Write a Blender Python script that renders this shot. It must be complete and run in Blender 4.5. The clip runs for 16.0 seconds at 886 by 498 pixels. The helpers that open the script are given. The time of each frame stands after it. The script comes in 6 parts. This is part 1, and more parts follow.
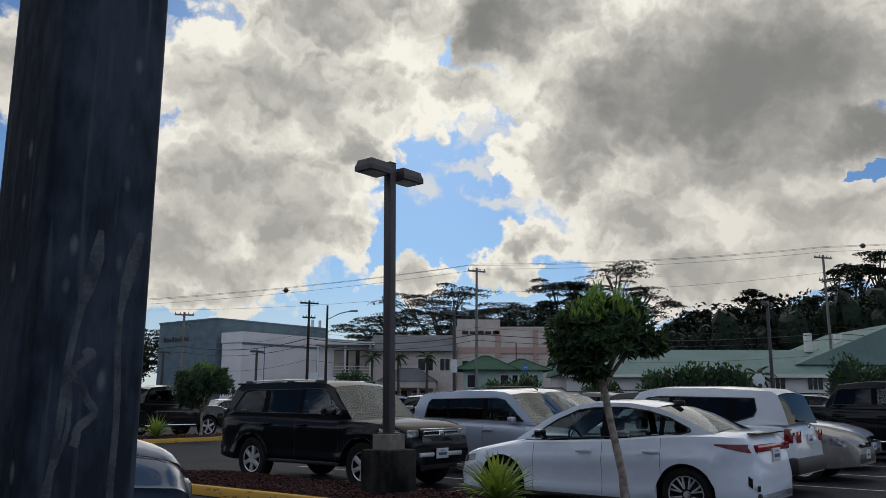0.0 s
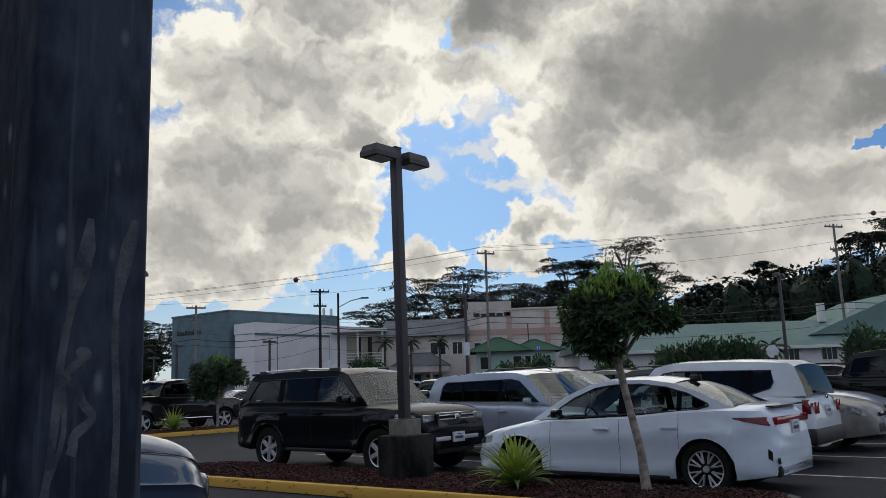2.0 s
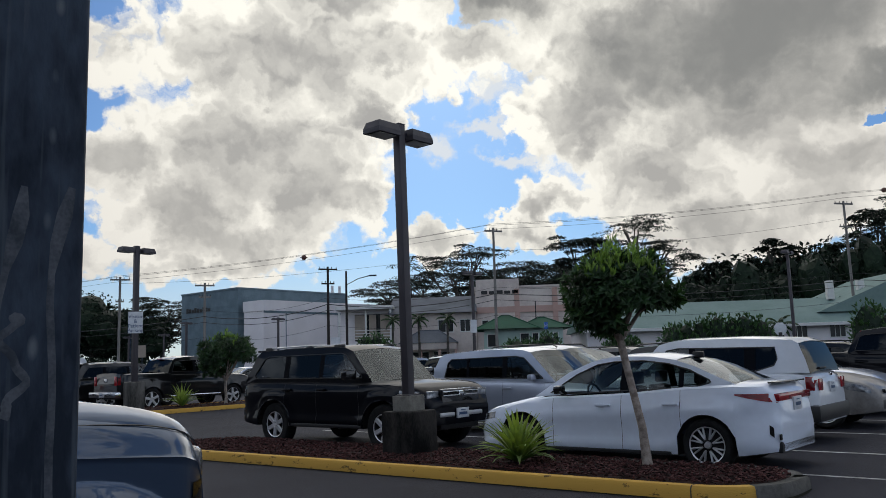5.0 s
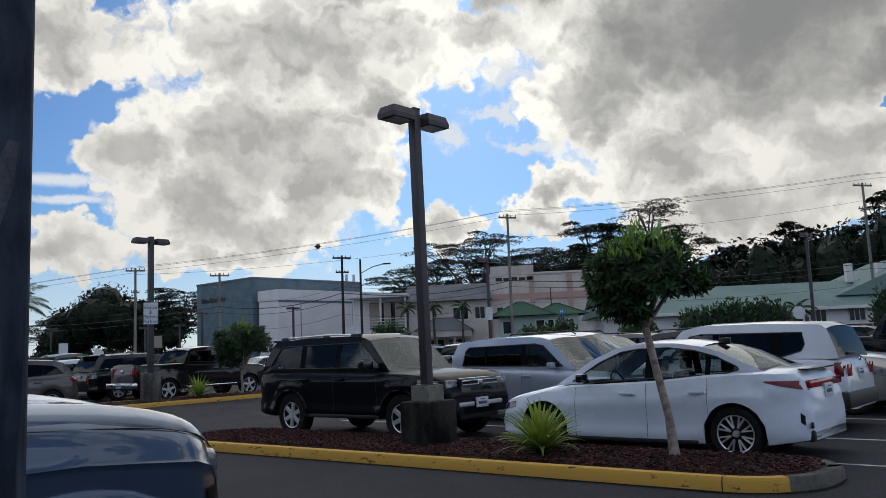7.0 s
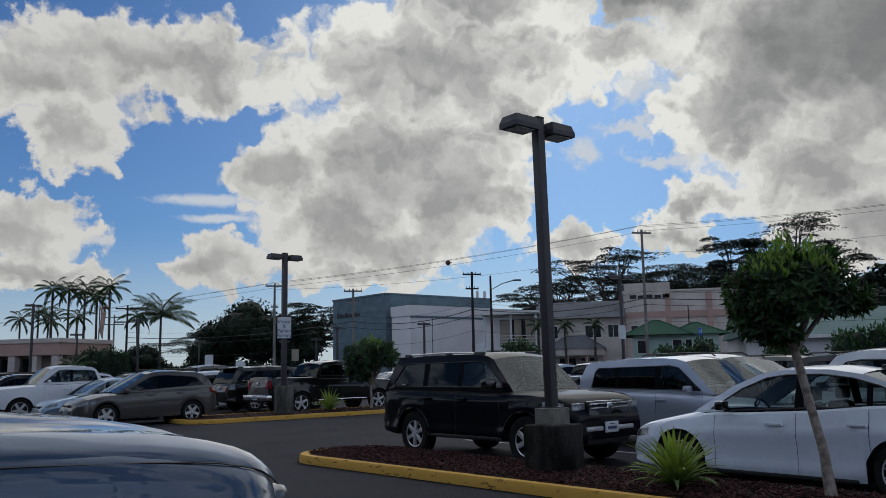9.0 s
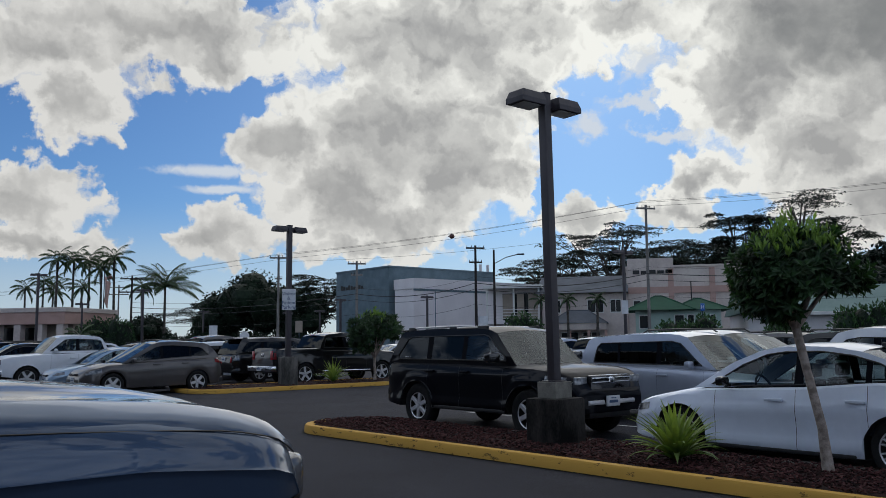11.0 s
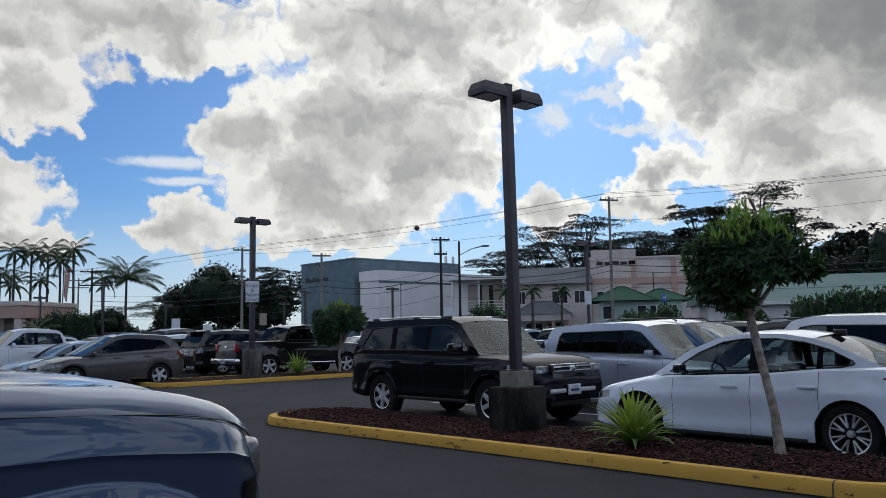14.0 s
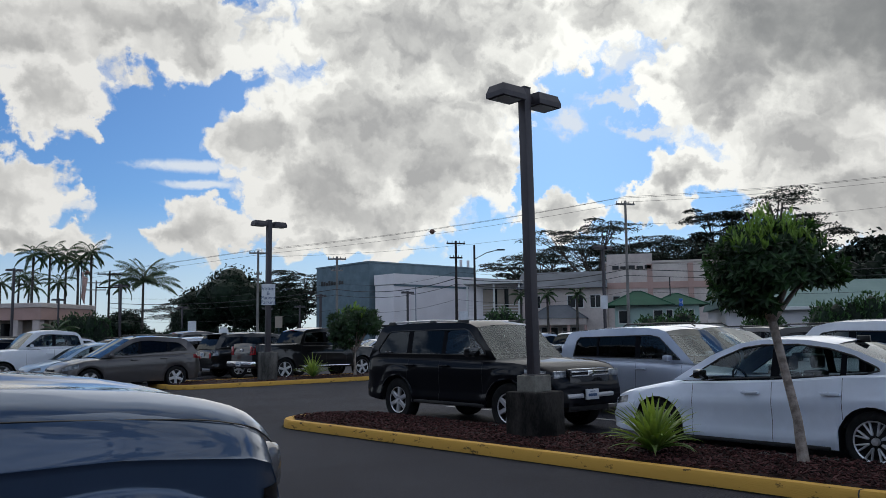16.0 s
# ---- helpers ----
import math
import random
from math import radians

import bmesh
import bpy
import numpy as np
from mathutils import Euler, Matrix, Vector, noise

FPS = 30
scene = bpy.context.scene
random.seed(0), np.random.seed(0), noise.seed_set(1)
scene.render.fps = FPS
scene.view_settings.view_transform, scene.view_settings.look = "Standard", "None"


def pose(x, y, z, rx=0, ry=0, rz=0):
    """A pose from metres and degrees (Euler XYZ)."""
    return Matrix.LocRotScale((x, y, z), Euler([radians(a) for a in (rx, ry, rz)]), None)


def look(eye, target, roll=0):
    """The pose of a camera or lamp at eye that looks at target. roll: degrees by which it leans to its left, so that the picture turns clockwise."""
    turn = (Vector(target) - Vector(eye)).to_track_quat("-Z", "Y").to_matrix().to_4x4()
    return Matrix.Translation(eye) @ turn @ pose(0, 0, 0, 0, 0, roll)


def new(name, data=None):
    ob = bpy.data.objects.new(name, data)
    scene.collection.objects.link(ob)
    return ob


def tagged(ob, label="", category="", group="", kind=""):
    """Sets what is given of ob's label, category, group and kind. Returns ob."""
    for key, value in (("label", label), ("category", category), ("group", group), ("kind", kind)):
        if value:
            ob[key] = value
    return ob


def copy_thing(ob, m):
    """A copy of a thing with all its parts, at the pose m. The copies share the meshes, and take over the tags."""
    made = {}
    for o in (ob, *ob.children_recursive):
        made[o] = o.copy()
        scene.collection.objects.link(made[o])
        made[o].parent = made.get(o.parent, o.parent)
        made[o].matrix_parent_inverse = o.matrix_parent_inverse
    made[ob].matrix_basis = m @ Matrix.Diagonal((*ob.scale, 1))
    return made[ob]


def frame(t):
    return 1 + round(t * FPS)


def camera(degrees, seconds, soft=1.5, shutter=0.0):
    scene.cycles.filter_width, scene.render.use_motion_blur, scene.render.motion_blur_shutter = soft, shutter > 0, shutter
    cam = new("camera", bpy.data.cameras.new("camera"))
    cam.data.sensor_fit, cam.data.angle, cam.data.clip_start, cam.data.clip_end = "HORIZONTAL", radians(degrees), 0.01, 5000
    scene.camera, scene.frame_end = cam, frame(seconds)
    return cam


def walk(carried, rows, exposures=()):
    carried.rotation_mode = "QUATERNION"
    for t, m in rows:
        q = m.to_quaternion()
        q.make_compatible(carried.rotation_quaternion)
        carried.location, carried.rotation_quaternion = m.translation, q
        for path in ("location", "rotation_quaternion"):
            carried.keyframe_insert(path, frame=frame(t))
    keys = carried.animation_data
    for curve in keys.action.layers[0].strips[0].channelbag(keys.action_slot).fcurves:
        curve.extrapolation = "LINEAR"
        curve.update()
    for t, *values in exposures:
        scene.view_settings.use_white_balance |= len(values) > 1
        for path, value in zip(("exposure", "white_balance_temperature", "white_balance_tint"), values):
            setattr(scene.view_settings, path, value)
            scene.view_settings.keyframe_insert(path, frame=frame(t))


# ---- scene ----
cam = camera(57.1, 16.0, soft=0.85)
PATH = [
    (0, (0.122, 0.133, 1.463), (0.072, 2.202, 1.846), 0.2),
    (0.5, (0.113, 0.155, 1.468), (0.071, 2.225, 1.845), -0.5),
    (1, (0.109, 0.169, 1.468), (0.068, 2.241, 1.838), -1.3),
    (1.5, (0.112, 0.179, 1.466), (0.061, 2.251, 1.824), -1.9),
    (2, (0.106, 0.210, 1.470), (0.034, 2.285, 1.812), -1.9),
    (2.5, (0.097, 0.242, 1.476), (-0.002, 2.318, 1.807), -1.9),
    (3, (0.136, 0.218, 1.469), (0.030, 2.295, 1.787), -1.8),
    (3.5, (0.162, 0.211, 1.461), (0.061, 2.290, 1.773), -1.8),
    (4, (0.167, 0.208, 1.460), (0.074, 2.287, 1.770), -1.6),
    (6.5, (0.202, 0.272, 1.451), (0.094, 2.358, 1.701), -2.4),
    (7, (0.106, 0.464, 1.484), (-0.026, 2.549, 1.739), -2.4),
    (7.5, (0.115, 0.632, 1.486), (-0.122, 2.705, 1.754), -2.4),
    (8, (0.183, 0.893, 1.509), (-0.193, 2.942, 1.804), -1.9),
    (8.5, (0.173, 0.945, 1.509), (-0.231, 2.987, 1.816), -1.6),
    (9, (0.172, 0.953, 1.517), (-0.293, 2.981, 1.825), -1.2),
    (11.3, (0.163, 0.860, 1.524), (-0.311, 2.899, 1.737), -0.5),
    (11.5, (0.164, 0.866, 1.486), (-0.307, 2.908, 1.680), -0.4),
    (12, (0.169, 0.830, 1.489), (-0.294, 2.875, 1.668), -0.3),
    (12.5, (0.177, 0.833, 1.489), (-0.276, 2.880, 1.667), -0.5),
    (13, (0.174, 0.842, 1.503), (-0.276, 2.889, 1.686), -0.7),
    (13.5, (0.195, 0.836, 1.502), (-0.247, 2.883, 1.703), -0.8),
    (14, (0.216, 0.818, 1.498), (-0.175, 2.875, 1.716), -1.0),
    (14.5, (0.212, 0.809, 1.500), (-0.143, 2.871, 1.724), -1.1),
    (15, (0.176, 0.848, 1.499), (-0.222, 2.902, 1.720), -0.8),
    (15.5, (0.171, 0.856, 1.502), (-0.250, 2.906, 1.725), -0.7),
    (16, (0.170, 0.872, 1.500), (-0.258, 2.919, 1.728), -0.7),
]
walk(cam, [(t, look(eye, target, roll)) for t, eye, target, roll in PATH],
     exposures=[(0.0, -0.15, 6450, 10), (1.5, -0.12, 6450, 10), (3.0, -0.02, 6400, 10), (6.5, 0.04, 6300, 10), (7.3, 0.04, 6200, 10), (8.0, -0.10, 6100, 10), (9.0, -0.34, 6080, 10), (11.3, -0.08, 6080, 10), (12.0, 0.04, 6080, 10), (16.0, 0.04, 6080, 10)])

# the grid of the car park: s along the stalls, n across them
CA, SA, UNIT = 0.8, 0.6, 1.06
GRID = math.degrees(math.atan2(-SA, CA))


def G(s, n, z=0.0):
    return Vector((UNIT * (CA * s + SA * n), UNIT * (-SA * s + CA * n), z))


# ---- world, sun, exposure ----
SUN_AZ, SUN_EL = 3.0, 30.0      # degrees to the left of +y, and up


def build_world():
    w = bpy.data.worlds.new("sky")
    scene.world = w
    w.use_nodes = True
    nt = w.node_tree
    nt.nodes.clear()
    N = nt.nodes.new
    L = nt.links.new

    def m(op, a, b=None, c=None, clamp=False):
        n = N("ShaderNodeMath")
        n.operation = op
        n.use_clamp = clamp
        for i, q in enumerate((a, b, c)):
            if q is None:
                continue
            if isinstance(q, (int, float)):
                n.inputs[i].default_value = q
            else:
                L(q, n.inputs[i])
        return n.outputs[0]

    def vm(op, a, b=None):
        n = N("ShaderNodeVectorMath")
        n.operation = op
        for i, q in enumerate((a, b)):
            if q is None:
                continue
            if isinstance(q, (tuple, list)):
                n.inputs[i].default_value = q
            else:
                L(q, n.inputs[i])
        return n.outputs["Value"] if op in ("LENGTH", "DOT_PRODUCT", "DISTANCE") else n.outputs[0]

    def smooth(x, a, b, lo=0.0, hi=1.0):
        n = N("ShaderNodeMapRange")
        n.interpolation_type = "SMOOTHSTEP"
        L(x, n.inputs[0])
        n.inputs[1].default_value, n.inputs[2].default_value = a, b
        n.inputs[3].default_value, n.inputs[4].default_value = lo, hi
        return n.outputs[0]

    def fbm(vec, scale, detail, rough=0.55):
        n = N("ShaderNodeTexNoise")
        L(vec, n.inputs["Vector"])
        n.inputs["Scale"].default_value = scale
        n.inputs["Detail"].default_value = detail
        n.inputs["Roughness"].default_value = rough
        return n

    def mix(f, a, b):
        n = N("ShaderNodeMix")
        n.data_type = "RGBA"
        if isinstance(f, (int, float)):
            n.inputs[0].default_value = f
        else:
            L(f, n.inputs[0])
        for i, q in ((6, a), (7, b)):
            if isinstance(q, tuple):
                n.inputs[i].default_value = (*q, 1)
            else:
                L(q, n.inputs[i])
        return n.outputs[2]

    tc = N("ShaderNodeTexCoord")
    d = vm("NORMALIZE", tc.outputs["Generated"])
    sep = N("ShaderNodeSeparateXYZ")
    L(d, sep.inputs[0])
    # azimuth (to the right of +y) and elevation in units of ten degrees
    az = m("MULTIPLY", m("ARCTAN2", sep.outputs[0], sep.outputs[1]), 5.7296)
    el = m("MULTIPLY", m("ARCSINE", sep.outputs[2]), 5.7296)
    cmb = N("ShaderNodeCombineXYZ")
    L(az, cmb.inputs[0])
    L(el, cmb.inputs[1])
    p = cmb.outputs[0]
    # billows: the plane is warped by two octaves of noise
    big = fbm(p, 1.1, 3)
    w1 = vm("MULTIPLY", vm("SUBTRACT", big.outputs["Color"], (0.5, 0.5, 0.5)), (0.45, 0.36, 0.0))
    fine = fbm(p, 3.2, 9, 0.58)
    w2 = vm("MULTIPLY", vm("SUBTRACT", fine.outputs["Color"], (0.5, 0.5, 0.5)), (0.72, 0.60, 0.0))
    q = vm("ADD", vm("ADD", p, w1), w2)

    def blob(a, e, ra, re):
        off = vm("MULTIPLY", vm("SUBTRACT", q, (a, e, 0)), (1 / ra, 1 / re, 0))
        return m("SUBTRACT", 1.0, vm("LENGTH", off))

    def streak(a, e, ra, re):
        thread = vm("ADD", p, vm("MULTIPLY", w2, (0.30, 0.12, 0.0)))
        off = vm("MULTIPLY", vm("SUBTRACT", thread, (a, e, 0)), (1 / ra, 1 / re, 0))
        return m("SUBTRACT", 1.0, vm("LENGTH", off))

    def union(*bs):
        out = bs[0]
        for b in bs[1:]:
            n = N("ShaderNodeMath")
            n.operation = "SMOOTH_MAX"
            L(out, n.inputs[0])
            L(b, n.inputs[1])
            n.inputs[2].default_value = 0.2
            out = n.outputs[0]
        return out

    def cells(vec, scale):
        n = N("ShaderNodeTexVoronoi")
        n.feature = "SMOOTH_F1"
        n.voronoi_dimensions = "2D"
        n.inputs["Scale"].default_value = scale
        n.inputs["Smoothness"].default_value = 0.35
        L(vec, n.inputs["Vector"])
        return n.outputs["Distance"]

    # the towering cloud in the middle
    tower = union(
        blob(-1.29, 2.12, 1.23, 0.52), blob(-1.58, 1.47, 0.91, 0.56), blob(-2.37, 1.36, 0.42, 0.28), blob(-2.10, 1.08, 0.62, 0.34), blob(-1.18, 1.28, 0.50, 0.50),
        blob(-0.86, 1.16, 0.24, 0.22), blob(-1.78, 0.87, 0.80, 0.22), blob(-2.86, 0.77, 0.34, 0.21), blob(-1.90, 0.66, 0.60, 0.13), blob(-0.80, 1.69, 0.26, 0.22),
        blob(-0.95, 2.70, 1.00, 0.50))
    # clouds over the palms
    side = union(
        blob(-3.29, 2.08, 1.10, 0.30), blob(-4.00, 1.84, 0.66, 0.26), blob(-3.84, 1.55, 0.30, 0.28), blob(-4.02, 0.94, 0.40, 0.24), blob(-4.00, 0.66, 0.52, 0.13),
        blob(-0.36, 0.85, 0.32, 0.16))
    # the heavy bank towards the hill
    bank = union(
        blob(0.50, 2.67, 0.80, 0.52), blob(1.75, 2.16, 1.67, 0.90), blob(0.78, 1.71, 0.54, 0.46), blob(1.22, 1.22, 0.66, 0.46), blob(0.47, 1.11, 0.26, 0.20),
        blob(1.85, 1.50, 0.95, 0.40), blob(2.39, 1.12, 0.66, 0.36), blob(0.33, 0.89, 0.28, 0.14), blob(1.67, 0.86, 0.90, 0.26), blob(0.03, 2.13, 0.38, 0.18), blob(3.3, 1.3, 0.8, 0.7))
    cloud = m("ADD", union(tower, side, bank), 0.06)
    cloud = m("SUBTRACT", cloud, smooth(blob(2.70, 1.43, 0.24, 0.10), 0.0, 0.8, 0.0, 0.9))
    # thin streaks
    wisp = union(streak(-2.90, 1.17, 0.50, 0.055), streak(-2.82, 1.05, 0.36, 0.04), blob(-0.31, 1.50, 0.22, 0.12), blob(0.36, 1.42, 0.38, 0.07),
                 blob(0.10, 1.63, 0.28, 0.06), blob(0.12, 1.82, 0.28, 0.14), blob(-0.45, 1.90, 0.3, 0.12))
    # away from the mapped part the sky goes on half covered
    far = fbm(p, 0.62, 8, 0.6)
    out_of = smooth(m("ABSOLUTE", az), 4.4, 5.4)
    out_up = smooth(el, 2.7, 3.3)
    other = m("MULTIPLY", m("SUBTRACT", far.outputs["Fac"], BACK_COVER), 5.0)
    # the bank goes on overhead, before the camera
    other = m("MAXIMUM", other, m("ADD", m("MULTIPLY", blob(0.6, 4.7, 6.5, 3.0), 2.2), m("MULTIPLY", m("SUBTRACT", far.outputs["Fac"], 0.5), 2.0)))
    outside = m("MAXIMUM", out_of, out_up)
    dens = m("ADD", m("MULTIPLY", cloud, m("SUBTRACT", 1.0, outside)), m("MULTIPLY", other, outside))
    det = fbm(q, 4.2, 10, 0.66)
    cell_a, cell_b = cells(q, 2.7), cells(q, 6.8)
    puff = m("ADD", m("MULTIPLY", m("SUBTRACT", 0.45, cell_a), 0.36), m("MULTIPLY", m("SUBTRACT", 0.45, cell_b), 0.20))
    dens = m("ADD", m("ADD", dens, puff), m("MULTIPLY", m("SUBTRACT", det.outputs["Fac"], 0.5), 0.42))
    cover = smooth(dens, 0.0, 0.21)
    thin = m("MULTIPLY", smooth(m("ADD", wisp, m("MULTIPLY", m("SUBTRACT", det.outputs["Fac"], 0.5), 1.3)), 0.0, 0.7), 0.88)
    haze = smooth(el, 1.0, 0.1, 0.0, 0.6)
    # thick cloud is grey, thin cloud and the side near the sun is bright; puffs are lit from above
    sunv = (-math.sin(radians(SUN_AZ)) * math.cos(radians(SUN_EL)), math.cos(radians(SUN_AZ)) * math.cos(radians(SUN_EL)), math.sin(radians(SUN_EL)))
    near = smooth(vm("DOT_PRODUCT", d, sunv), 0.84, 0.995)
    thick = smooth(dens, 0.08, 0.95)
    lump = fbm(vm("ADD", p, w1), 1.5, 10, 0.6)
    above = vm("ADD", q, (0.03, 0.10, 0.0))
    above_fine = vm("ADD", q, (0.012, 0.045, 0.0))
    relief = m("ADD", m("SUBTRACT", cell_a, cells(above, 2.7)), m("MULTIPLY", m("SUBTRACT", cell_b, cells(above_fine, 6.8)), 0.7))
    deep = smooth(dens, 0.25, 0.95, 1.0, 0.40)
    shade = m("ADD", m("MULTIPLY", thick, 0.88), m("MULTIPLY", m("SUBTRACT", lump.outputs["Fac"], 0.5), 1.15))
    shade = m("ADD", shade, m("MULTIPLY", m("MULTIPLY", relief, deep), 0.95), clamp=True)
    lit = mix(near, (0.95, 0.905, 0.815), (1.21, 1.165, 1.03))
    dark = mix(near, (0.51, 0.49, 0.452), (0.485, 0.47, 0.44))
    ccol = mix(shade, lit, dark)
    # the heaviest part of the cloud bank
    heavy = union(blob(1.93, 2.05, 1.55, 0.66), blob(0.18, 2.60, 0.56, 0.44), blob(2.76, 1.66, 0.85, 0.24))
    heavy = smooth(m("ADD", heavy, m("MULTIPLY", m("SUBTRACT", lump.outputs["Fac"], 0.5), 0.9)), -0.15, 0.85, 0.0, 0.95)
    ccol = mix(heavy, ccol, (0.27, 0.27, 0.258))
    # clouds opposite the sun are lit from the front
    back = smooth(vm("DOT_PRODUCT", d, sunv), 0.62, 0.10)
    ccol = mix(back, ccol, mix(shade, (1.08, 1.18, 1.34), (0.50, 0.58, 0.74)))
    # high cloud before the sun lets much more light through
    glow = m("MULTIPLY", smooth(el, 2.8, 4.2), smooth(vm("DOT_PRODUCT", d, sunv), 0.45, 0.92))
    ccol = vm("MULTIPLY", ccol, mix(glow, (1.0, 1.0, 1.0), (2.7, 2.8, 2.95)))
    sky = N("ShaderNodeTexSky")
    sky.sky_type = "NISHITA"
    sky.sun_disc = False
    sky.sun_elevation, sky.sun_rotation = radians(SUN_EL), radians(-SUN_AZ)
    sky.dust_density, sky.ozone_density = 0.6, 2.0
    blue = vm("MULTIPLY", sky.outputs[0], mix(outside, (0.040, 0.062, 0.090), (0.055, 0.068, 0.085)))
    c = mix(haze, blue, (0.80, 0.86, 0.90))
    c = mix(thin, c, (0.88, 0.90, 0.90))
    c = mix(cover, c, ccol)
    bg = N("ShaderNodeBackground")
    L(c, bg.inputs[0])
    bg.inputs[1].default_value = SKY_STRENGTH
    o = N("ShaderNodeOutputWorld")
    L(bg.outputs[0], o.inputs[0])
    return w


SKY_STRENGTH = 0.85
BACK_COVER = 0.47     # share of open sky behind the camera
build_world()
sun = new("sun", bpy.data.lights.new("sun", "SUN"))
sun.data.energy, sun.data.angle, sun.data.color = 0.45, radians(55), (1.0, 0.96, 0.92)
sun.matrix_world = look((0, 0, 50), (50 * math.sin(radians(SUN_AZ)), -50 * math.cos(radians(SUN_AZ)), 50 - 50 * math.tan(radians(SUN_EL))))


# ---- materials ----
def material(name, base, rough=0.6, metal=0.0, second=None, scale=8.0, amount=1.0, bump=0.0, bump_scale=60.0, coat=0.0, island=0.0, stretch=(1, 1, 1), contrast=(0.35, 0.65), spec=0.5):
    mt = bpy.data.materials.new(name)
    mt.use_nodes = True
    nt = mt.node_tree
    b = nt.nodes["Principled BSDF"]
    b.inputs["Base Color"].default_value = (*base, 1)
    b.inputs["Roughness"].default_value = rough
    b.inputs["Metallic"].default_value = metal
    b.inputs["Coat Weight"].default_value = coat
    b.inputs["Coat Roughness"].default_value = 0.03
    b.inputs["Specular IOR Level"].default_value = spec if rough < 0.7 else 0.12
    tc = nt.nodes.new("ShaderNodeTexCoord")
    mp = nt.nodes.new("ShaderNodeMapping")
    mp.inputs["Scale"].default_value = stretch
    nt.links.new(tc.outputs["Object"], mp.inputs[0])
    col = None
    if second:
        n1 = nt.nodes.new("ShaderNodeTexNoise")
        n1.inputs["Scale"].default_value, n1.inputs["Detail"].default_value = scale, 8
        nt.links.new(mp.outputs[0], n1.inputs["Vector"])
        n2 = nt.nodes.new("ShaderNodeTexNoise")
        n2.inputs["Scale"].default_value, n2.inputs["Detail"].default_value = scale * 9, 4
        nt.links.new(mp.outputs[0], n2.inputs["Vector"])
        ad = nt.nodes.new("ShaderNodeMath")
        ad.operation = "MULTIPLY_ADD"
        ad.inputs[1].default_value = 0.35
        nt.links.new(n2.outputs[0], ad.inputs[0])
        nt.links.new(n1.outputs[0], ad.inputs[2])
        mr = nt.nodes.new("ShaderNodeMapRange")
        mr.inputs[1].default_value, mr.inputs[2].default_value = contrast[0] + 0.17, contrast[1] + 0.17
        mr.inputs[4].default_value = amount
        nt.links.new(ad.outputs[0], mr.inputs[0])
        mx = nt.nodes.new("ShaderNodeMix")
        mx.data_type = "RGBA"
        nt.links.new(mr.outputs[0], mx.inputs[0])
        mx.inputs[6].default_value, mx.inputs[7].default_value = (*base, 1), (*second, 1)
        col = mx.outputs[2]
    if island:
        ge = nt.nodes.new("ShaderNodeNewGeometry")
        hs = nt.nodes.new("ShaderNodeHueSaturation")
        mr2 = nt.nodes.new("ShaderNodeMapRange")
        nt.links.new(ge.outputs["Random Per Island"], mr2.inputs[0])
        mr2.inputs[3].default_value, mr2.inputs[4].default_value = 1 - island, 1 + island
        nt.links.new(mr2.outputs[0], hs.inputs["Value"])
        if col:
            nt.links.new(col, hs.inputs["Color"])
        else:
            hs.inputs["Color"].default_value = (*base, 1)
        col = hs.outputs[0]
    if col:
        nt.links.new(col, b.inputs["Base Color"])
    if bump:
        nb = nt.nodes.new("ShaderNodeTexNoise")
        nb.inputs["Scale"].default_value, nb.inputs["Detail"].default_value = bump_scale, 5
        nt.links.new(mp.outputs[0], nb.inputs["Vector"])
        bp = nt.nodes.new("ShaderNodeBump")
        bp.inputs["Strength"].default_value, bp.inputs["Distance"].default_value = min(1, bump), 0.01
        nt.links.new(nb.outputs[0], bp.inputs["Height"])
        nt.links.new(bp.outputs[0], b.inputs["Normal"])
    return mt


def glass_material(name, tint, gloss=0.9):
    mt = bpy.data.materials.new(name)
    mt.use_nodes = True
    nt = mt.node_tree
    nt.nodes.clear()
    t = nt.nodes.new("ShaderNodeBsdfTransparent")
    t.inputs[0].default_value = (*tint, 1)
    g = nt.nodes.new("ShaderNodeBsdfGlossy")
    g.inputs["Roughness"].default_value = 0.0
    g.inputs["Color"].default_value = (gloss * 0.92, gloss * 0.97, gloss, 1)
    f = nt.nodes.new("ShaderNodeFresnel")
    f.inputs[0].default_value = 1.54      # a pane reflects on both of its faces
    m = nt.nodes.new("ShaderNodeMixShader")
    o = nt.nodes.new("ShaderNodeOutputMaterial")
    nt.links.new(f.outputs[0], m.inputs[0])
    nt.links.new(t.outputs[0], m.inputs[1])
    nt.links.new(g.outputs[0], m.inputs[2])
    nt.links.new(m.outputs[0], o.inputs[0])
    return mt


def leaf_material(name, base, second, island=0.35, through_light=0.0):
    mt = material(name, base, 0.5, second=second, scale=2.5, island=island, spec=0.12 if base[1] < 0.06 else 0.35)
    b = mt.node_tree.nodes["Principled BSDF"]
    if through_light:
        nt = mt.node_tree
        tr = nt.nodes.new("ShaderNodeBsdfTranslucent")
        tint = nt.nodes.new("ShaderNodeMix")
        tint.data_type, tint.blend_type = "RGBA", "MULTIPLY"
        tint.inputs[0].default_value = 1.0
        tint.inputs[7].default_value = (1.9, 2.2, 1.0, 1)
        mx = nt.nodes.new("ShaderNodeMixShader")
        mx.inputs[0].default_value = through_light
        nt.links.new(b.inputs["Base Color"].links[0].from_socket, tint.inputs[6])
        nt.links.new(tint.outputs[2], tr.inputs["Color"])
        nt.links.new(b.outputs[0], mx.inputs[1])
        nt.links.new(tr.outputs[0], mx.inputs[2])
        nt.links.new(mx.outputs[0], nt.nodes["Material Output"].inputs[0])
    return mt


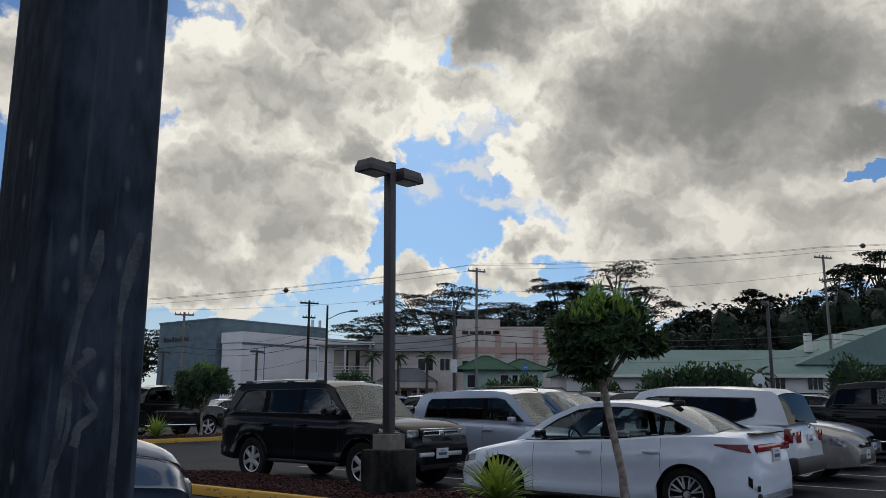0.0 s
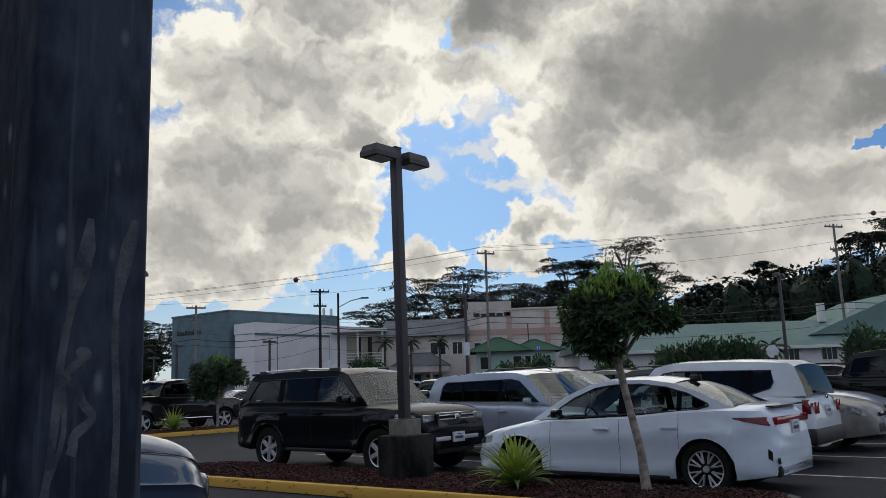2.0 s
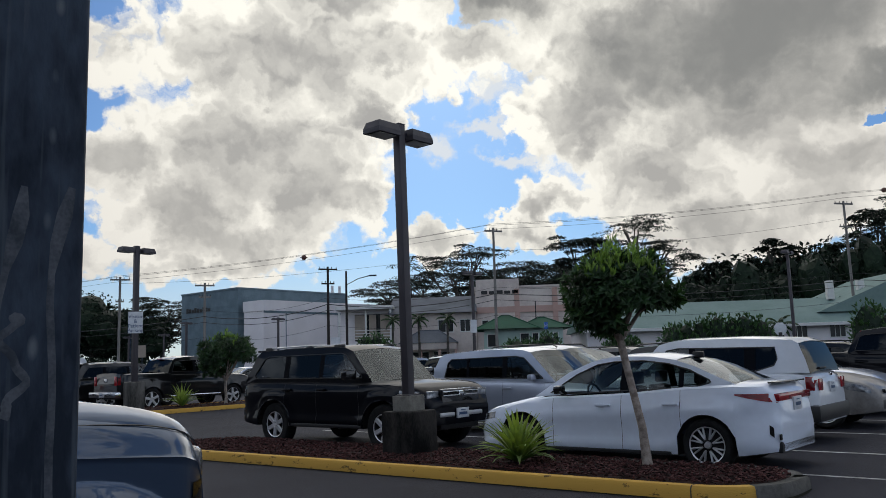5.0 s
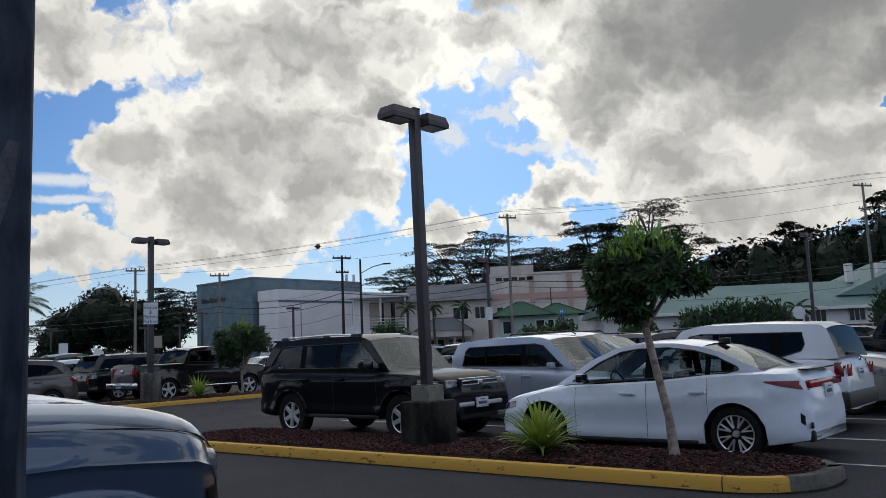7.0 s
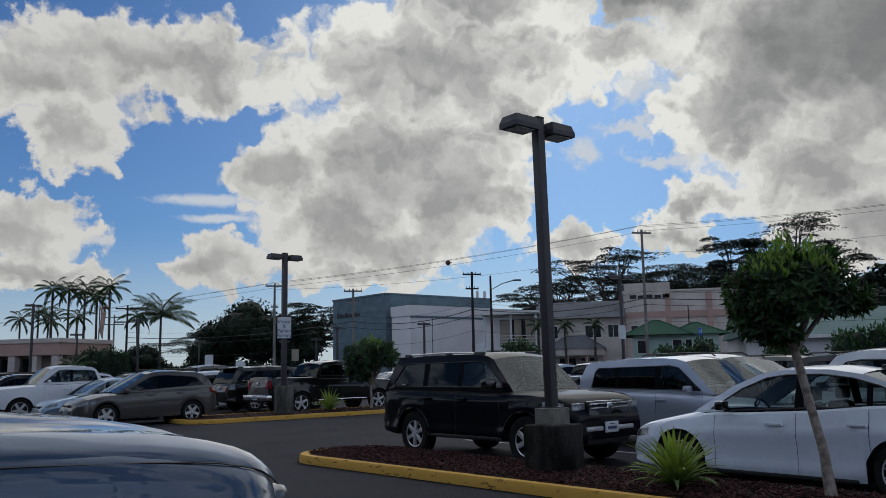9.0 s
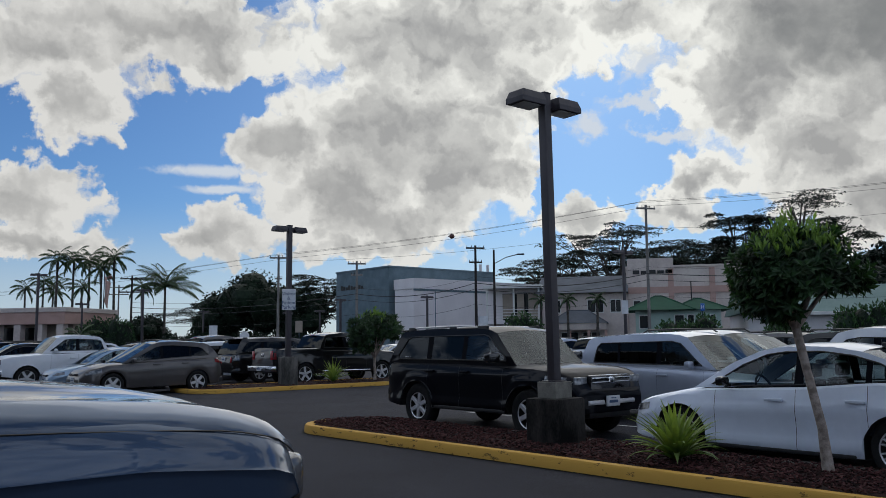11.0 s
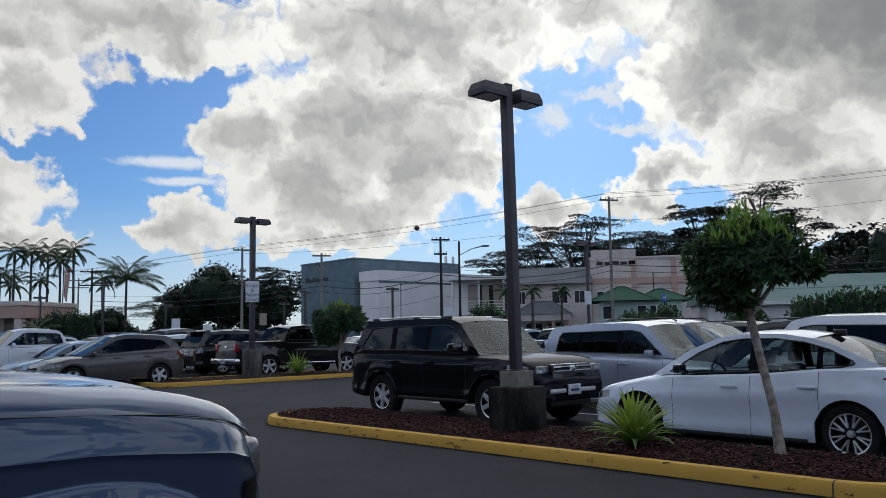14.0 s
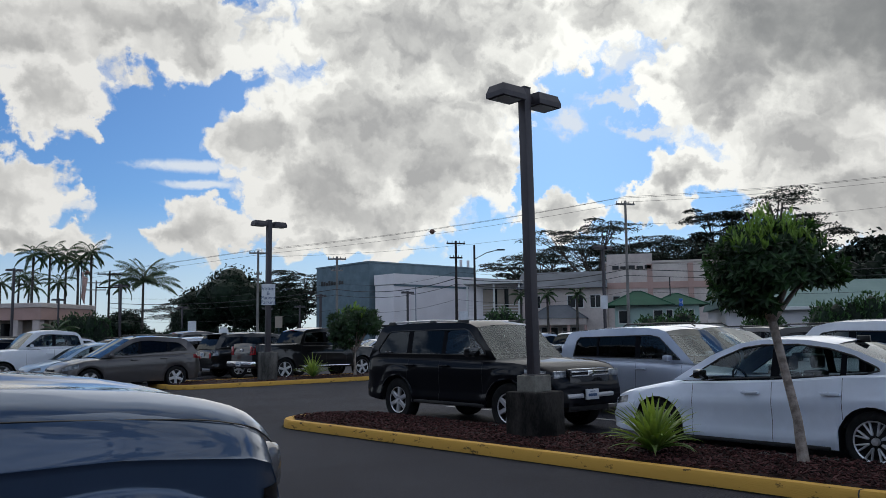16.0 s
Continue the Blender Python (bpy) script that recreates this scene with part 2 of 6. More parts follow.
ASPHALT = material("asphalt", (0.0175, 0.0177, 0.023), 0.85, second=(0.028, 0.0285, 0.036), scale=0.6, bump=0.5, bump_scale=140, contrast=(0.3, 0.7))
# fine stone grain in the asphalt
nt = ASPHALT.node_tree
bsdf = nt.nodes["Principled BSDF"]
grain = nt.nodes.new("ShaderNodeTexNoise")
grain.inputs["Scale"].default_value, grain.inputs["Detail"].default_value, grain.inputs["Roughness"].default_value = 55, 6, 0.8
grange = nt.nodes.new("ShaderNodeMapRange")
grange.inputs[1].default_value, grange.inputs[2].default_value, grange.inputs[3].default_value, grange.inputs[4].default_value = 0.42, 0.58, 0.35, 2.0
gmix = nt.nodes.new("ShaderNodeMix")
gmix.data_type, gmix.blend_type = "RGBA", "MULTIPLY"
gmix.inputs[0].default_value = 1.0
nt.links.new(nt.nodes["Mapping"].outputs[0], grain.inputs["Vector"])
nt.links.new(grain.outputs[0], grange.inputs[0])
nt.links.new(bsdf.inputs["Base Color"].links[0].from_socket, gmix.inputs[6])
nt.links.new(grange.outputs[0], gmix.inputs[7])
nt.links.new(gmix.outputs[2], bsdf.inputs["Base Color"])
LINE = material("line_paint", (0.5, 0.5, 0.48), 0.8, second=(0.2, 0.2, 0.2), scale=5, bump=0.2)
KERB_Y = material("kerb_yellow", (0.55, 0.325, 0.065), 0.7, second=(0.07, 0.05, 0.025), scale=5.5, bump=0.5, bump_scale=40, contrast=(0.63, 0.70), amount=0.9, stretch=(1, 1, 2.6))
KERB_G = material("kerb_concrete", (0.13, 0.125, 0.115), 0.9, second=(0.05, 0.05, 0.045), scale=3, bump=0.5)
MULCH = material("mulch", (0.034, 0.015, 0.014), 0.9, second=(0.014, 0.008, 0.008), scale=10, bump=0.9, bump_scale=50)
CHIP = material("mulch_chip", (0.050, 0.021, 0.020), 0.85, island=0.92)
CONCRETE = material("concrete", (0.26, 0.25, 0.22), 0.9, second=(0.15, 0.14, 0.12), scale=6, bump=0.4, bump_scale=50)
CONCRETE_D = material("mossy_concrete", (0.048, 0.044, 0.040), 0.95, second=(0.010, 0.010, 0.010), scale=5, bump=0.8, bump_scale=30, stretch=(1, 1, 0.45))
CONCRETE_M = material("weathered_concrete", (0.15, 0.145, 0.135), 0.95, second=(0.045, 0.045, 0.042), scale=4, bump=0.6, bump_scale=30, stretch=(1, 1, 0.3))
BRONZE = material("bronze_steel", (0.034, 0.030, 0.037), 0.5, 0.1, second=(0.055, 0.048, 0.055), scale=6, bump=0.08, stretch=(1, 1, 0.2))
GALV = material("weathered_steel", (0.050, 0.067, 0.096), 0.7, 0.0, second=(0.017, 0.024, 0.037), scale=7, bump=0.3, bump_scale=70, stretch=(1, 1, 0.4), contrast=(0.36, 0.56))
# pale flecks and fine upright scratches on the steel
nt = GALV.node_tree
bsdf = nt.nodes["Principled BSDF"]
tone = bsdf.inputs["Base Color"].links[0].from_socket
for node, size, squash, lo, hi, tint in (("ShaderNodeTexVoronoi", 26, (1, 1, 0.45), 0.16, 0.06, (0.16, 0.18, 0.20)), ("ShaderNodeTexNoise", 30, (3, 3, 0.12), 0.60, 0.72, (0.085, 0.10, 0.12))):
    squeeze = nt.nodes.new("ShaderNodeMapping")
    squeeze.inputs["Scale"].default_value = squash
    nt.links.new(nt.nodes["Texture Coordinate"].outputs["Object"], squeeze.inputs[0])
    tex = nt.nodes.new(node)
    tex.inputs["Scale"].default_value = size
    nt.links.new(squeeze.outputs[0], tex.inputs["Vector"])
    ramp = nt.nodes.new("ShaderNodeMapRange")
    ramp.inputs[1].default_value, ramp.inputs[2].default_value, ramp.inputs[4].default_value = lo, hi, 0.75
    nt.links.new(tex.outputs[0], ramp.inputs[0])
    blend = nt.nodes.new("ShaderNodeMix")
    blend.data_type = "RGBA"
    blend.inputs[7].default_value = (*tint, 1)
    nt.links.new(ramp.outputs[0], blend.inputs[0])
    nt.links.new(tone, blend.inputs[6])
    tone = blend.outputs[2]
nt.links.new(tone, bsdf.inputs["Base Color"])
DRIP = material("paint_run", (0.115, 0.125, 0.145), 0.75, second=(0.045, 0.053, 0.066), scale=30, bump=0.2)
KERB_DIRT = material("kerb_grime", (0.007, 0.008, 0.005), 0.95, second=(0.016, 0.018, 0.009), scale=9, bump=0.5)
LENS = material("lamp_lens", (0.5, 0.5, 0.48), 0.3, second=(0.4, 0.38, 0.33), scale=8)
SIGN_W = material("sign_white", (0.72, 0.74, 0.76), 0.5, second=(0.6, 0.62, 0.64), scale=4)
SIGN_T = material("sign_text", (0.03, 0.07, 0.16), 0.5)
SIGN_B = material("sign_blue", (0.03, 0.12, 0.42), 0.5)
WOODPOLE = material("pole_wood", (0.26, 0.25, 0.235), 0.9, second=(0.16, 0.15, 0.14), scale=6, stretch=(1, 1, 0.1), bump=0.4)
WOODDARK = material("pole_wood_dark", (0.05, 0.042, 0.04), 0.9, second=(0.03, 0.026, 0.025), scale=6, stretch=(1, 1, 0.1))
CABLE = material("cable", (0.02, 0.02, 0.022), 0.6)
BALL = material("marker_ball", (0.14, 0.05, 0.03), 0.5, second=(0.10, 0.04, 0.03), scale=3)
TRUNK = material("pale_bark", (0.42, 0.36, 0.31), 0.9, second=(0.20, 0.165, 0.14), scale=14, bump=0.7, bump_scale=40)
BARK = material("grey_bark", (0.10, 0.09, 0.08), 0.9, second=(0.05, 0.045, 0.04), scale=4, bump=0.5)
LEAF = leaf_material("leaf_green", (0.040, 0.095, 0.028), (0.018, 0.05, 0.016))
LEAF_I = leaf_material("leaf_deep_green", (0.034, 0.072, 0.026), (0.016, 0.036, 0.015), 0.5, 0.22)
LEAF_Y = leaf_material("leaf_young", (0.16, 0.23, 0.06), (0.08, 0.14, 0.035), 0.35, 0.35)
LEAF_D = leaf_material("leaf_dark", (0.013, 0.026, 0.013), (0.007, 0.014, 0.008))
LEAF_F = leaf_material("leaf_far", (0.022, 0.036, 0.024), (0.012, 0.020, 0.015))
LEAF_P = leaf_material("palm_leaf", (0.045, 0.080, 0.032), (0.022, 0.046, 0.018), 0.35, 0.2)
LEAF_B = leaf_material("strap_leaf", (0.30, 0.37, 0.085), (0.13, 0.20, 0.045), 0.5, 0.2)
HEDGE = leaf_material("hedge_leaf", (0.06, 0.13, 0.035), (0.03, 0.075, 0.02))
GRASS = material("grass", (0.05, 0.08, 0.03), 0.95, second=(0.03, 0.05, 0.02), scale=3)
W_BLUE = material("blue_grey_siding", (0.165, 0.225, 0.26), 0.75, second=(0.125, 0.175, 0.205), scale=0.8)
W_WHITE = material("pale_wall", (0.76, 0.73, 0.74), 0.8, second=(0.70, 0.67, 0.68), scale=0.5)
W_BEIGE = material("beige_wall", (0.62, 0.55, 0.50), 0.8, second=(0.48, 0.41, 0.38), scale=0.6)
W_PINK = material("pink_band", (0.46, 0.31, 0.27), 0.8, second=(0.42, 0.28, 0.24), scale=0.8)
W_MINT = material("mint_wall", (0.40, 0.52, 0.47), 0.8, second=(0.36, 0.46, 0.42), scale=0.7)
R_GREEN = material("green_roof", (0.020, 0.080, 0.048), 0.8, second=(0.016, 0.064, 0.04), scale=1)
R_MINT = material("mint_roof", (0.175, 0.245, 0.23), 0.8, second=(0.14, 0.205, 0.19), scale=0.5)
R_GREY = material("grey_roof", (0.12, 0.13, 0.15), 0.8, second=(0.085, 0.095, 0.11), scale=0.6)
TRIM_W = material("white_trim", (0.62, 0.62, 0.60), 0.6)
DARKWIN = material("dark_window", (0.010, 0.012, 0.014), 0.2, spec=0.35)
DARKWALL = material("dark_wall", (0.028, 0.030, 0.034), 0.9, second=(0.020, 0.022, 0.026), scale=0.5)
TAN = material("tan_shade", (0.35, 0.30, 0.25), 0.8, second=(0.28, 0.24, 0.2), scale=1)
BLACK = material("black_plastic", (0.012, 0.012, 0.013), 0.5)
PILLAR = material("pillar_black", (0.002, 0.003, 0.006), 0.65, spec=0.08)
BLACKG = material("black_gloss", (0.008, 0.008, 0.009), 0.12, coat=0.5)
TYRE = material("tyre_rubber", (0.014, 0.014, 0.014), 0.85, second=(0.022, 0.022, 0.022), scale=12)
ALLOY = material("alloy", (0.66, 0.66, 0.68), 0.32, 0.55)
CHROME = material("chrome", (0.75, 0.75, 0.76), 0.1, 1.0)
CLOTH = material("seat_cloth", (0.034, 0.038, 0.050), 0.9, second=(0.024, 0.027, 0.036), scale=10)
RED = material("red_lens", (0.30, 0.012, 0.018), 0.12, coat=0.6)
AMBER = material("amber_lens", (0.5, 0.14, 0.02), 0.12, coat=0.6)
HEADL = material("clear_lens", (0.42, 0.44, 0.47), 0.10, 0.5, second=(0.16, 0.17, 0.19), scale=14, coat=1.0)
SMOKED = material("smoked_lens", (0.10, 0.10, 0.11), 0.22, second=(0.06, 0.06, 0.065), scale=20, coat=0.5)
PLATE = material("plate_white", (0.65, 0.66, 0.68), 0.5, second=(0.5, 0.52, 0.56), scale=10)
GLASS = glass_material("car_glass", (0.48, 0.55, 0.54))
TINT = glass_material("tinted_glass", (0.045, 0.05, 0.055), 0.5)


def paint(name, base, rough=0.5, metal=0.0):
    return material(name, base, rough, metal, coat=0.9, spec=0.08, second=tuple(c * 0.9 for c in base), scale=1.2)


P_BLACK = material("paint_black", (0.001, 0.0015, 0.004), 0.5, coat=0.38, spec=0.05)
P_WHITE = paint("paint_white", (0.75, 0.81, 0.92))
P_WHITE2 = paint("paint_cream", (0.70, 0.73, 0.78))
P_SILVER = paint("paint_silver", (0.42, 0.46, 0.55), 0.3, 0.5)
P_GREY = paint("paint_grey", (0.085, 0.078, 0.076), 0.3, 0.5)
P_DKGREY = paint("paint_dark_grey", (0.008, 0.008, 0.009), 0.4, 0.1)
P_BLUE = paint("paint_light_blue", (0.30, 0.40, 0.52), 0.3, 0.5)
P_SLATE = paint("paint_slate_blue", (0.050, 0.078, 0.132), 0.28, 0.5)
P_DIRTY = material("paint_dusty_grey", (0.22, 0.21, 0.20), 0.5, 0.2, second=(0.14, 0.13, 0.12), scale=3, coat=0.4)
P_RED = paint("paint_dark_red", (0.14, 0.02, 0.02))


# ---- mesh helpers ----
def mesh_of(name, bm, mat, smooth_angle=None, centre=None):
    me = bpy.data.meshes.new(name)
    bmesh.ops.recalc_face_normals(bm, faces=bm.faces)
    if centre is not None:
        # open panes: every face looks away from the centre
        bm.normal_update()
        bmesh.ops.reverse_faces(bm, faces=[f for f in bm.faces if f.normal.dot(f.calc_center_median() - centre) < 0])
    bm.to_mesh(me)
    bm.free()
    if mat:
        for x in (mat if isinstance(mat, (list, tuple)) else [mat]):
            me.materials.append(x)
    if smooth_angle is not None:
        me.shade_smooth()
        me.set_sharp_from_angle(angle=radians(smooth_angle))
    return me


def part(name, bm, mat, parent=None, label="", smooth_angle=None, at=None, centre=None):
    ob = new(name, mesh_of(name, bm, mat, smooth_angle, centre) if isinstance(bm, bmesh.types.BMesh) else bm)
    if parent:
        ob.parent = parent
    if at is not None:
        ob.matrix_basis = at
    if label:
        tagged(ob, label)
    return ob


def thing(name, m, label, category, group="", kind=""):
    ob = new(name)
    ob.empty_display_size = 0.2
    ob.matrix_basis = m
    return tagged(ob, label, category, group, kind)


def box(bm, x0, x1, y0, y1, z0, z1, bevel=0.0, seg=1, m=None):
    r = bmesh.ops.create_cube(bm, size=1)
    vs = r["verts"]
    for v in vs:
        v.co = Vector(((x0 + x1) / 2 + v.co.x * (x1 - x0), (y0 + y1) / 2 + v.co.y * (y1 - y0), (z0 + z1) / 2 + v.co.z * (z1 - z0)))
    if m is not None:
        bmesh.ops.transform(bm, matrix=m, verts=vs)
    if bevel:
        es = list({e for v in vs for e in v.link_edges})
        bmesh.ops.bevel(bm, geom=es, offset=bevel, segments=seg, affect="EDGES", profile=0.6)
    return bm


def rbox(x0, x1, y0, y1, z0, z1, bevel=0.01, seg=2, m=None):
    return box(bmesh.new(), x0, x1, y0, y1, z0, z1, bevel, seg, m)


def tube(bm, pts, radii, sides=8):
    rings = []
    for i, p in enumerate(pts):
        p = Vector(p)
        a = Vector(pts[max(0, i - 1)])
        b = Vector(pts[min(len(pts) - 1, i + 1)])
        d = (b - a).normalized()
        ref = Vector((1, 0, 0)) if abs(d.x) < 0.9 else Vector((0, 1, 0))
        u = d.cross(ref).normalized()
        w = d.cross(u)
        r = radii[i] if isinstance(radii, (list, tuple)) else radii
        rings.append([bm.verts.new(p + r * (math.cos(k * math.tau / sides) * u + math.sin(k * math.tau / sides) * w)) for k in range(sides)])
    for a, b in zip(rings, rings[1:]):
        for k in range(sides):
            bm.faces.new((a[k], a[(k + 1) % sides], b[(k + 1) % sides], b[k]))
    bm.faces.new(rings[0])
    bm.faces.new(rings[-1][::-1])
    return bm


def lathe(profile, steps=24, axis="y"):
    """profile: (radius, along) pairs, turned round the axis."""
    bm = bmesh.new()
    rings = []
    for r, h in profile:
        ring = []
        for k in range(steps):
            a = k * math.tau / steps
            c, s = r * math.cos(a), r * math.sin(a)
            ring.append(bm.verts.new((c, h, s) if axis == "y" else (c, s, h)))
        rings.append(ring)
    for a, b in zip(rings, rings[1:]):
        for k in range(steps):
            bm.faces.new((a[k], a[(k + 1) % steps], b[(k + 1) % steps], b[k]))
    return bm


def interp(pts, x):
    if x <= pts[0][0]:
        return pts[0][1]
    for (x0, z0), (x1, z1) in zip(pts, pts[1:]):
        if x <= x1:
            return z0 + (z1 - z0) * (x - x0) / max(1e-6, x1 - x0)
    return pts[-1][1]


def smooth_interp(pts, x, r=0.06):
    return (interp(pts, x - r) + 2 * interp(pts, x) + interp(pts, x + r)) / 4


def clip(poly, x, keep_right):
    out = []
    for (ax, az), (bx, bz) in zip(poly, poly[1:] + poly[:1]):
        ia, ib = (ax >= x) == keep_right, (bx >= x) == keep_right
        if ia:
            out.append((ax, az))
        if ia != ib:
            k = (x - ax) / (bx - ax)
            out.append((x, az + k * (bz - az)))
    return out


# ---- cars ----
def wheel_meshes(r, width, style, dark=False, ratio=0.70):
    rr = r * ratio
    tyre = lathe([(rr * 0.98, -width / 2 + 0.02), (rr + 0.02, -width / 2), (r - 0.035, -width / 2), (r - 0.008, -width / 2 + 0.025), (r, -width / 4), (r, width / 4),
                  (r - 0.008, width / 2 - 0.025), (r - 0.035, width / 2), (rr + 0.02, width / 2), (rr * 0.98, width / 2 - 0.02)], 28)
    rim = lathe([(0.001, -width / 2 + 0.07), (rr * 0.88, -width / 2 + 0.10), (rr * 0.93, -width / 2 + 0.02), (rr, -width / 2 + 0.012), (rr, width / 2 - 0.03)], 28)
    for f in rim.faces:
        f.material_index = 1
    for f in rim.faces:
        c = f.calc_center_median()
        if math.hypot(c.x, c.z) > rr * 0.9:
            f.material_index = 0
    spokes = {"six": (6, 0.075, 0), "five": (5, 0.085, 0), "split": (8, 0.019, 13), "disc": (10, 0.06, 0)}[style]
    for k in range(spokes[0]):
        for off in ((-spokes[2], spokes[2]) if spokes[2] else (0,)):
            a = math.tau * k / spokes[0]
            m = Matrix.Rotation(a, 4, "Y") @ pose(rr * 0.30, 0, 0, 0, off, 0)
            box(rim, -rr * 0.12 if not off else 0, rr * 0.66, -width / 2 + 0.015, -width / 2 + 0.06, -spokes[1] / 2, spokes[1] / 2, 0.008, 1, m)
    hub = lathe([(0.001, -width / 2 + 0.005), (rr * 0.16, -width / 2 + 0.01), (rr * 0.2, -width / 2 + 0.06)], 12)
    me = bpy.data.meshes.new("h")
    hub.to_mesh(me)
    hub.free()
    rim.from_mesh(me)
    bpy.data.meshes.remove(me)
    return mesh_of("tyre", tyre, TYRE, 40), mesh_of("rim", rim, [BLACKG if dark else ALLOY, BLACK], 35)


def car(name, m, label, category, mat, length, width, top, roof, dlo, pillars, wheels, wheel_r, clear=0.24, cab=None, tumble=0.80, glass=None, rear_glass=None,
        lower=None, style="five", bed=None, n_station=56, flare=0.0, rails=False, lamps=None, extras=None, seams=(), handles=(), group="parked cars", mirror=None, roof_mat=None, crown=0.03, nose=0.13, bulge=0.0, shoulder=0.0, shape=None, belt_in=0.075, rim=0.70, arch_lip=0.0, arch=1.17, mirror_size=1.0):
    """x forward, y left. top: side line of hood, belt and tail; roof: outline of the cabin; dlo: side window area."""
    glass = glass or GLASS
    rear_glass = rear_glass or glass
    car_ob = thing(name, m, label, category, group)
    hw = width / 2
    x_r, x_f = -length / 2, length / 2
    ra = wheel_r * arch
    xs = {x_r, x_f, x_r + 0.02, x_r + 0.06, x_f - 0.02, x_f - 0.06}
    xs |= {x_r + length * i / n_station for i in range(n_station + 1)}
    for xw in wheels:
        xs |= {xw - ra, xw + ra, xw - ra + 0.015, xw + ra - 0.015}
    xs = sorted(xs)
    c0, c1 = (roof[0][0], roof[-1][0])

    def half(x):
        e = max(0.0, abs(x) - (length / 2 - 0.75)) / 0.75
        return hw * (1 - 0.05 * e ** 1.5 - nose * max(0, (e - 0.5) / 0.5) ** 2)

    def bottom(x):
        e = max(0.0, abs(x) - (length / 2 - 0.55)) / 0.55
        z = clear + 0.07 * e
        for xw in wheels:
            d = abs(x - xw)
            if d < ra:
                z = max(z, wheel_r * 0.95 + math.sqrt(ra * ra - d * d))
        return z

    def section(x):
        w, zb, zt = half(x), bottom(x), smooth_interp(top, x)
        dw = min(abs(x - xw) for xw in wheels) / 0.74
        lift = bulge * max(0.0, 1 - dw ** 4)
        zt = max(zt, zb + 0.06)
        if shape:
            return shape(x, w, zb, zt)
        zs = zt - (0.10 + shoulder) * min(1, (zt - zb) / (0.3 + shoulder))
        sh = shoulder * min(1, (zt - zb) / 0.5)
        pts = [(w - 0.05, zb), (w - 0.008 + flare * (zb > clear + 0.2), zb + 0.012), (w + 0.004, zb + (zs - zb) * 0.3), (w, zb + (zs - zb) * 0.55), (w - 0.004, zb + (zs - zb) * 0.72), (w - 0.012, zs),
               (w - 0.035 - sh * 0.25, zt - 0.035 - sh * 0.35), (w - 0.085 - sh * 0.8, zt - 0.008 - sh * 0.08), (w * 0.62, zt + crown * 0.6), (w * 0.3, zt + crown), (0.0, zt + crown)]
        pts[0:3] = [(y + lift, z) for y, z in pts[0:3]]
        pts[3] = (pts[3][0] + lift * 0.9, pts[3][1])
        return pts

    bm = bmesh.new()
    rings = []
    for x in xs:
        half_pts = section(x)
        full = [(-y, z) for y, z in half_pts] + [(y, z) for y, z in half_pts[-2::-1]]
        rings.append([bm.verts.new((x, y, z)) for y, z in full])
    nn = len(rings[0])
    hole = (nn + 1) // 2 - 4
    for (xa, a), (xb, b) in zip(zip(xs, rings), zip(xs[1:], rings[1:])):
        for k in range(nn - 1):
            mid = (xa + xb) / 2
            if c0 + 0.05 < mid < c1 - 0.08 and hole <= k <= nn - 2 - hole:
                continue
            if bed and bed[0] < mid < bed[1] and hole <= k <= nn - 2 - hole:
                continue
            f = bm.faces.new((a[k], a[k + 1], b[k + 1], b[k]))
            # lowest edge faces are black: shadow of the wheel gap put into colour
            f.material_index = int(k in (0, nn - 2))
        f = bm.faces.new((a[nn - 1], a[0], b[0], b[nn - 1]))
        f.material_index = 1
    bm.faces.new(rings[0])
    bm.faces.new(rings[-1][::-1])
    part("body", bm, [mat, BLACK], car_ob, smooth_angle=38)
    # tub inside the cabin, and the bed of a pickup
    zb_in = 0.45
    tub = bmesh.new()
    spans = [(c0 + 0.04, c1 - 0.05, zb_in, min(interp(top, c0 + 0.2), interp(top, c1 - 0.2)) - 0.03)]
    if bed:
        spans.append((bed[0] - 0.01, bed[1] + 0.01, 0.75, interp(top, (bed[0] + bed[1]) / 2) - 0.01))
    for a, b, z0, z1 in spans:
        y = hw - 0.11
        v = [tub.verts.new(p) for p in ((a, -y, z1), (b, -y, z1), (b, y, z1), (a, y, z1), (a, -y, z0), (b, -y, z0), (b, y, z0), (a, y, z0))]
        for q in ((4, 5, 6, 7), (0, 1, 5, 4), (1, 2, 6, 5), (2, 3, 7, 6), (3, 0, 4, 7)):
            tub.faces.new([v[i] for i in q])
    part("interior", tub, CLOTH, car_ob)
    # cabin sides with window openings
    zroof = max(z for _, z in roof)
    zbelt = min(z for _, z in roof)
    yb, yr = hw - belt_in, hw * tumble

    def side_y(z):
        k = (z - zbelt) / max(0.01, zroof - zbelt)
        return yb + (yr - yb) * k ** 1.25

    def side_panel(polys, holes, sgn, off=0.0):
        b2 = bmesh.new()
        edges = []
        for poly in polys + holes:
            vs = [b2.verts.new((x, sgn * (side_y(z) + off), z)) for x, z in poly]
            edges += [b2.edges.new((p, q)) for p, q in zip(vs, vs[1:] + vs[:1])]
        bmesh.ops.triangle_fill(b2, use_beauty=True, use_dissolve=False, edges=edges)
        return b2

    cuts = sorted(pillars)
    heart = Vector(((c0 + c1) / 2, 0, zbelt - 0.3))
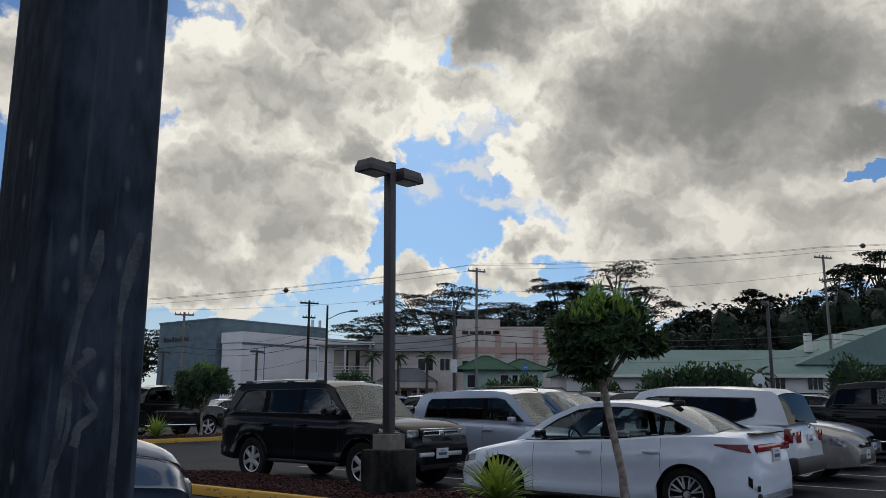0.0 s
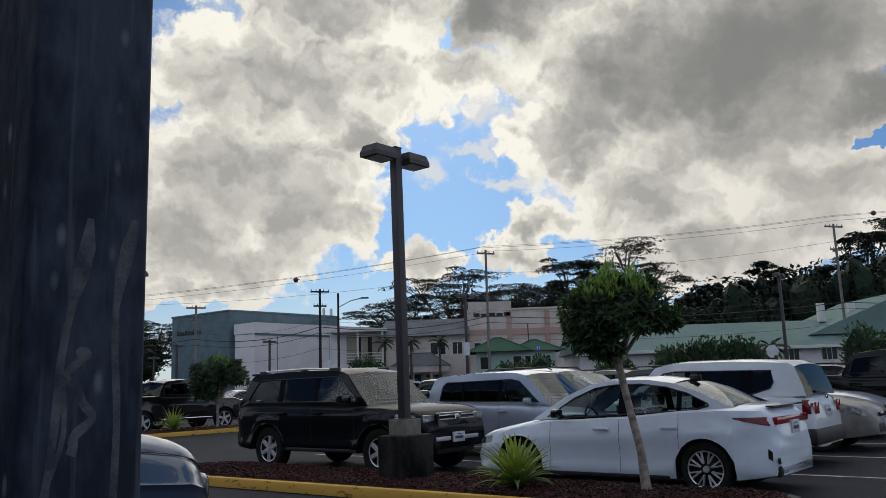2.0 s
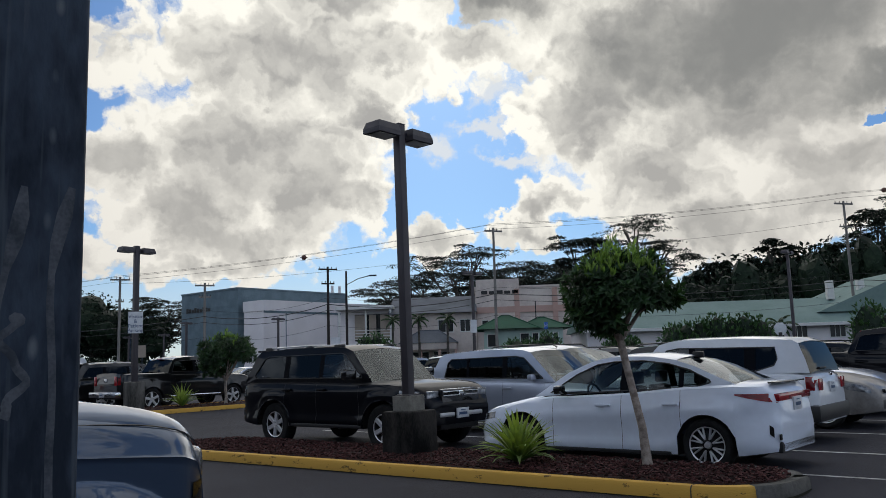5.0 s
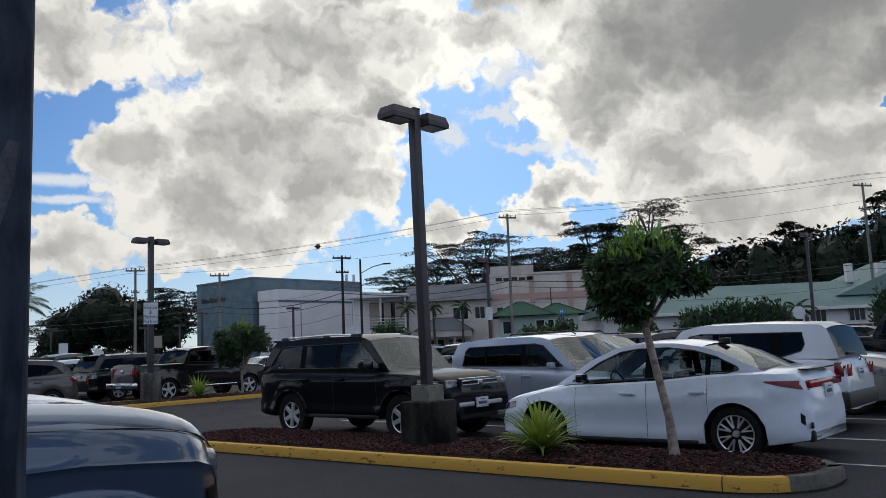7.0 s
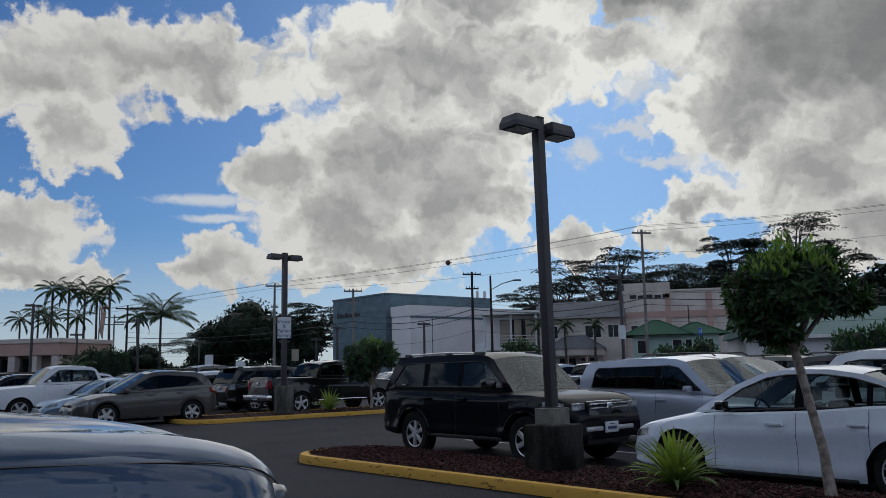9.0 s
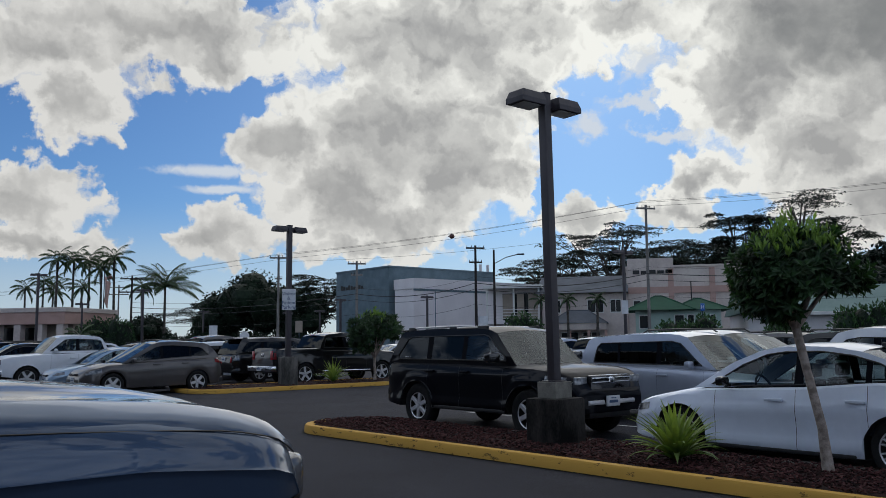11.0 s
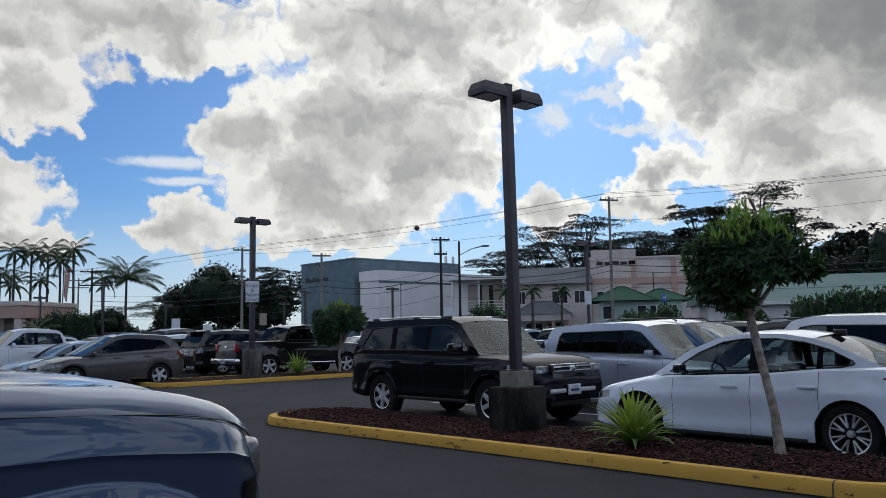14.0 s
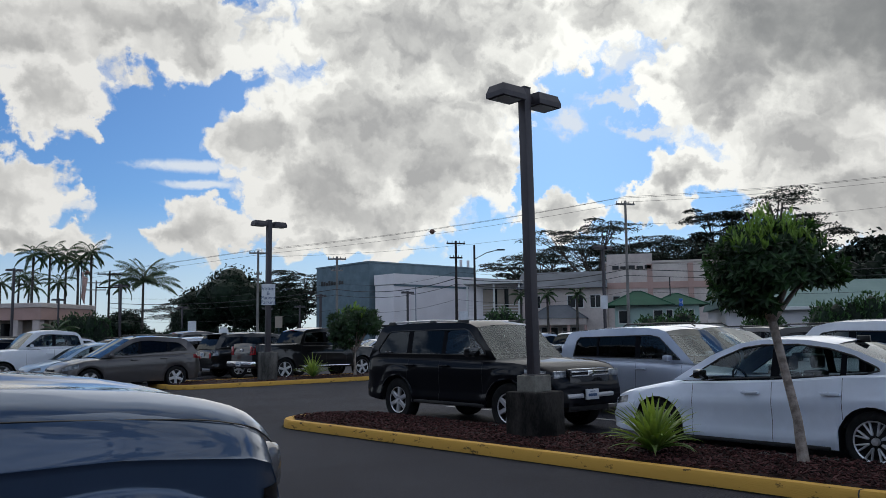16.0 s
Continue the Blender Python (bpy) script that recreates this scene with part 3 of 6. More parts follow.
    for sgn in (-1, 1):
        part("cabin_side", side_panel([roof], [dlo], sgn), roof_mat or mat, car_ob)
        lo = min(x for x, _ in dlo)
        bounds = [lo - 1] + [v for p, w in cuts for v in (p - w / 2, p + w / 2)] + [9]
        for i in range(0, len(bounds) - 1):
            poly = clip(clip(dlo, bounds[i], True), bounds[i + 1], False)
            if len(poly) < 3:
                continue
            pane = i % 2 == 0
            b2 = bmesh.new()
            vs = [b2.verts.new((x, sgn * (side_y(z) + (-0.004 if pane else 0.002)), z)) for x, z in poly]
            b2.faces.new(vs)
            xm = sum(x for x, _ in poly) / len(poly)
            front = xm > (cuts[-1][0] if cuts else 0)
            part("window" if pane else "pillar", b2, ((glass if front else rear_glass) if pane else PILLAR), car_ob, centre=heart)
    # roof, windscreen and back window
    rows_ = 6
    iA = next(i for i, p in enumerate(roof) if p[1] > zroof - 0.13)
    iB = len(roof) - 1 - next(i for i, p in enumerate(reversed(roof)) if p[1] > zroof - 0.13)

    def strip(i0, i1, crown_, inset_=0.0):
        b2 = bmesh.new()
        rings2 = []
        for i in range(i0, i1 + 1):
            x, z = roof[i]
            y = side_y(z) - inset_
            rings2.append([b2.verts.new((x, y * t, z + crown_ * (1 - t * t))) for t in [j / rows_ * 2 - 1 for j in range(rows_ + 1)]])
        for a, b in zip(rings2, rings2[1:]):
            for k in range(rows_):
                b2.faces.new((a[k], a[k + 1], b[k + 1], b[k]))
        return b2

    part("roof", strip(iA, iB, 0.045), roof_mat or mat, car_ob, smooth_angle=40)
    part("windscreen", strip(iB, len(roof) - 1, 0.04), GLASS, car_ob, smooth_angle=60, centre=heart)
    part("rear_window", strip(0, iA, 0.03), rear_glass, car_ob, smooth_angle=60, centre=heart)
    # window trim
    for sgn in (-1, 1):
        b2 = bmesh.new()
        pts = [Vector((x, sgn * (side_y(z) + 0.003), z)) for x, z in dlo]
        tube(b2, pts + [pts[0]], 0.011, 5)
        part("window_trim", b2, BLACK, car_ob)
    # seats
    xm = (c0 + c1) / 2
    for sx, sy in ((0.25, 0.38), (0.25, -0.38), (-0.65, 0.38), (-0.65, -0.38)):
        if sx < 0 and c1 - c0 < 2.2:
            continue
        b2 = rbox(-0.10, 0.06, -0.24, 0.24, 0.45, zbelt + 0.14, 0.06, 2, pose(xm + sx, sy * hw / 0.9, 0, 0, -8, 0))
        box(b2, -0.16, -0.06, -0.13, 0.13, zbelt + 0.16, zbelt + 0.33, 0.04, 2, pose(xm + sx, sy * hw / 0.9, 0, 0, -4, 0))
        part("seat", b2, CLOTH, car_ob, smooth_angle=50)
    b2 = bmesh.new()
    tube(b2, [(xm + 0.72 + 0.19 * math.sin(a) * 0.35, 0.36 + 0.18 * math.cos(a), zbelt - 0.02 + 0.18 * math.sin(a)) for a in [k * math.tau / 14 for k in range(15)]], 0.016, 5)
    part("steering_wheel", b2, BLACK, car_ob)
    # wheels
    ty, ri = wheel_meshes(wheel_r, 0.24, style[0] if isinstance(style, tuple) else style, isinstance(style, tuple), rim)
    for xw in wheels:
        for sgn in (-1, 1):
            o = part("wheel", ty, None, car_ob, at=pose(xw, sgn * (hw - 0.135), wheel_r, 0, 23 * sgn, 0 if sgn < 0 else 180))
            part("rim", ri, None, o, "dark alloy rim" if isinstance(style, tuple) else "silver alloy rim")
            if arch_lip:
                b2 = bmesh.new()
                ring = []
                for k in range(15):
                    a = radians(-8 + 196 * k / 14)
                    x, z = xw + ra * 1.05 * math.cos(a), wheel_r * 0.95 + ra * 1.05 * math.sin(a)
                    ring.append((x, sgn * (half(x) + 0.004), max(z, clear + 0.02)))
                tube(b2, ring, arch_lip, 6)
                part("wheel_arch", b2, mat, car_ob, smooth_angle=60)
    # door seams, handles, mirrors
    for sx in seams:
        for sgn in (-1, 1):
            b2 = bmesh.new()
            pts = section(sx)[1:-4]
            vs = [[b2.verts.new((sx + dx, sgn * (y + 0.0025), z)) for y, z in pts] for dx in (-0.003, 0.003)]
            for k in range(len(pts) - 1):
                b2.faces.new((vs[0][k], vs[0][k + 1], vs[1][k + 1], vs[1][k]))
            part("door_gap", b2, BLACK, car_ob)
    for hx, hz in handles:
        for sgn in (-1, 1):
            part("door_handle", rbox(hx - 0.11, hx + 0.11, sgn * (hw + 0.012) - 0.022, sgn * (hw + 0.012) + 0.022, hz - 0.018, hz + 0.018, 0.012), mat, car_ob, smooth_angle=40)
    mx, mz = mirror or (c1 - 0.55, zbelt + 0.09)
    for sgn in (-1, 1):
        k = mirror_size
        b2 = rbox(mx - 0.05 * k, mx + 0.06 * k, sgn * (hw + 0.07) - 0.09 * k, sgn * (hw + 0.07) + 0.09 * k, mz - 0.055 * k, mz + 0.065 * k, 0.04, 2)
        box(b2, mx - 0.03, mx + 0.03, min(sgn * (hw - 0.08), sgn * (hw + 0.02)), max(sgn * (hw - 0.08), sgn * (hw + 0.02)), mz - 0.07, mz - 0.02, 0.01)
        part("mirror", b2, lower or mat, car_ob, smooth_angle=40)
    if rails:
        for sgn in (-1, 1):
            b2 = bmesh.new()
            ra0, ra1 = roof[iA][0] + 0.15, roof[iB][0] - 0.15
            z = zroof + 0.055
            tube(b2, [(ra0, sgn * (yr - 0.05), zroof - 0.01), (ra0 + 0.12, sgn * (yr - 0.05), z), ((ra0 + ra1) / 2, sgn * (yr - 0.05), z + 0.008), (ra1 - 0.12, sgn * (yr - 0.05), z), (ra1, sgn * (yr - 0.05), zroof - 0.01)], 0.02, 6)
            part("roof_rail", b2, BLACK, car_ob, smooth_angle=60)
    # lamps: (name, x, y, z, sx, sy, sz, material, tilt)
    def surface_y(x, z):
        pts = section(x)[:-2]
        for (ya, za), (yb_, zb_) in zip(pts, pts[1:]):
            if za <= z <= zb_ and zb_ > za:
                return ya + (yb_ - ya) * (z - za) / (zb_ - za)
        return None

    for entry in lamps or ():
        if entry[0] == "patch":
            _, nm, x0, x1, z0, z1, lm, skew = entry[:8]
            taper = entry[8] if len(entry) > 8 else 0.0
            for sgn in (-1, 1):
                b2 = bmesh.new()
                grid = []
                for i in range(7):
                    x = x0 + (x1 - x0) * i / 6
                    row = []
                    for j in range(5):
                        z = z1 - (z1 - z0) * (1 - j / 4) * (1 - taper * i / 6) + skew * (i / 6 - 0.5)
                        y = surface_y(x, z)
                        row.append(b2.verts.new((x, sgn * (y + 0.007), z)) if y else None)
                    grid.append(row)
                for i in range(6):
                    for j in range(4):
                        q = (grid[i][j], grid[i + 1][j], grid[i + 1][j + 1], grid[i][j + 1])
                        if all(q):
                            b2.faces.new(q)
                if b2.faces:
                    bmesh.ops.solidify(b2, geom=b2.faces[:], thickness=0.006)
                    part(nm, b2, lm, car_ob, smooth_angle=40)
                else:
                    b2.free()
            continue
        if entry[0] == "slab":
            _, nm, x, y0, y1, z0, z1, lm = entry
            for sgn in (-1, 1):
                part(nm, rbox(x - 0.014, x + 0.014, min(sgn * y0, sgn * y1), max(sgn * y0, sgn * y1), z0, z1, 0.012, 2), lm, car_ob, smooth_angle=50)
            continue
        nm, lx, ly, lz, sx, sy, sz, lm, turn = entry
        for sgn in (-1, 1):
            part(nm, rbox(-sx / 2, sx / 2, -sy / 2, sy / 2, -sz / 2, sz / 2, min(sx, sy, sz) * 0.35, 3, pose(lx, sgn * ly, lz, 0, 0, sgn * turn)), lm, car_ob, smooth_angle=50)
    for nm, x0, x1, y0, y1, z0, z1, bv, lm in extras or ():
        part(nm, rbox(x0, x1, y0, y1, z0, z1, bv, 2), lm, car_ob, smooth_angle=40)
    return car_ob


def plates(x_f, x_r, zf, zr):
    """Number plates with plain bars."""
    out = []
    for x, z, s in ((x_f, zf, 1), (x_r, zr, -1)):
        out.append(("number_plate", x - 0.012, x + 0.012, -0.155, 0.155, z - 0.08, z + 0.08, 0.006, PLATE))
        out.append(("plate_bar", x + s * 0.013 - 0.002, x + s * 0.013 + 0.002, -0.105, 0.105, z - 0.03, z + 0.012, 0.001, SIGN_T))
        out.append(("plate_bar", x + s * 0.013 - 0.002, x + s * 0.013 + 0.002, -0.06, 0.06, z + 0.040, z + 0.052, 0.001, SIGN_T))
    return out


def suv_black(m, mat=P_BLACK, label="black off-road SUV with roof rails, parked by the kerbed island"):
    L_, W_ = 4.82, 1.92
    f, r = L_ / 2, -L_ / 2

    def side(x, w, zb, zt):
        """Flat-sided body with a raised shoulder, a waist crease and a tucked sill."""
        zs = zt - 0.11 * min(1, (zt - zb) / 0.3)
        out = [(w - 0.06, zb)]
        for i in range(11):
            k = i / 10
            z = zb + 0.012 + (zs - zb - 0.012) * k
            h = max(0.0, min(1.0, (z - 0.36) / 0.70))
            y = w + interp([(0.0, -0.03), (0.10, -0.004), (0.20, 0.006), (0.27, -0.022), (0.55, -0.016), (0.80, 0.002), (0.86, -0.008), (1.0, -0.02)], h)
            near_w = min(abs(x - xw) for xw in (-1.28, 1.51))
            y += 0.034 * max(0.0, 1 - (math.hypot(near_w, z - 0.39) / 0.62) ** 6) * (z > 0.4)
            out.append((y, z))
        out += [(w - 0.045, zt - 0.035), (w - 0.10, zt - 0.006), (w * 0.62, zt + 0.018), (w * 0.3, zt + 0.03), (0.0, zt + 0.03)]
        return out

    ob = car("suv", m, label, "car", mat, L_, W_,
             [(r, 0.80), (r + 0.05, 1.10), (r + 0.2, 1.16), (-0.2, 1.15), (0.75, 1.13), (1.15, 1.14), (1.6, 1.13), (2.05, 1.08), (2.22, 1.03), (2.33, 0.93), (f, 0.72)],
             [(r + 0.10, 1.13), (r + 0.18, 1.30), (r + 0.36, 1.64), (r + 0.46, 1.725), (-1.2, 1.765), (-0.4, 1.77), (0.20, 1.755), (0.46, 1.725), (0.62, 1.67), (1.18, 1.125)],
             [(-2.03, 1.28), (-1.98, 1.22), (0.92, 1.21), (0.90, 1.25), (0.44, 1.62), (0.32, 1.645), (-1.66, 1.63), (-1.78, 1.59)],
             [(-1.10, 0.13), (-0.14, 0.10)], (-1.28, 1.51), 0.39, clear=0.36, tumble=0.735, glass=GLASS, rear_glass=TINT, style="six", rails=False, belt_in=0.135, rim=0.60, arch_lip=0.022,
             nose=0.15, shape=side, seams=(-0.98, -0.12, 0.95), handles=((-0.88, 1.02), (0.04, 1.02)), mirror=(0.80, 1.26), lower=BLACKG, mirror_size=1.35,
             lamps=[("patch", "headlight", f - 0.52, f - 0.10, 0.86, 0.985, HEADL, -0.03), ("slab", "headlight", f - 0.075, 0.50, 0.79, 0.86, 0.975, HEADL), ("patch", "tail_light", r + 0.03, r + 0.24, 0.90, 1.12, HEADL, 0.0),
                    ("slab", "tail_light", r - 0.003, 0.60, 0.72, 0.80, 1.02, RED), ("fog_lamp", f - 0.17, 0.66, 0.64, 0.12, 0.20, 0.12, BLACKG, -28)],
             extras=[("grille", f - 0.10, f - 0.002, -0.48, 0.48, 0.70, 1.0, 0.03, BLACKG), ("grille_bar", f - 0.02, f + 0.010, -0.46, 0.46, 0.945, 0.965, 0.006, CHROME), ("grille_bar", f - 0.02, f + 0.008, -0.45, 0.45, 0.885, 0.90, 0.005, ALLOY),
                     ("badge", f - 0.01, f + 0.018, -0.075, 0.075, 0.875, 0.975, 0.03, CHROME), ("bumper_insert", f - 0.10, f + 0.02, -0.56, -0.18, 0.55, 0.62, 0.02, ALLOY), ("bumper_insert", f - 0.10, f + 0.02, 0.18, 0.56, 0.55, 0.62, 0.02, ALLOY),
                     ("skid_plate", f - 0.25, f - 0.03, -0.5, 0.5, 0.34, 0.46, 0.04, BLACK),
                     ("rear_bumper", r + 0.0, r + 0.22, -0.80, 0.80, 0.50, 0.70, 0.06, mat), ("running_board", -0.86, 1.04, -0.97, -0.82, 0.37, 0.43, 0.02, BLACK), ("running_board", -0.86, 1.04, 0.82, 0.97, 0.37, 0.43, 0.02, BLACK),
                     ("rear_spoiler", r + 0.22, r + 0.52, -0.62, 0.62, 1.725, 1.765, 0.018, mat), ("wiper", 1.06, 1.12, -0.6, 0.1, 1.185, 1.20, 0.005, BLACK), ("side_badge", -1.78, -1.62, -0.838, -0.832, 1.235, 1.262, 0.002, CHROME)]
             + plates(f + 0.028, r - 0.01, 0.60, 0.95))
    # low roof rails: a silver bar between two black feet
    for sgn in (-1, 1):
        y = sgn * 0.63
        b2 = bmesh.new()
        tube(b2, [(-1.72, y, 1.79), (-0.6, y, 1.808), (0.12, y, 1.785)], 0.017, 6)
        rail = part("roof_rail", b2, ALLOY, ob, "silver bar on black feet", 60)
        for x, d in ((-1.80, 0.10), (-0.62, 0.08), (0.18, 0.13)):
            part("rail_foot", rbox(x - d, x + d, y - 0.028, y + 0.028, 1.72, 1.806, 0.024, 2), BLACK, rail, smooth_angle=40)
    return ob


def sedan_white(m, mat=P_WHITE, label="white four-door sedan with dark split-spoke wheels, parked by the island tree", group="parked cars"):
    L_, W_ = 4.45, 1.80
    f, r = L_ / 2, -L_ / 2

    def X(pts):
        return [(a - 0.085, b) for a, b in pts]

    def side(x, w, zb, zt):
        """Tucked sill, hollow lower doors, a line through the handles and full rear haunches."""
        zs = zt - 0.085 * min(1, (zt - zb) / 0.3)
        out = [(w - 0.05, zb)]
        for i in range(13):
            z = zb + 0.010 + (zs - zb - 0.010) * i / 12
            h = max(0.0, min(1.0, (z - 0.19) / max(0.2, zs - 0.19)))
            y = w + interp([(0.0, -0.035), (0.07, -0.006), (0.16, 0.002), (0.30, -0.020), (0.52, -0.016), (0.74, 0.004), (0.80, -0.010), (1.0, -0.035)], h)
            for xw, ww in ((-1.385, 0.030), (1.315, 0.022)):
                y += ww * max(0.0, 1 - (math.hypot(x - xw, z - 0.36) / 0.60) ** 4) * (z > 0.3)
            if x < -1.75:
                e = min(1.0, (-1.75 - x) / 0.3)
                y += e * interp([(0.19, -0.05), (0.42, 0.028), (0.56, 0.012), (0.70, -0.03), (0.86, 0.012), (1.05, -0.02)], z)
            out.append((y, z))
        out += [(w - 0.052, zt - 0.030), (w - 0.105, zt - 0.004), (w * 0.62, zt + 0.018), (w * 0.3, zt + 0.03), (0.0, zt + 0.03)]
        return out

    return car("sedan", m, label, "car", mat, L_, W_,
               [(r, 0.72), (r + 0.05, 0.98), (r + 0.14, 1.05), (r + 0.5, 1.06)] + X([(-1.0, 1.03), (-0.3, 0.965), (0.6, 0.92), (0.95, 0.915), (1.35, 0.875), (1.9, 0.765), (2.12, 0.69), (2.24, 0.60)]) + [(f, 0.48)],
               X([(-1.70, 1.045), (-1.46, 1.145), (-1.14, 1.285), (-0.88, 1.37), (-0.52, 1.425), (-0.15, 1.435), (0.15, 1.415), (0.35, 1.375), (0.70, 1.23), (1.22, 0.905)]),
               X([(-1.36, 1.085), (-1.34, 1.115), (-1.08, 1.24), (-0.78, 1.325), (-0.42, 1.37), (0.0, 1.365), (0.25, 1.33), (0.55, 1.205), (0.96, 0.955), (0.6, 0.946), (-0.4, 0.992), (-1.15, 1.03)]),
               [(-1.06, 0.07), (-0.265, 0.11)], (-1.385, 1.315), 0.325, clear=0.19, tumble=0.70, style="split", nose=0.26, shape=side, belt_in=0.095, seams=(-1.08, -0.255, 0.80), handles=((-0.96, 0.82), (0.0, 0.80)), lower=BLACKG, mirror=(0.62, 1.0),
               lamps=[("patch", "headlight", f - 0.42, f - 0.10, 0.575, 0.665, HEADL, -0.05), ("patch", "tail_light", r + 0.03, r + 0.46, 0.83, 0.945, RED, 0.0, 0.85), ("patch", "bumper_vent", r + 0.07, r + 0.11, 0.45, 0.56, BLACKG, 0.04)],
               extras=[("light_bar", r + 0.004, r + 0.07, -0.635, 0.635, 0.848, 0.94, 0.02, RED), ("spoiler", r + 0.05, r + 0.15, -0.58, 0.58, 1.056, 1.078, 0.008, BLACKG), ("diffuser", r + 0.0, r + 0.14, -0.66, 0.66, 0.24, 0.38, 0.03, BLACK),
                       ("exhaust_trim", r + 0.0, r + 0.1, 0.40, 0.62, 0.27, 0.33, 0.015, CHROME), ("exhaust_trim", r + 0.0, r + 0.1, -0.62, -0.40, 0.27, 0.33, 0.015, CHROME), ("boot_gap", r + 0.024, r + 0.034, -0.60, 0.60, 0.70, 0.708, 0.001, BLACK), ("fuel_flap", -1.62, -1.46, -0.905, -0.900, 0.78, 0.93, 0.002, mat), ("bumper_trim", r + 0.005, r + 0.02, -0.70, -0.50, 0.40, 0.47, 0.005, BLACKG), ("bumper_trim", r + 0.005, r + 0.02, 0.50, 0.70, 0.40, 0.47, 0.005, BLACKG), ("antenna", -1.08, -0.92, -0.02, 0.02, 1.385, 1.47, 0.015, BLACK),
                       ("grille", f - 0.08, f + 0.004, -0.40, 0.40, 0.52, 0.60, 0.02, BLACKG), ("intake", f - 0.08, f + 0.004, -0.52, 0.52, 0.28, 0.40, 0.02, BLACK), ("sill", -0.92, 1.0, -0.905, -0.86, 0.19, 0.235, 0.015, BLACK),
                       ("sill", -0.92, 1.0, 0.86, 0.905, 0.19, 0.235, 0.015, BLACK)] + plates(f + 0.005, r - 0.006, 0.45, 0.80), group=group)


def boxy_wagon(m, mat=P_SILVER, label="silver boxy compact wagon with tinted windows, parked in a stall"):
    L_, W_ = 4.24, 1.76
    f, r = L_ / 2, -L_ / 2
    return car("wagon", m, label, "car", mat, L_, W_,
               [(r, 0.75), (r + 0.04, 0.98), (r + 0.2, 1.06), (-0.4, 1.03), (0.7, 1.0), (1.0, 0.99), (1.6, 0.90), (1.9, 0.82), (2.02, 0.72), (f, 0.55)],
               [(r + 0.10, 1.05), (r + 0.16, 1.25), (r + 0.30, 1.52), (r + 0.42, 1.585), (-0.9, 1.635), (0.0, 1.64), (0.30, 1.615), (0.48, 1.565), (1.08, 0.985)],
               [(-1.66, 1.10), (-1.58, 1.40), (-1.50, 1.47), (0.15, 1.50), (0.34, 1.46), (0.80, 1.06)],
               [(-1.05, 0.06), (-0.12, 0.11)], (-1.30, 1.30), 0.315, clear=0.22, tumble=0.82, rear_glass=TINT, seams=(-0.95, -0.12, 0.85), handles=((-0.88, 0.90), (0.0, 0.88)), mirror=(0.62, 1.08),
               lamps=[("patch", "headlight", f - 0.34, f - 0.06, 0.66, 0.80, HEADL, -0.04), ("patch", "tail_light", r + 0.01, r + 0.10, 0.70, 0.92, RED, 0), ("slab", "tail_light", r - 0.003, 0.60, 0.70, 0.72, 0.88, RED)],
               extras=[("grille", f - 0.06, f + 0.004, -0.4, 0.4, 0.62, 0.70, 0.02, BLACKG), ("wiper", 1.0, 1.06, -0.6, 0.2, 1.02, 1.035, 0.004, BLACK)] + plates(f + 0.005, r - 0.006, 0.42, 0.72))


def box_suv(m, mat=P_WHITE2, label="white compact SUV with square tail lights, parked in a stall", name="suv", tail=RED):
    L_, W_ = 4.23, 1.81
    f, r = L_ / 2, -L_ / 2
    return car(name, m, label, "car", mat, L_, W_,
               [(r, 0.72), (r + 0.04, 1.05), (r + 0.2, 1.10), (-0.4, 1.08), (0.7, 1.06), (1.0, 1.06), (1.75, 1.0), (2.0, 0.94), (f, 0.66)],
               [(r + 0.08, 1.09), (r + 0.14, 1.30), (r + 0.24, 1.55), (r + 0.34, 1.61), (-0.9, 1.665), (0.0, 1.67), (0.25, 1.65), (0.45, 1.60), (0.98, 1.055)],
               [(-1.50, 1.22), (-1.55, 1.32), (-1.52, 1.50), (0.10, 1.53), (0.30, 1.50), (0.72, 1.13), (-1.2, 1.13)],
               [(-1.12, 0.18), (-0.15, 0.11)], (-1.22, 1.34), 0.345, clear=0.26, tumble=0.80, rear_glass=TINT, lower=BLACK, flare=0.02, seams=(-0.98, -0.12, 0.85), handles=((-0.9, 0.98), (0.0, 0.96)), mirror=(0.62, 1.14),
               lamps=[("headlight", f - 0.08, 0.62, 0.86, 0.14, 0.24, 0.22, HEADL, -14), ("patch", "tail_light", r + 0.045, r + 0.16, 0.82, 1.03, tail, 0), ("slab", "tail_light", r - 0.004, 0.54, 0.72, 0.82, 1.0, tail)],
               extras=[("grille", f - 0.06, f + 0.01, -0.48, 0.48, 0.76, 0.94, 0.02, BLACKG), ("rear_bumper", r - 0.04, r + 0.25, -0.86, 0.86, 0.34, 0.60, 0.07, BLACK), ("front_bumper", f - 0.22, f + 0.04, -0.86, 0.86, 0.32, 0.55, 0.07, BLACK),
                       ("tail_badge", r - 0.006, r + 0.02, -0.06, 0.06, 1.03, 1.08, 0.004, CHROME), ("rear_wiper", r + 0.06, r + 0.10, -0.02, 0.34, 1.14, 1.17, 0.008, BLACK), ("antenna", -1.42, -1.36, -0.02, 0.02, 1.65, 1.75, 0.012, BLACK)]
               + plates(f + 0.045, r - 0.006, 0.62, 0.86), rails=False)


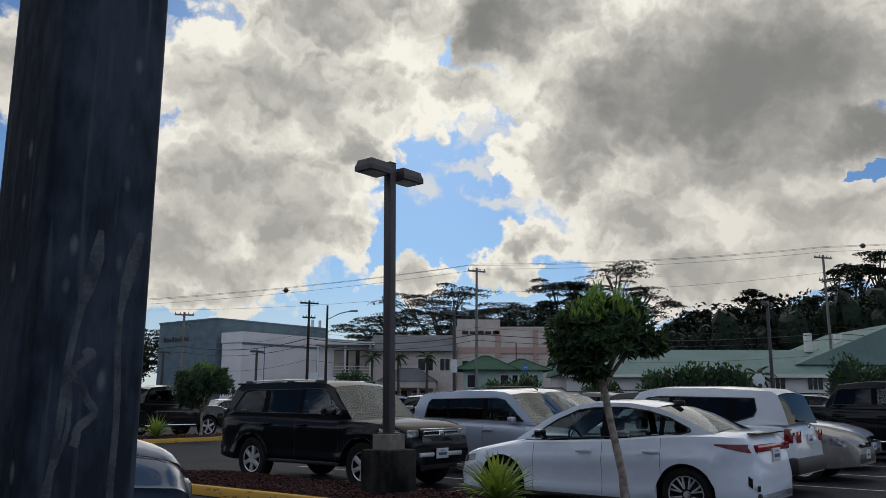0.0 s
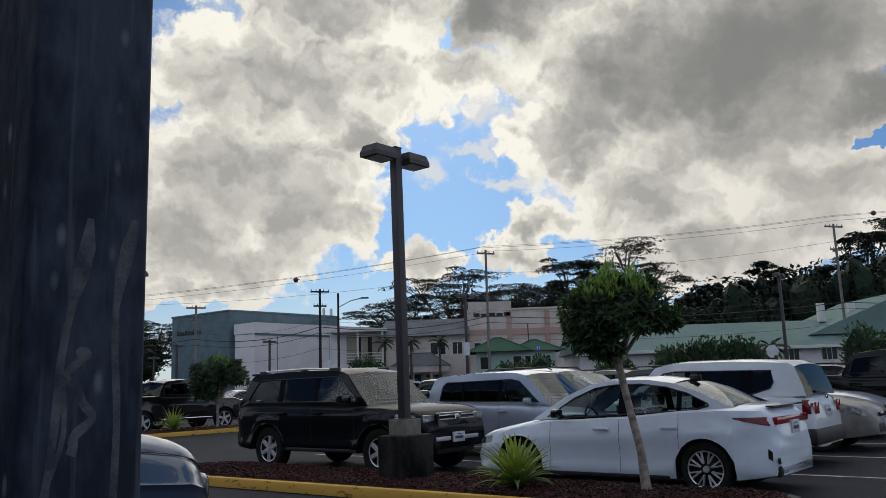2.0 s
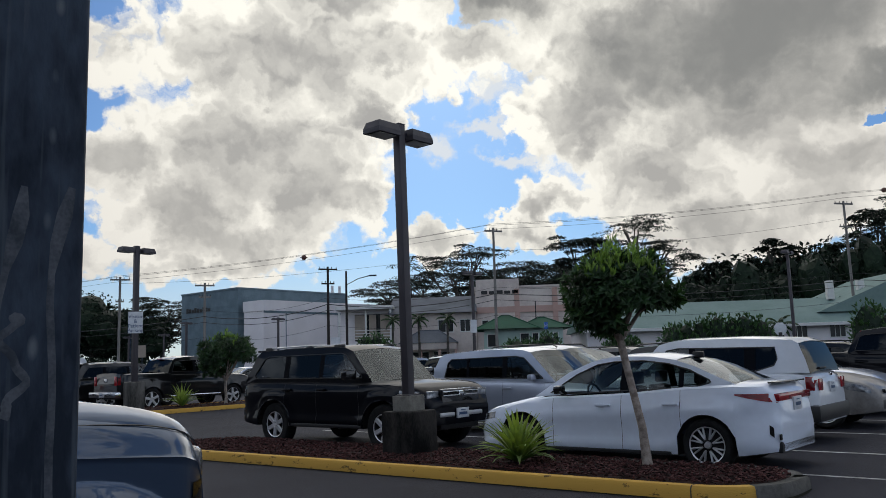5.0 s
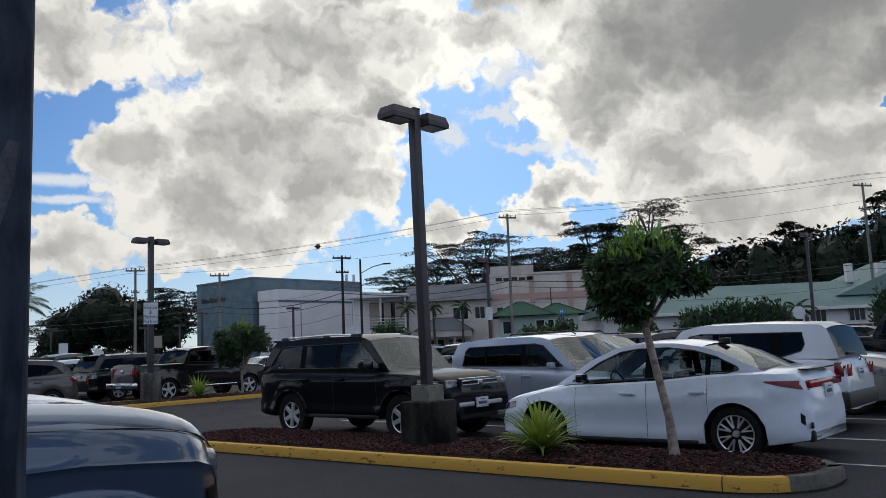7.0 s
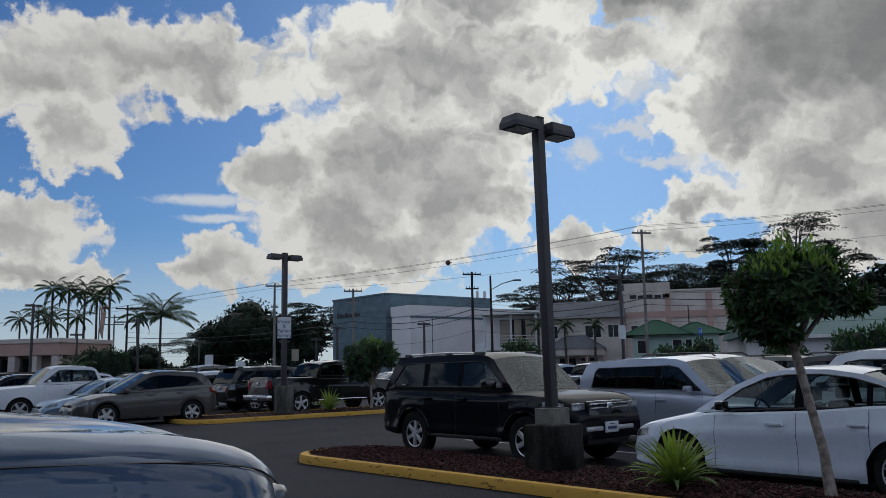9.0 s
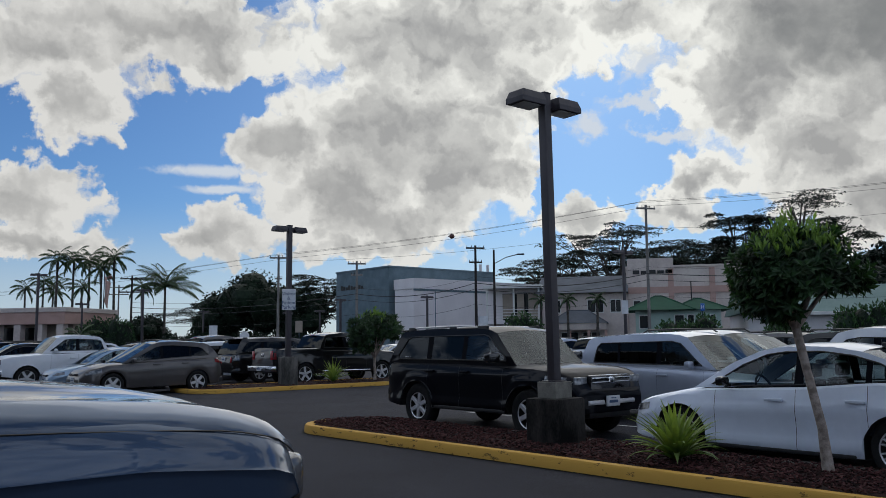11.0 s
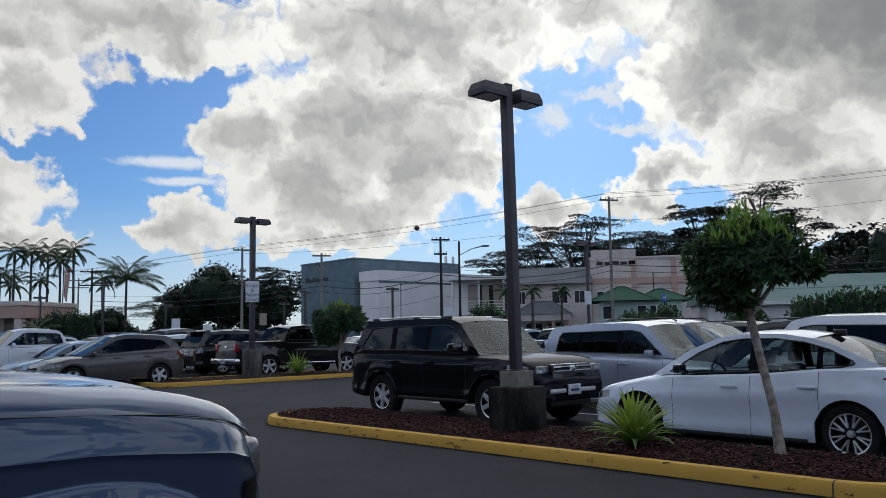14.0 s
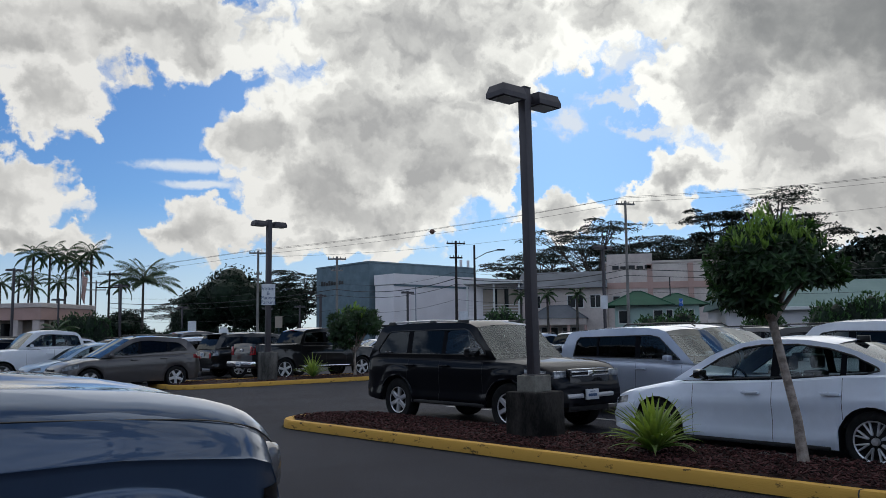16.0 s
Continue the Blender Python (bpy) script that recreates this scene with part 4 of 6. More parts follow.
def big_suv(m, mat=P_WHITE2, label="white mid-size SUV with roof rails, parked in a stall", glass=TINT):
    L_, W_ = 4.75, 1.86
    f, r = L_ / 2, -L_ / 2
    return car("suv", m, label, "car", mat, L_, W_,
               [(r, 0.75), (r + 0.05, 1.05), (r + 0.2, 1.10), (-0.4, 1.07), (0.7, 1.03), (0.95, 1.02), (1.7, 0.95), (2.1, 0.84), (2.27, 0.72), (f, 0.55)],
               [(r + 0.10, 1.09), (r + 0.25, 1.35), (r + 0.45, 1.58), (r + 0.62, 1.645), (-0.8, 1.70), (-0.2, 1.70), (0.1, 1.67), (0.3, 1.62), (1.10, 1.01)],
               [(-1.95, 1.17), (-1.70, 1.46), (-1.55, 1.52), (-0.3, 1.57), (0.0, 1.56), (0.2, 1.52), (0.85, 1.09)],
               [(-1.15, 0.10), (-0.18, 0.11)], (-1.36, 1.38), 0.355, clear=0.26, tumble=0.77, rear_glass=glass, rails=True, seams=(-1.0, -0.16, 0.85), handles=((-0.92, 0.95), (0.02, 0.93)), mirror=(0.66, 1.10),
               lamps=[("patch", "headlight", f - 0.50, f - 0.08, 0.68, 0.82, HEADL, -0.06), ("patch", "tail_light", r + 0.01, r + 0.26, 0.88, 1.04, RED, 0.02), ("slab", "tail_light", r - 0.003, 0.45, 0.70, 0.80, 1.0, RED)],
               extras=[("grille", f - 0.06, f + 0.004, -0.45, 0.45, 0.58, 0.72, 0.02, BLACKG), ("intake", f - 0.08, f + 0.004, -0.6, 0.6, 0.32, 0.46, 0.03, BLACK)] + plates(f + 0.006, r - 0.006, 0.5, 0.82))


def crossover(m, mat=P_GREY, label="dark grey crossover with silver alloy wheels, parked in a stall"):
    L_, W_ = 4.52, 1.84
    f, r = L_ / 2, -L_ / 2
    return car("crossover", m, label, "car", mat, L_, W_,
               [(r, 0.70), (r + 0.05, 1.02), (r + 0.25, 1.12), (-0.6, 1.08), (0.5, 1.02), (0.95, 0.99), (1.5, 0.95), (1.95, 0.85), (2.15, 0.74), (f, 0.55)],
               [(r + 0.16, 1.11), (r + 0.32, 1.36), (r + 0.50, 1.53), (r + 0.70, 1.595), (-0.8, 1.645), (-0.38, 1.645), (-0.10, 1.615), (0.12, 1.56), (1.06, 1.0)],
               [(-1.74, 1.20), (-1.55, 1.40), (-1.40, 1.46), (-0.55, 1.525), (-0.22, 1.515), (0.02, 1.46), (0.80, 1.05), (0.3, 1.07), (-0.7, 1.14)],
               [(-1.12, 0.07), (-0.18, 0.10)], (-1.35, 1.34), 0.345, clear=0.24, tumble=0.75, rear_glass=TINT, rails=True, lower=None, nose=0.2, seams=(-1.0, -0.16, 0.85), handles=((-0.92, 0.96), (0.02, 0.93)), mirror=(0.74, 1.07),
               lamps=[("patch", "headlight", f - 0.58, f - 0.14, 0.68, 0.80, HEADL, -0.08), ("patch", "tail_light", r + 0.01, r + 0.34, 0.94, 1.06, RED, 0.03), ("slab", "tail_light", r - 0.003, 0.45, 0.66, 0.90, 1.0, RED)],
               extras=[("grille", f - 0.05, f + 0.006, -0.4, 0.4, 0.62, 0.70, 0.02, BLACKG), ("intake", f - 0.06, f + 0.006, -0.62, 0.62, 0.34, 0.52, 0.03, BLACK), ("rear_bumper", r - 0.01, r + 0.2, -0.8, 0.8, 0.30, 0.48, 0.05, BLACK)] + plates(f + 0.01, r - 0.006, 0.5, 0.85))


def pickup(m, mat=P_DKGREY, label="black crew-cab pickup truck parked behind a planted kerb", rear=TINT):
    L_, W_ = 5.80, 2.00
    f, r = L_ / 2, -L_ / 2
    return car("pickup_truck", m, label, "pickup", mat, L_, W_,
               [(r, 0.90), (r + 0.04, 1.33), (r + 0.10, 1.36), (-0.95, 1.36), (-0.85, 1.30), (0.9, 1.26), (1.2, 1.27), (2.4, 1.20), (2.70, 1.12), (2.82, 0.98), (f, 0.75)],
               [(-0.98, 1.29), (-0.88, 1.50), (-0.72, 1.80), (-0.60, 1.87), (0.0, 1.93), (0.5, 1.925), (0.72, 1.89), (0.9, 1.83), (1.42, 1.26)],
               [(-0.78, 1.38), (-0.66, 1.72), (-0.55, 1.76), (0.35, 1.80), (0.62, 1.77), (1.15, 1.36)],
               [(0.18, 0.13)], (-1.62, 1.90), 0.40, clear=0.42, tumble=0.80, rear_glass=rear, bed=(r + 0.12, -1.05), style="five", seams=(-0.92, 0.18, 1.12), handles=((-0.6, 1.10), (0.35, 1.10)), mirror=(0.98, 1.38), flare=0.02,
               lamps=[("headlight", f - 0.10, 0.80, 0.98, 0.16, 0.26, 0.22, HEADL, -14), ("patch", "tail_light", r + 0.005, r + 0.10, 0.96, 1.28, RED, 0), ("slab", "tail_light", r - 0.004, 0.64, 0.80, 0.94, 1.27, RED)],
               extras=[("rear_bumper", r - 0.14, r + 0.08, -0.95, 0.95, 0.52, 0.72, 0.04, CHROME), ("tailgate_badge", r - 0.01, r + 0.02, -0.09, 0.09, 1.06, 1.18, 0.01, CHROME), ("grille", f - 0.06, f + 0.03, -0.55, 0.55, 0.78, 1.06, 0.04, BLACKG),
                       ("front_bumper", f - 0.20, f + 0.08, -0.95, 0.95, 0.46, 0.72, 0.06, CHROME), ("side_step", -0.9, 1.3, -1.02, -0.92, 0.46, 0.52, 0.025, CHROME), ("side_step", -0.9, 1.3, 0.92, 1.02, 0.46, 0.52, 0.025, CHROME),
                       ("brake_lamp", -0.80, -0.74, -0.16, 0.16, 1.85, 1.885, 0.01, RED)] + plates(f + 0.08, r - 0.15, 0.60, 0.62))


def compact(m, mat=P_BLUE, label="light blue compact sedan, parked in a stall"):
    return sedan_white(m, mat, label)


# ---- ground, islands ----
def flat(name, mat, pts, z, label, category, kind="structure"):
    bm = bmesh.new()
    bm.faces.new([bm.verts.new((*p[:2], z)) for p in pts])
    ob = part(name, bm, mat)
    return tagged(ob, label, category, "", kind)


flat("ground", ASPHALT, [(-1500, -1500), (1500, -1500), (1500, 1500), (-1500, 1500)], 0.0, "dark grey worn asphalt of the car park", "ground")


def outline(s0, s1, n0, n1, r0, r1, steps=9):
    """Island outline in the grid: near edge n0, back edge n1, corner radii at the s0 end and the s1 end."""
    pts = []
    for cs, cn, r, a0 in ((s0 + r0, n0 + r0, r0, 180), (s1 - r1, n0 + r1, r1, 270), (s1 - r1, n1 - r1, r1, 0), (s0 + r0, n1 - r0, r0, 90)):
        for k in range(steps):
            a = radians(a0 + 90 * k / (steps - 1))
            pts.append((cs + r * math.cos(a), cn + r * math.sin(a)))
    return pts


def island(outl, height, kerb_w, mat_fn, label, chips, seed, area, breaks=()):
    root = thing("planting_island", Matrix(), label, "kerbed island", "", "structure")
    n = len(outl)
    cx, cy = sum(p[0] for p in outl) / n, sum(p[1] for p in outl) / n

    def inner(i, d):
        a, b = Vector(outl[i - 1]), Vector(outl[(i + 1) % n])
        t = (b - a).normalized()
        return Vector(outl[i]) + d * Vector((-t.y, t.x))

    # kerb stones, about 2.4 m each
    stones, cur, run = [], [0], 0.0
    for i in range(1, n + 1):
        run += (Vector(outl[i % n]) - Vector(outl[i - 1])).length
        cur.append(i % n)
        if run > 2.2 or i == n or i in breaks:
            stones.append(cur)
            cur, run = [i % n], 0.0
    for st in stones:
        bm = bmesh.new()
        rings = []
        for j, i in enumerate(st):
            o, a, b, c = Vector(outl[i]), inner(i, 0.03), inner(i, kerb_w - 0.02), inner(i, kerb_w)
            rings.append([bm.verts.new(G(p.x, p.y, z)) for p, z in ((o, -0.02), (inner(i, 0.008), height - 0.03), (a, height), (b, height), (c, height - 0.02), (c, -0.02))])
        for a, b in zip(rings, rings[1:]):
            for k in range(5):
                bm.faces.new((a[k], a[k + 1], b[k + 1], b[k]))
        bm.faces.new(rings[0])
        bm.faces.new(rings[-1][::-1])
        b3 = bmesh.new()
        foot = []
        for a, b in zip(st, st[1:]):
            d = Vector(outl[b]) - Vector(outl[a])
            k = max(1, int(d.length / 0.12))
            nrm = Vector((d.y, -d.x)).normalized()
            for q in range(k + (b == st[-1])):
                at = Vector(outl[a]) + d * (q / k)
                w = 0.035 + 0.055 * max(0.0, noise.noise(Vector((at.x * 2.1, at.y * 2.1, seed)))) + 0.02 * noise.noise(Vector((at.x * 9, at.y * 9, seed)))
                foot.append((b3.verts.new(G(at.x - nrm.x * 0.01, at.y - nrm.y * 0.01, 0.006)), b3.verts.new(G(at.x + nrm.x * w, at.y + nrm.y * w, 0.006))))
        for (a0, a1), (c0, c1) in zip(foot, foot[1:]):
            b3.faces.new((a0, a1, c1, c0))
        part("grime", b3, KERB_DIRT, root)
        mid = outl[st[len(st) // 2]]
        part("kerb_stone", bm, mat_fn(mid), root, smooth_angle=40)
        e = st[0]
        b2 = bmesh.new()
        t = (Vector(outl[(e + 1) % n]) - Vector(outl[e])).normalized() * 0.006
        for sg in (1,):
            q = [(Vector(outl[e]) + Vector((t.y, -t.x)) * 0.4, 0.0), (inner(e, 0.004), height - 0.027), (inner(e, 0.028), height + 0.004), (inner(e, kerb_w - 0.02), height + 0.004)]
            v1 = [b2.verts.new(G(p.x - t.x, p.y - t.y, z)) for p, z in q]
            v2 = [b2.verts.new(G(p.x + t.x, p.y + t.y, z)) for p, z in q]
            for k in range(3):
                b2.faces.new((v1[k], v1[k + 1], v2[k + 1], v2[k]))
        part("kerb_joint", b2, KERB_G, root)
    # mulch bed, slightly heaped
    bm = bmesh.new()
    rim = [inner(i, kerb_w - 0.01) for i in range(n)]
    rows = []
    for k, f in enumerate((1.0, 0.85, 0.6, 0.3)):
        rows.append([bm.verts.new(G(cx + (p.x - cx) * f, cy + (p.y - cy) * f, height - 0.02 + 0.05 * (1 - f) ** 0.6 + 0.012 * noise.noise(Vector((p.x * f * 3, p.y * f * 3, 1))))) for p in rim])
    for a, b in zip(rows, rows[1:]):
        for i in range(n):
            bm.faces.new((a[i], a[(i + 1) % n], b[(i + 1) % n], b[i]))
    bm.faces.new(rows[-1])
    part("mulch_bed", bm, MULCH, root, smooth_angle=60)
    # chips of wood
    rng = random.Random(seed)
    verts, faces = [], []
    while len(faces) < chips * 6:
        s, q = rng.uniform(area[0], area[1]), rng.uniform(area[2], area[3])
        inside = False
        for i in range(n):
            a, b = rim[i - 1], rim[i]
            if (a.y > q) != (b.y > q) and s < (b.x - a.x) * (q - a.y) / (b.y - a.y) + a.x:
                inside = not inside
        if not inside:
            continue
        l, w, h = rng.uniform(0.02, 0.06), rng.uniform(0.01, 0.025), rng.uniform(0.006, 0.014)
        mm = Matrix.Translation(G(s, q, height + 0.015 + rng.uniform(0, 0.02))) @ Euler((rng.uniform(-0.5, 0.5), rng.uniform(-0.5, 0.5), rng.uniform(0, 6.3))).to_matrix().to_4x4()
        k = len(verts)
        for dx, dy, dz in ((-1, -1, -1), (1, -1, -1), (1, 1, -1), (-1, 1, -1), (-1, -1, 1), (1, -1, 1), (1, 1, 1), (-1, 1, 1)):
            verts.append(mm @ Vector((dx * l / 2, dy * w / 2, dz * h / 2)))
        faces += [tuple(k + i for i in q4) for q4 in ((0, 1, 2, 3), (4, 5, 6, 7), (0, 1, 5, 4), (1, 2, 6, 5), (2, 3, 7, 6), (3, 0, 4, 7))]
    me = bpy.data.meshes.new("mulch_chips")
    me.from_pydata(verts, [], faces)
    me.materials.append(CHIP)
    ob = part("mulch_chips", me, None, root)
    tagged(ob, "dark red-brown wood chips", kind="stuff")
    return root


near_out = [(s, q + (0.05 * max(0.0, s + 7.0) if q < 8.75 else 0.0)) for s, q in outline(-12.75, -2.52, 7.60, 9.47, 0.90, 0.75)]
island(near_out, 0.14, 0.16, lambda p: KERB_Y if p[1] < (8.8 if p[0] < -8 else 8.2) else KERB_G, "kerbed planting island with worn yellow kerb and red-brown mulch", 8200, 3, (-12.7, -2.2, 7.6, 9.8), (9, 13))
far_out = outline(-26.0, -23.2, 10.6, 24.0, 0.8, 0.8)
island(far_out, 0.14, 0.16, lambda p: KERB_Y, "long kerbed planting strip with yellow kerb and dark mulch", 1500, 5, (-26.0, -23.2, 10.6, 24.0))

# bay lines
for s0, s1, n0, nmax in ((-13.2, -8.2, 12.1, 40), (-7.6, -2.4, 12.1, 40)):
    q = n0
    while q < nmax:
        flat("bay_line", LINE, [G(s0, q - 0.05), G(s1, q - 0.05), G(s1, q + 0.05), G(s0, q + 0.05)], 0.004, "worn white painted parking bay line", "road marking")
        q += 2.7
flat("bay_line", LINE, [G(-8.1, 9.85), G(-2.0, 9.85), G(-2.0, 9.93), G(-8.1, 9.93)], 0.004, "worn white painted parking bay line", "road marking")


# ---- lamp posts ----
def lamp_post(at, height, side, label, base_h=0.62, base_w=0.62, ped=True, base_mat=None):
    """A square steel post on a concrete base, with two shoebox heads along the local y axis."""
    root = thing("street_lamp", at, label, "lamp post", "car park lamp posts")
    bm = rbox(-base_w / 2, base_w / 2, -base_w / 2, base_w / 2, -0.02, base_h, 0.03, 2)
    part("base", bm, base_mat or CONCRETE_D, root, "stained pale concrete base" if base_mat else "black-stained mossy concrete base", 40)
    z = base_h
    if ped:
        part("plinth", rbox(-base_w * 0.29, base_w * 0.29, -base_w * 0.29, base_w * 0.29, z - 0.004, z + 0.22, 0.012), CONCRETE, root, "pale grey concrete plinth")
        z += 0.216
    part("base_plate", rbox(-side * 0.9, side * 0.9, -side * 0.9, side * 0.9, z - 0.002, z + 0.02, 0.004), BRONZE, root)
    part("pole", rbox(-side / 2, side / 2, -side / 2, side / 2, z, height, 0.012, 2), BRONZE, root, smooth_angle=40)
    part("cap", rbox(-side * 0.53, side * 0.53, -side * 0.53, side * 0.53, height, height + 0.02, 0.006), BRONZE, root)
    for sgn in (-1, 1):
        y0, y1 = sgn * (side / 2 - 0.004), sgn * (side / 2 + 0.08)
        part("arm", rbox(-0.03, 0.03, min(y0, y1), max(y0, y1), height - 0.19, height - 0.09, 0.008), BRONZE, root)
        bm = bmesh.new()
        a, b = side / 2 + 0.07, side / 2 + 0.54
        h0, h1 = height - 0.22, height - 0.045
        lo = [(-0.17, a), (0.17, a), (0.17, b), (-0.17, b)]
        hi = [(-0.14, a + 0.02), (0.14, a + 0.02), (0.14, b - 0.04), (-0.14, b - 0.04)]
        v0 = [bm.verts.new((x, sgn * y, h0)) for x, y in lo]
        v1 = [bm.verts.new((x, sgn * y, h0 + 0.07)) for x, y in lo]
        v2 = [bm.verts.new((x, sgn * y, h1)) for x, y in hi]
        for p, q in ((v0, v1), (v1, v2)):
            for k in range(4):
                bm.faces.new((p[k], p[(k + 1) % 4], q[(k + 1) % 4], q[k]))
        bm.faces.new(v0)
        bm.faces.new(v2)
        head = part("lamp_head", bm, BRONZE, root)
        part("lens", rbox(-0.125, 0.125, min(sgn * (a + 0.06), sgn * (b - 0.06)), max(sgn * (a + 0.06), sgn * (b - 0.06)), h0 - 0.012, h0 - 0.002, 0.003), LENS, head, "pale glass lens")
    return root


def text_on(body, size, m, mat, parent, name="lettering", width=None):
    cu = bpy.data.curves.new(name, "FONT")
    cu.body, cu.size, cu.align_x, cu.align_y, cu.extrude = body, size, "CENTER", "CENTER", 0.002
    ob = new(name, cu)
    dg = bpy.context.evaluated_depsgraph_get()
    me = bpy.data.meshes.new_from_object(ob.evaluated_get(dg))
    bpy.data.objects.remove(ob)
    me.materials.clear()
    me.materials.append(mat)
    o = part(name, me, None, parent)
    o.matrix_basis = m
    return o


lamp_post(Matrix.Translation(G(-7.74, 8.72, 0.13) + Vector((0.07, 0, 0))) @ pose(0, 0, 0, 0, -0.6, 0) @ pose(0, 0, 0, 0, 0, GRID), 4.93, 0.135, "dark bronze twin-head lamp post on a stained concrete base", base_w=0.58)
lamp_post(Matrix.Translation(G(-24.0, 13.95, 0.13)) @ pose(0, 0, 0, 0, 0, GRID), 5.5, 0.16, "dark bronze twin-head lamp post carrying a white parking sign", base_h=0.95, base_w=0.50, ped=False, base_mat=CONCRETE_M)


def wall_sign(m, w, h, lines, label, size):
    root = thing("sign", m, label, "sign")
    part("panel", rbox(-w / 2, w / 2, -0.012, 0.0, -h / 2, h / 2, 0.004), SIGN_W, root)
    k = len(lines)
    for i, t in enumerate(lines):
        z = h * 0.40 - (i + 0.6) * h * 0.86 / k
        text_on(t, size, pose(0, -0.0145, z, 90, 0, 0), SIGN_T, root)
    return root


pp = G(-24.0, 13.95, 3.05)
wall_sign(Matrix.Translation(pp + Vector((0.05, -0.11, 0))) @ pose(0, 0, 0, 0, 0, 20), 0.46, 0.72, ["Visitor", "&", "Patient", "Parking"], "white sign reading Visitor and Patient Parking in blue letters", 0.17)

# the steel pole beside the camera
near = thing("steel_pole", pose(-0.299, 0.930, 0, 0, 0, GRID), "weathered square steel pole with pale runs down one face", "pole")
PS = 0.122
part("pole", rbox(-PS, 0, 0, PS, 0.0, 4.6, 0.010, 3), GALV, near, smooth_angle=40)
part("base_plate", rbox(-PS - 0.08, 0.08, -0.08, PS + 0.08, 0, 0.02, 0.004), GALV, near)
part("cap", rbox(-PS - 0.004, 0.004, -0.004, PS + 0.004, 4.6, 4.62, 0.004), GALV, near)


def drip(y0, z0, length, wob, seed, thick=0.0062, spread=0.0):
    rng = random.Random(seed)
    bm = bmesh.new()
    pts, rad = [], []
    for k in range(26):
        f = k / 25
        bend = wob * f + 0.010 * math.sin(f * 9 + seed * 1.7) + 0.003 * math.sin(f * 23 + seed)
        pts.append((0.0, y0 + bend, z0 - length * f))
        rad.append(thick * ((1.5 if 0 < k < 3 else 0.7 + 0.3 * f) + spread * max(0.0, f - 0.6) ** 1.5) * rng.uniform(0.9, 1.1))
    tube(bm, pts, rad, 8)
    for v in bm.verts:
        v.co.x *= 0.12
    part("paint_run", bm, DRIP, near, "pale grey dried run", 60)


drip(0.046, 1.640, 0.70, -0.030, 1, 0.0050, 2.0)
drip(0.106, 1.645, 0.75, -0.046, 2, 0.0050, 18.0)
drip(0.030, 1.500, 0.40, -0.012, 4, 0.0035)
drip(0.052, 1.515, 0.10, 0.004, 5, 0.005)

# ---- parked cars ----
def stall(s, q, heading, off=0.0):
    """Centre of a car in the grid; heading 'u+', 'u-', 'v+', 'v-'."""
    turn = {"u+": 0, "u-": 180, "v+": 90, "v-": -90}[heading] + GRID
    return Matrix.Translation(G(s, q)) @ pose(0, 0, 0, 0, 0, turn + off)


suv_black(stall(-10.35, 10.40, "u+"))
sedan_white(stall(-5.13, 10.42, "u-"))
boxy_wagon(stall(-8.90, 13.65, "u+"))
box_suv(stall(-5.45, 13.6, "u-"))
big_suv(stall(-9.75, 16.4, "u+"))
crossover(stall(-5.35, 16.3, "u+"), P_DIRTY, "dusty grey crossover parked nose out in a stall")
big_suv(stall(-5.9, 19.2, "u+"), P_SILVER, "silver-blue SUV with black roof rails, parked nose out")
pickup(stall(-4.2, 22.4, "u+"), P_BLACK, "black pickup truck parked among the other cars")
crossover(stall(-25.45, 9.9, "v-"))
pickup(stall(-26.75, 17.2, "v+"))
suv_black(stall(-29.6, 16.6, "v+"), P_DKGREY, "dark grey off-road SUV parked beside a pickup truck")
compact(stall(-28.3, 9.8, "v-"))
pickup(stall(-31.75, 9.6, "v-"), P_WHITE2, "white crew-cab pickup truck parked in a row", GLASS)


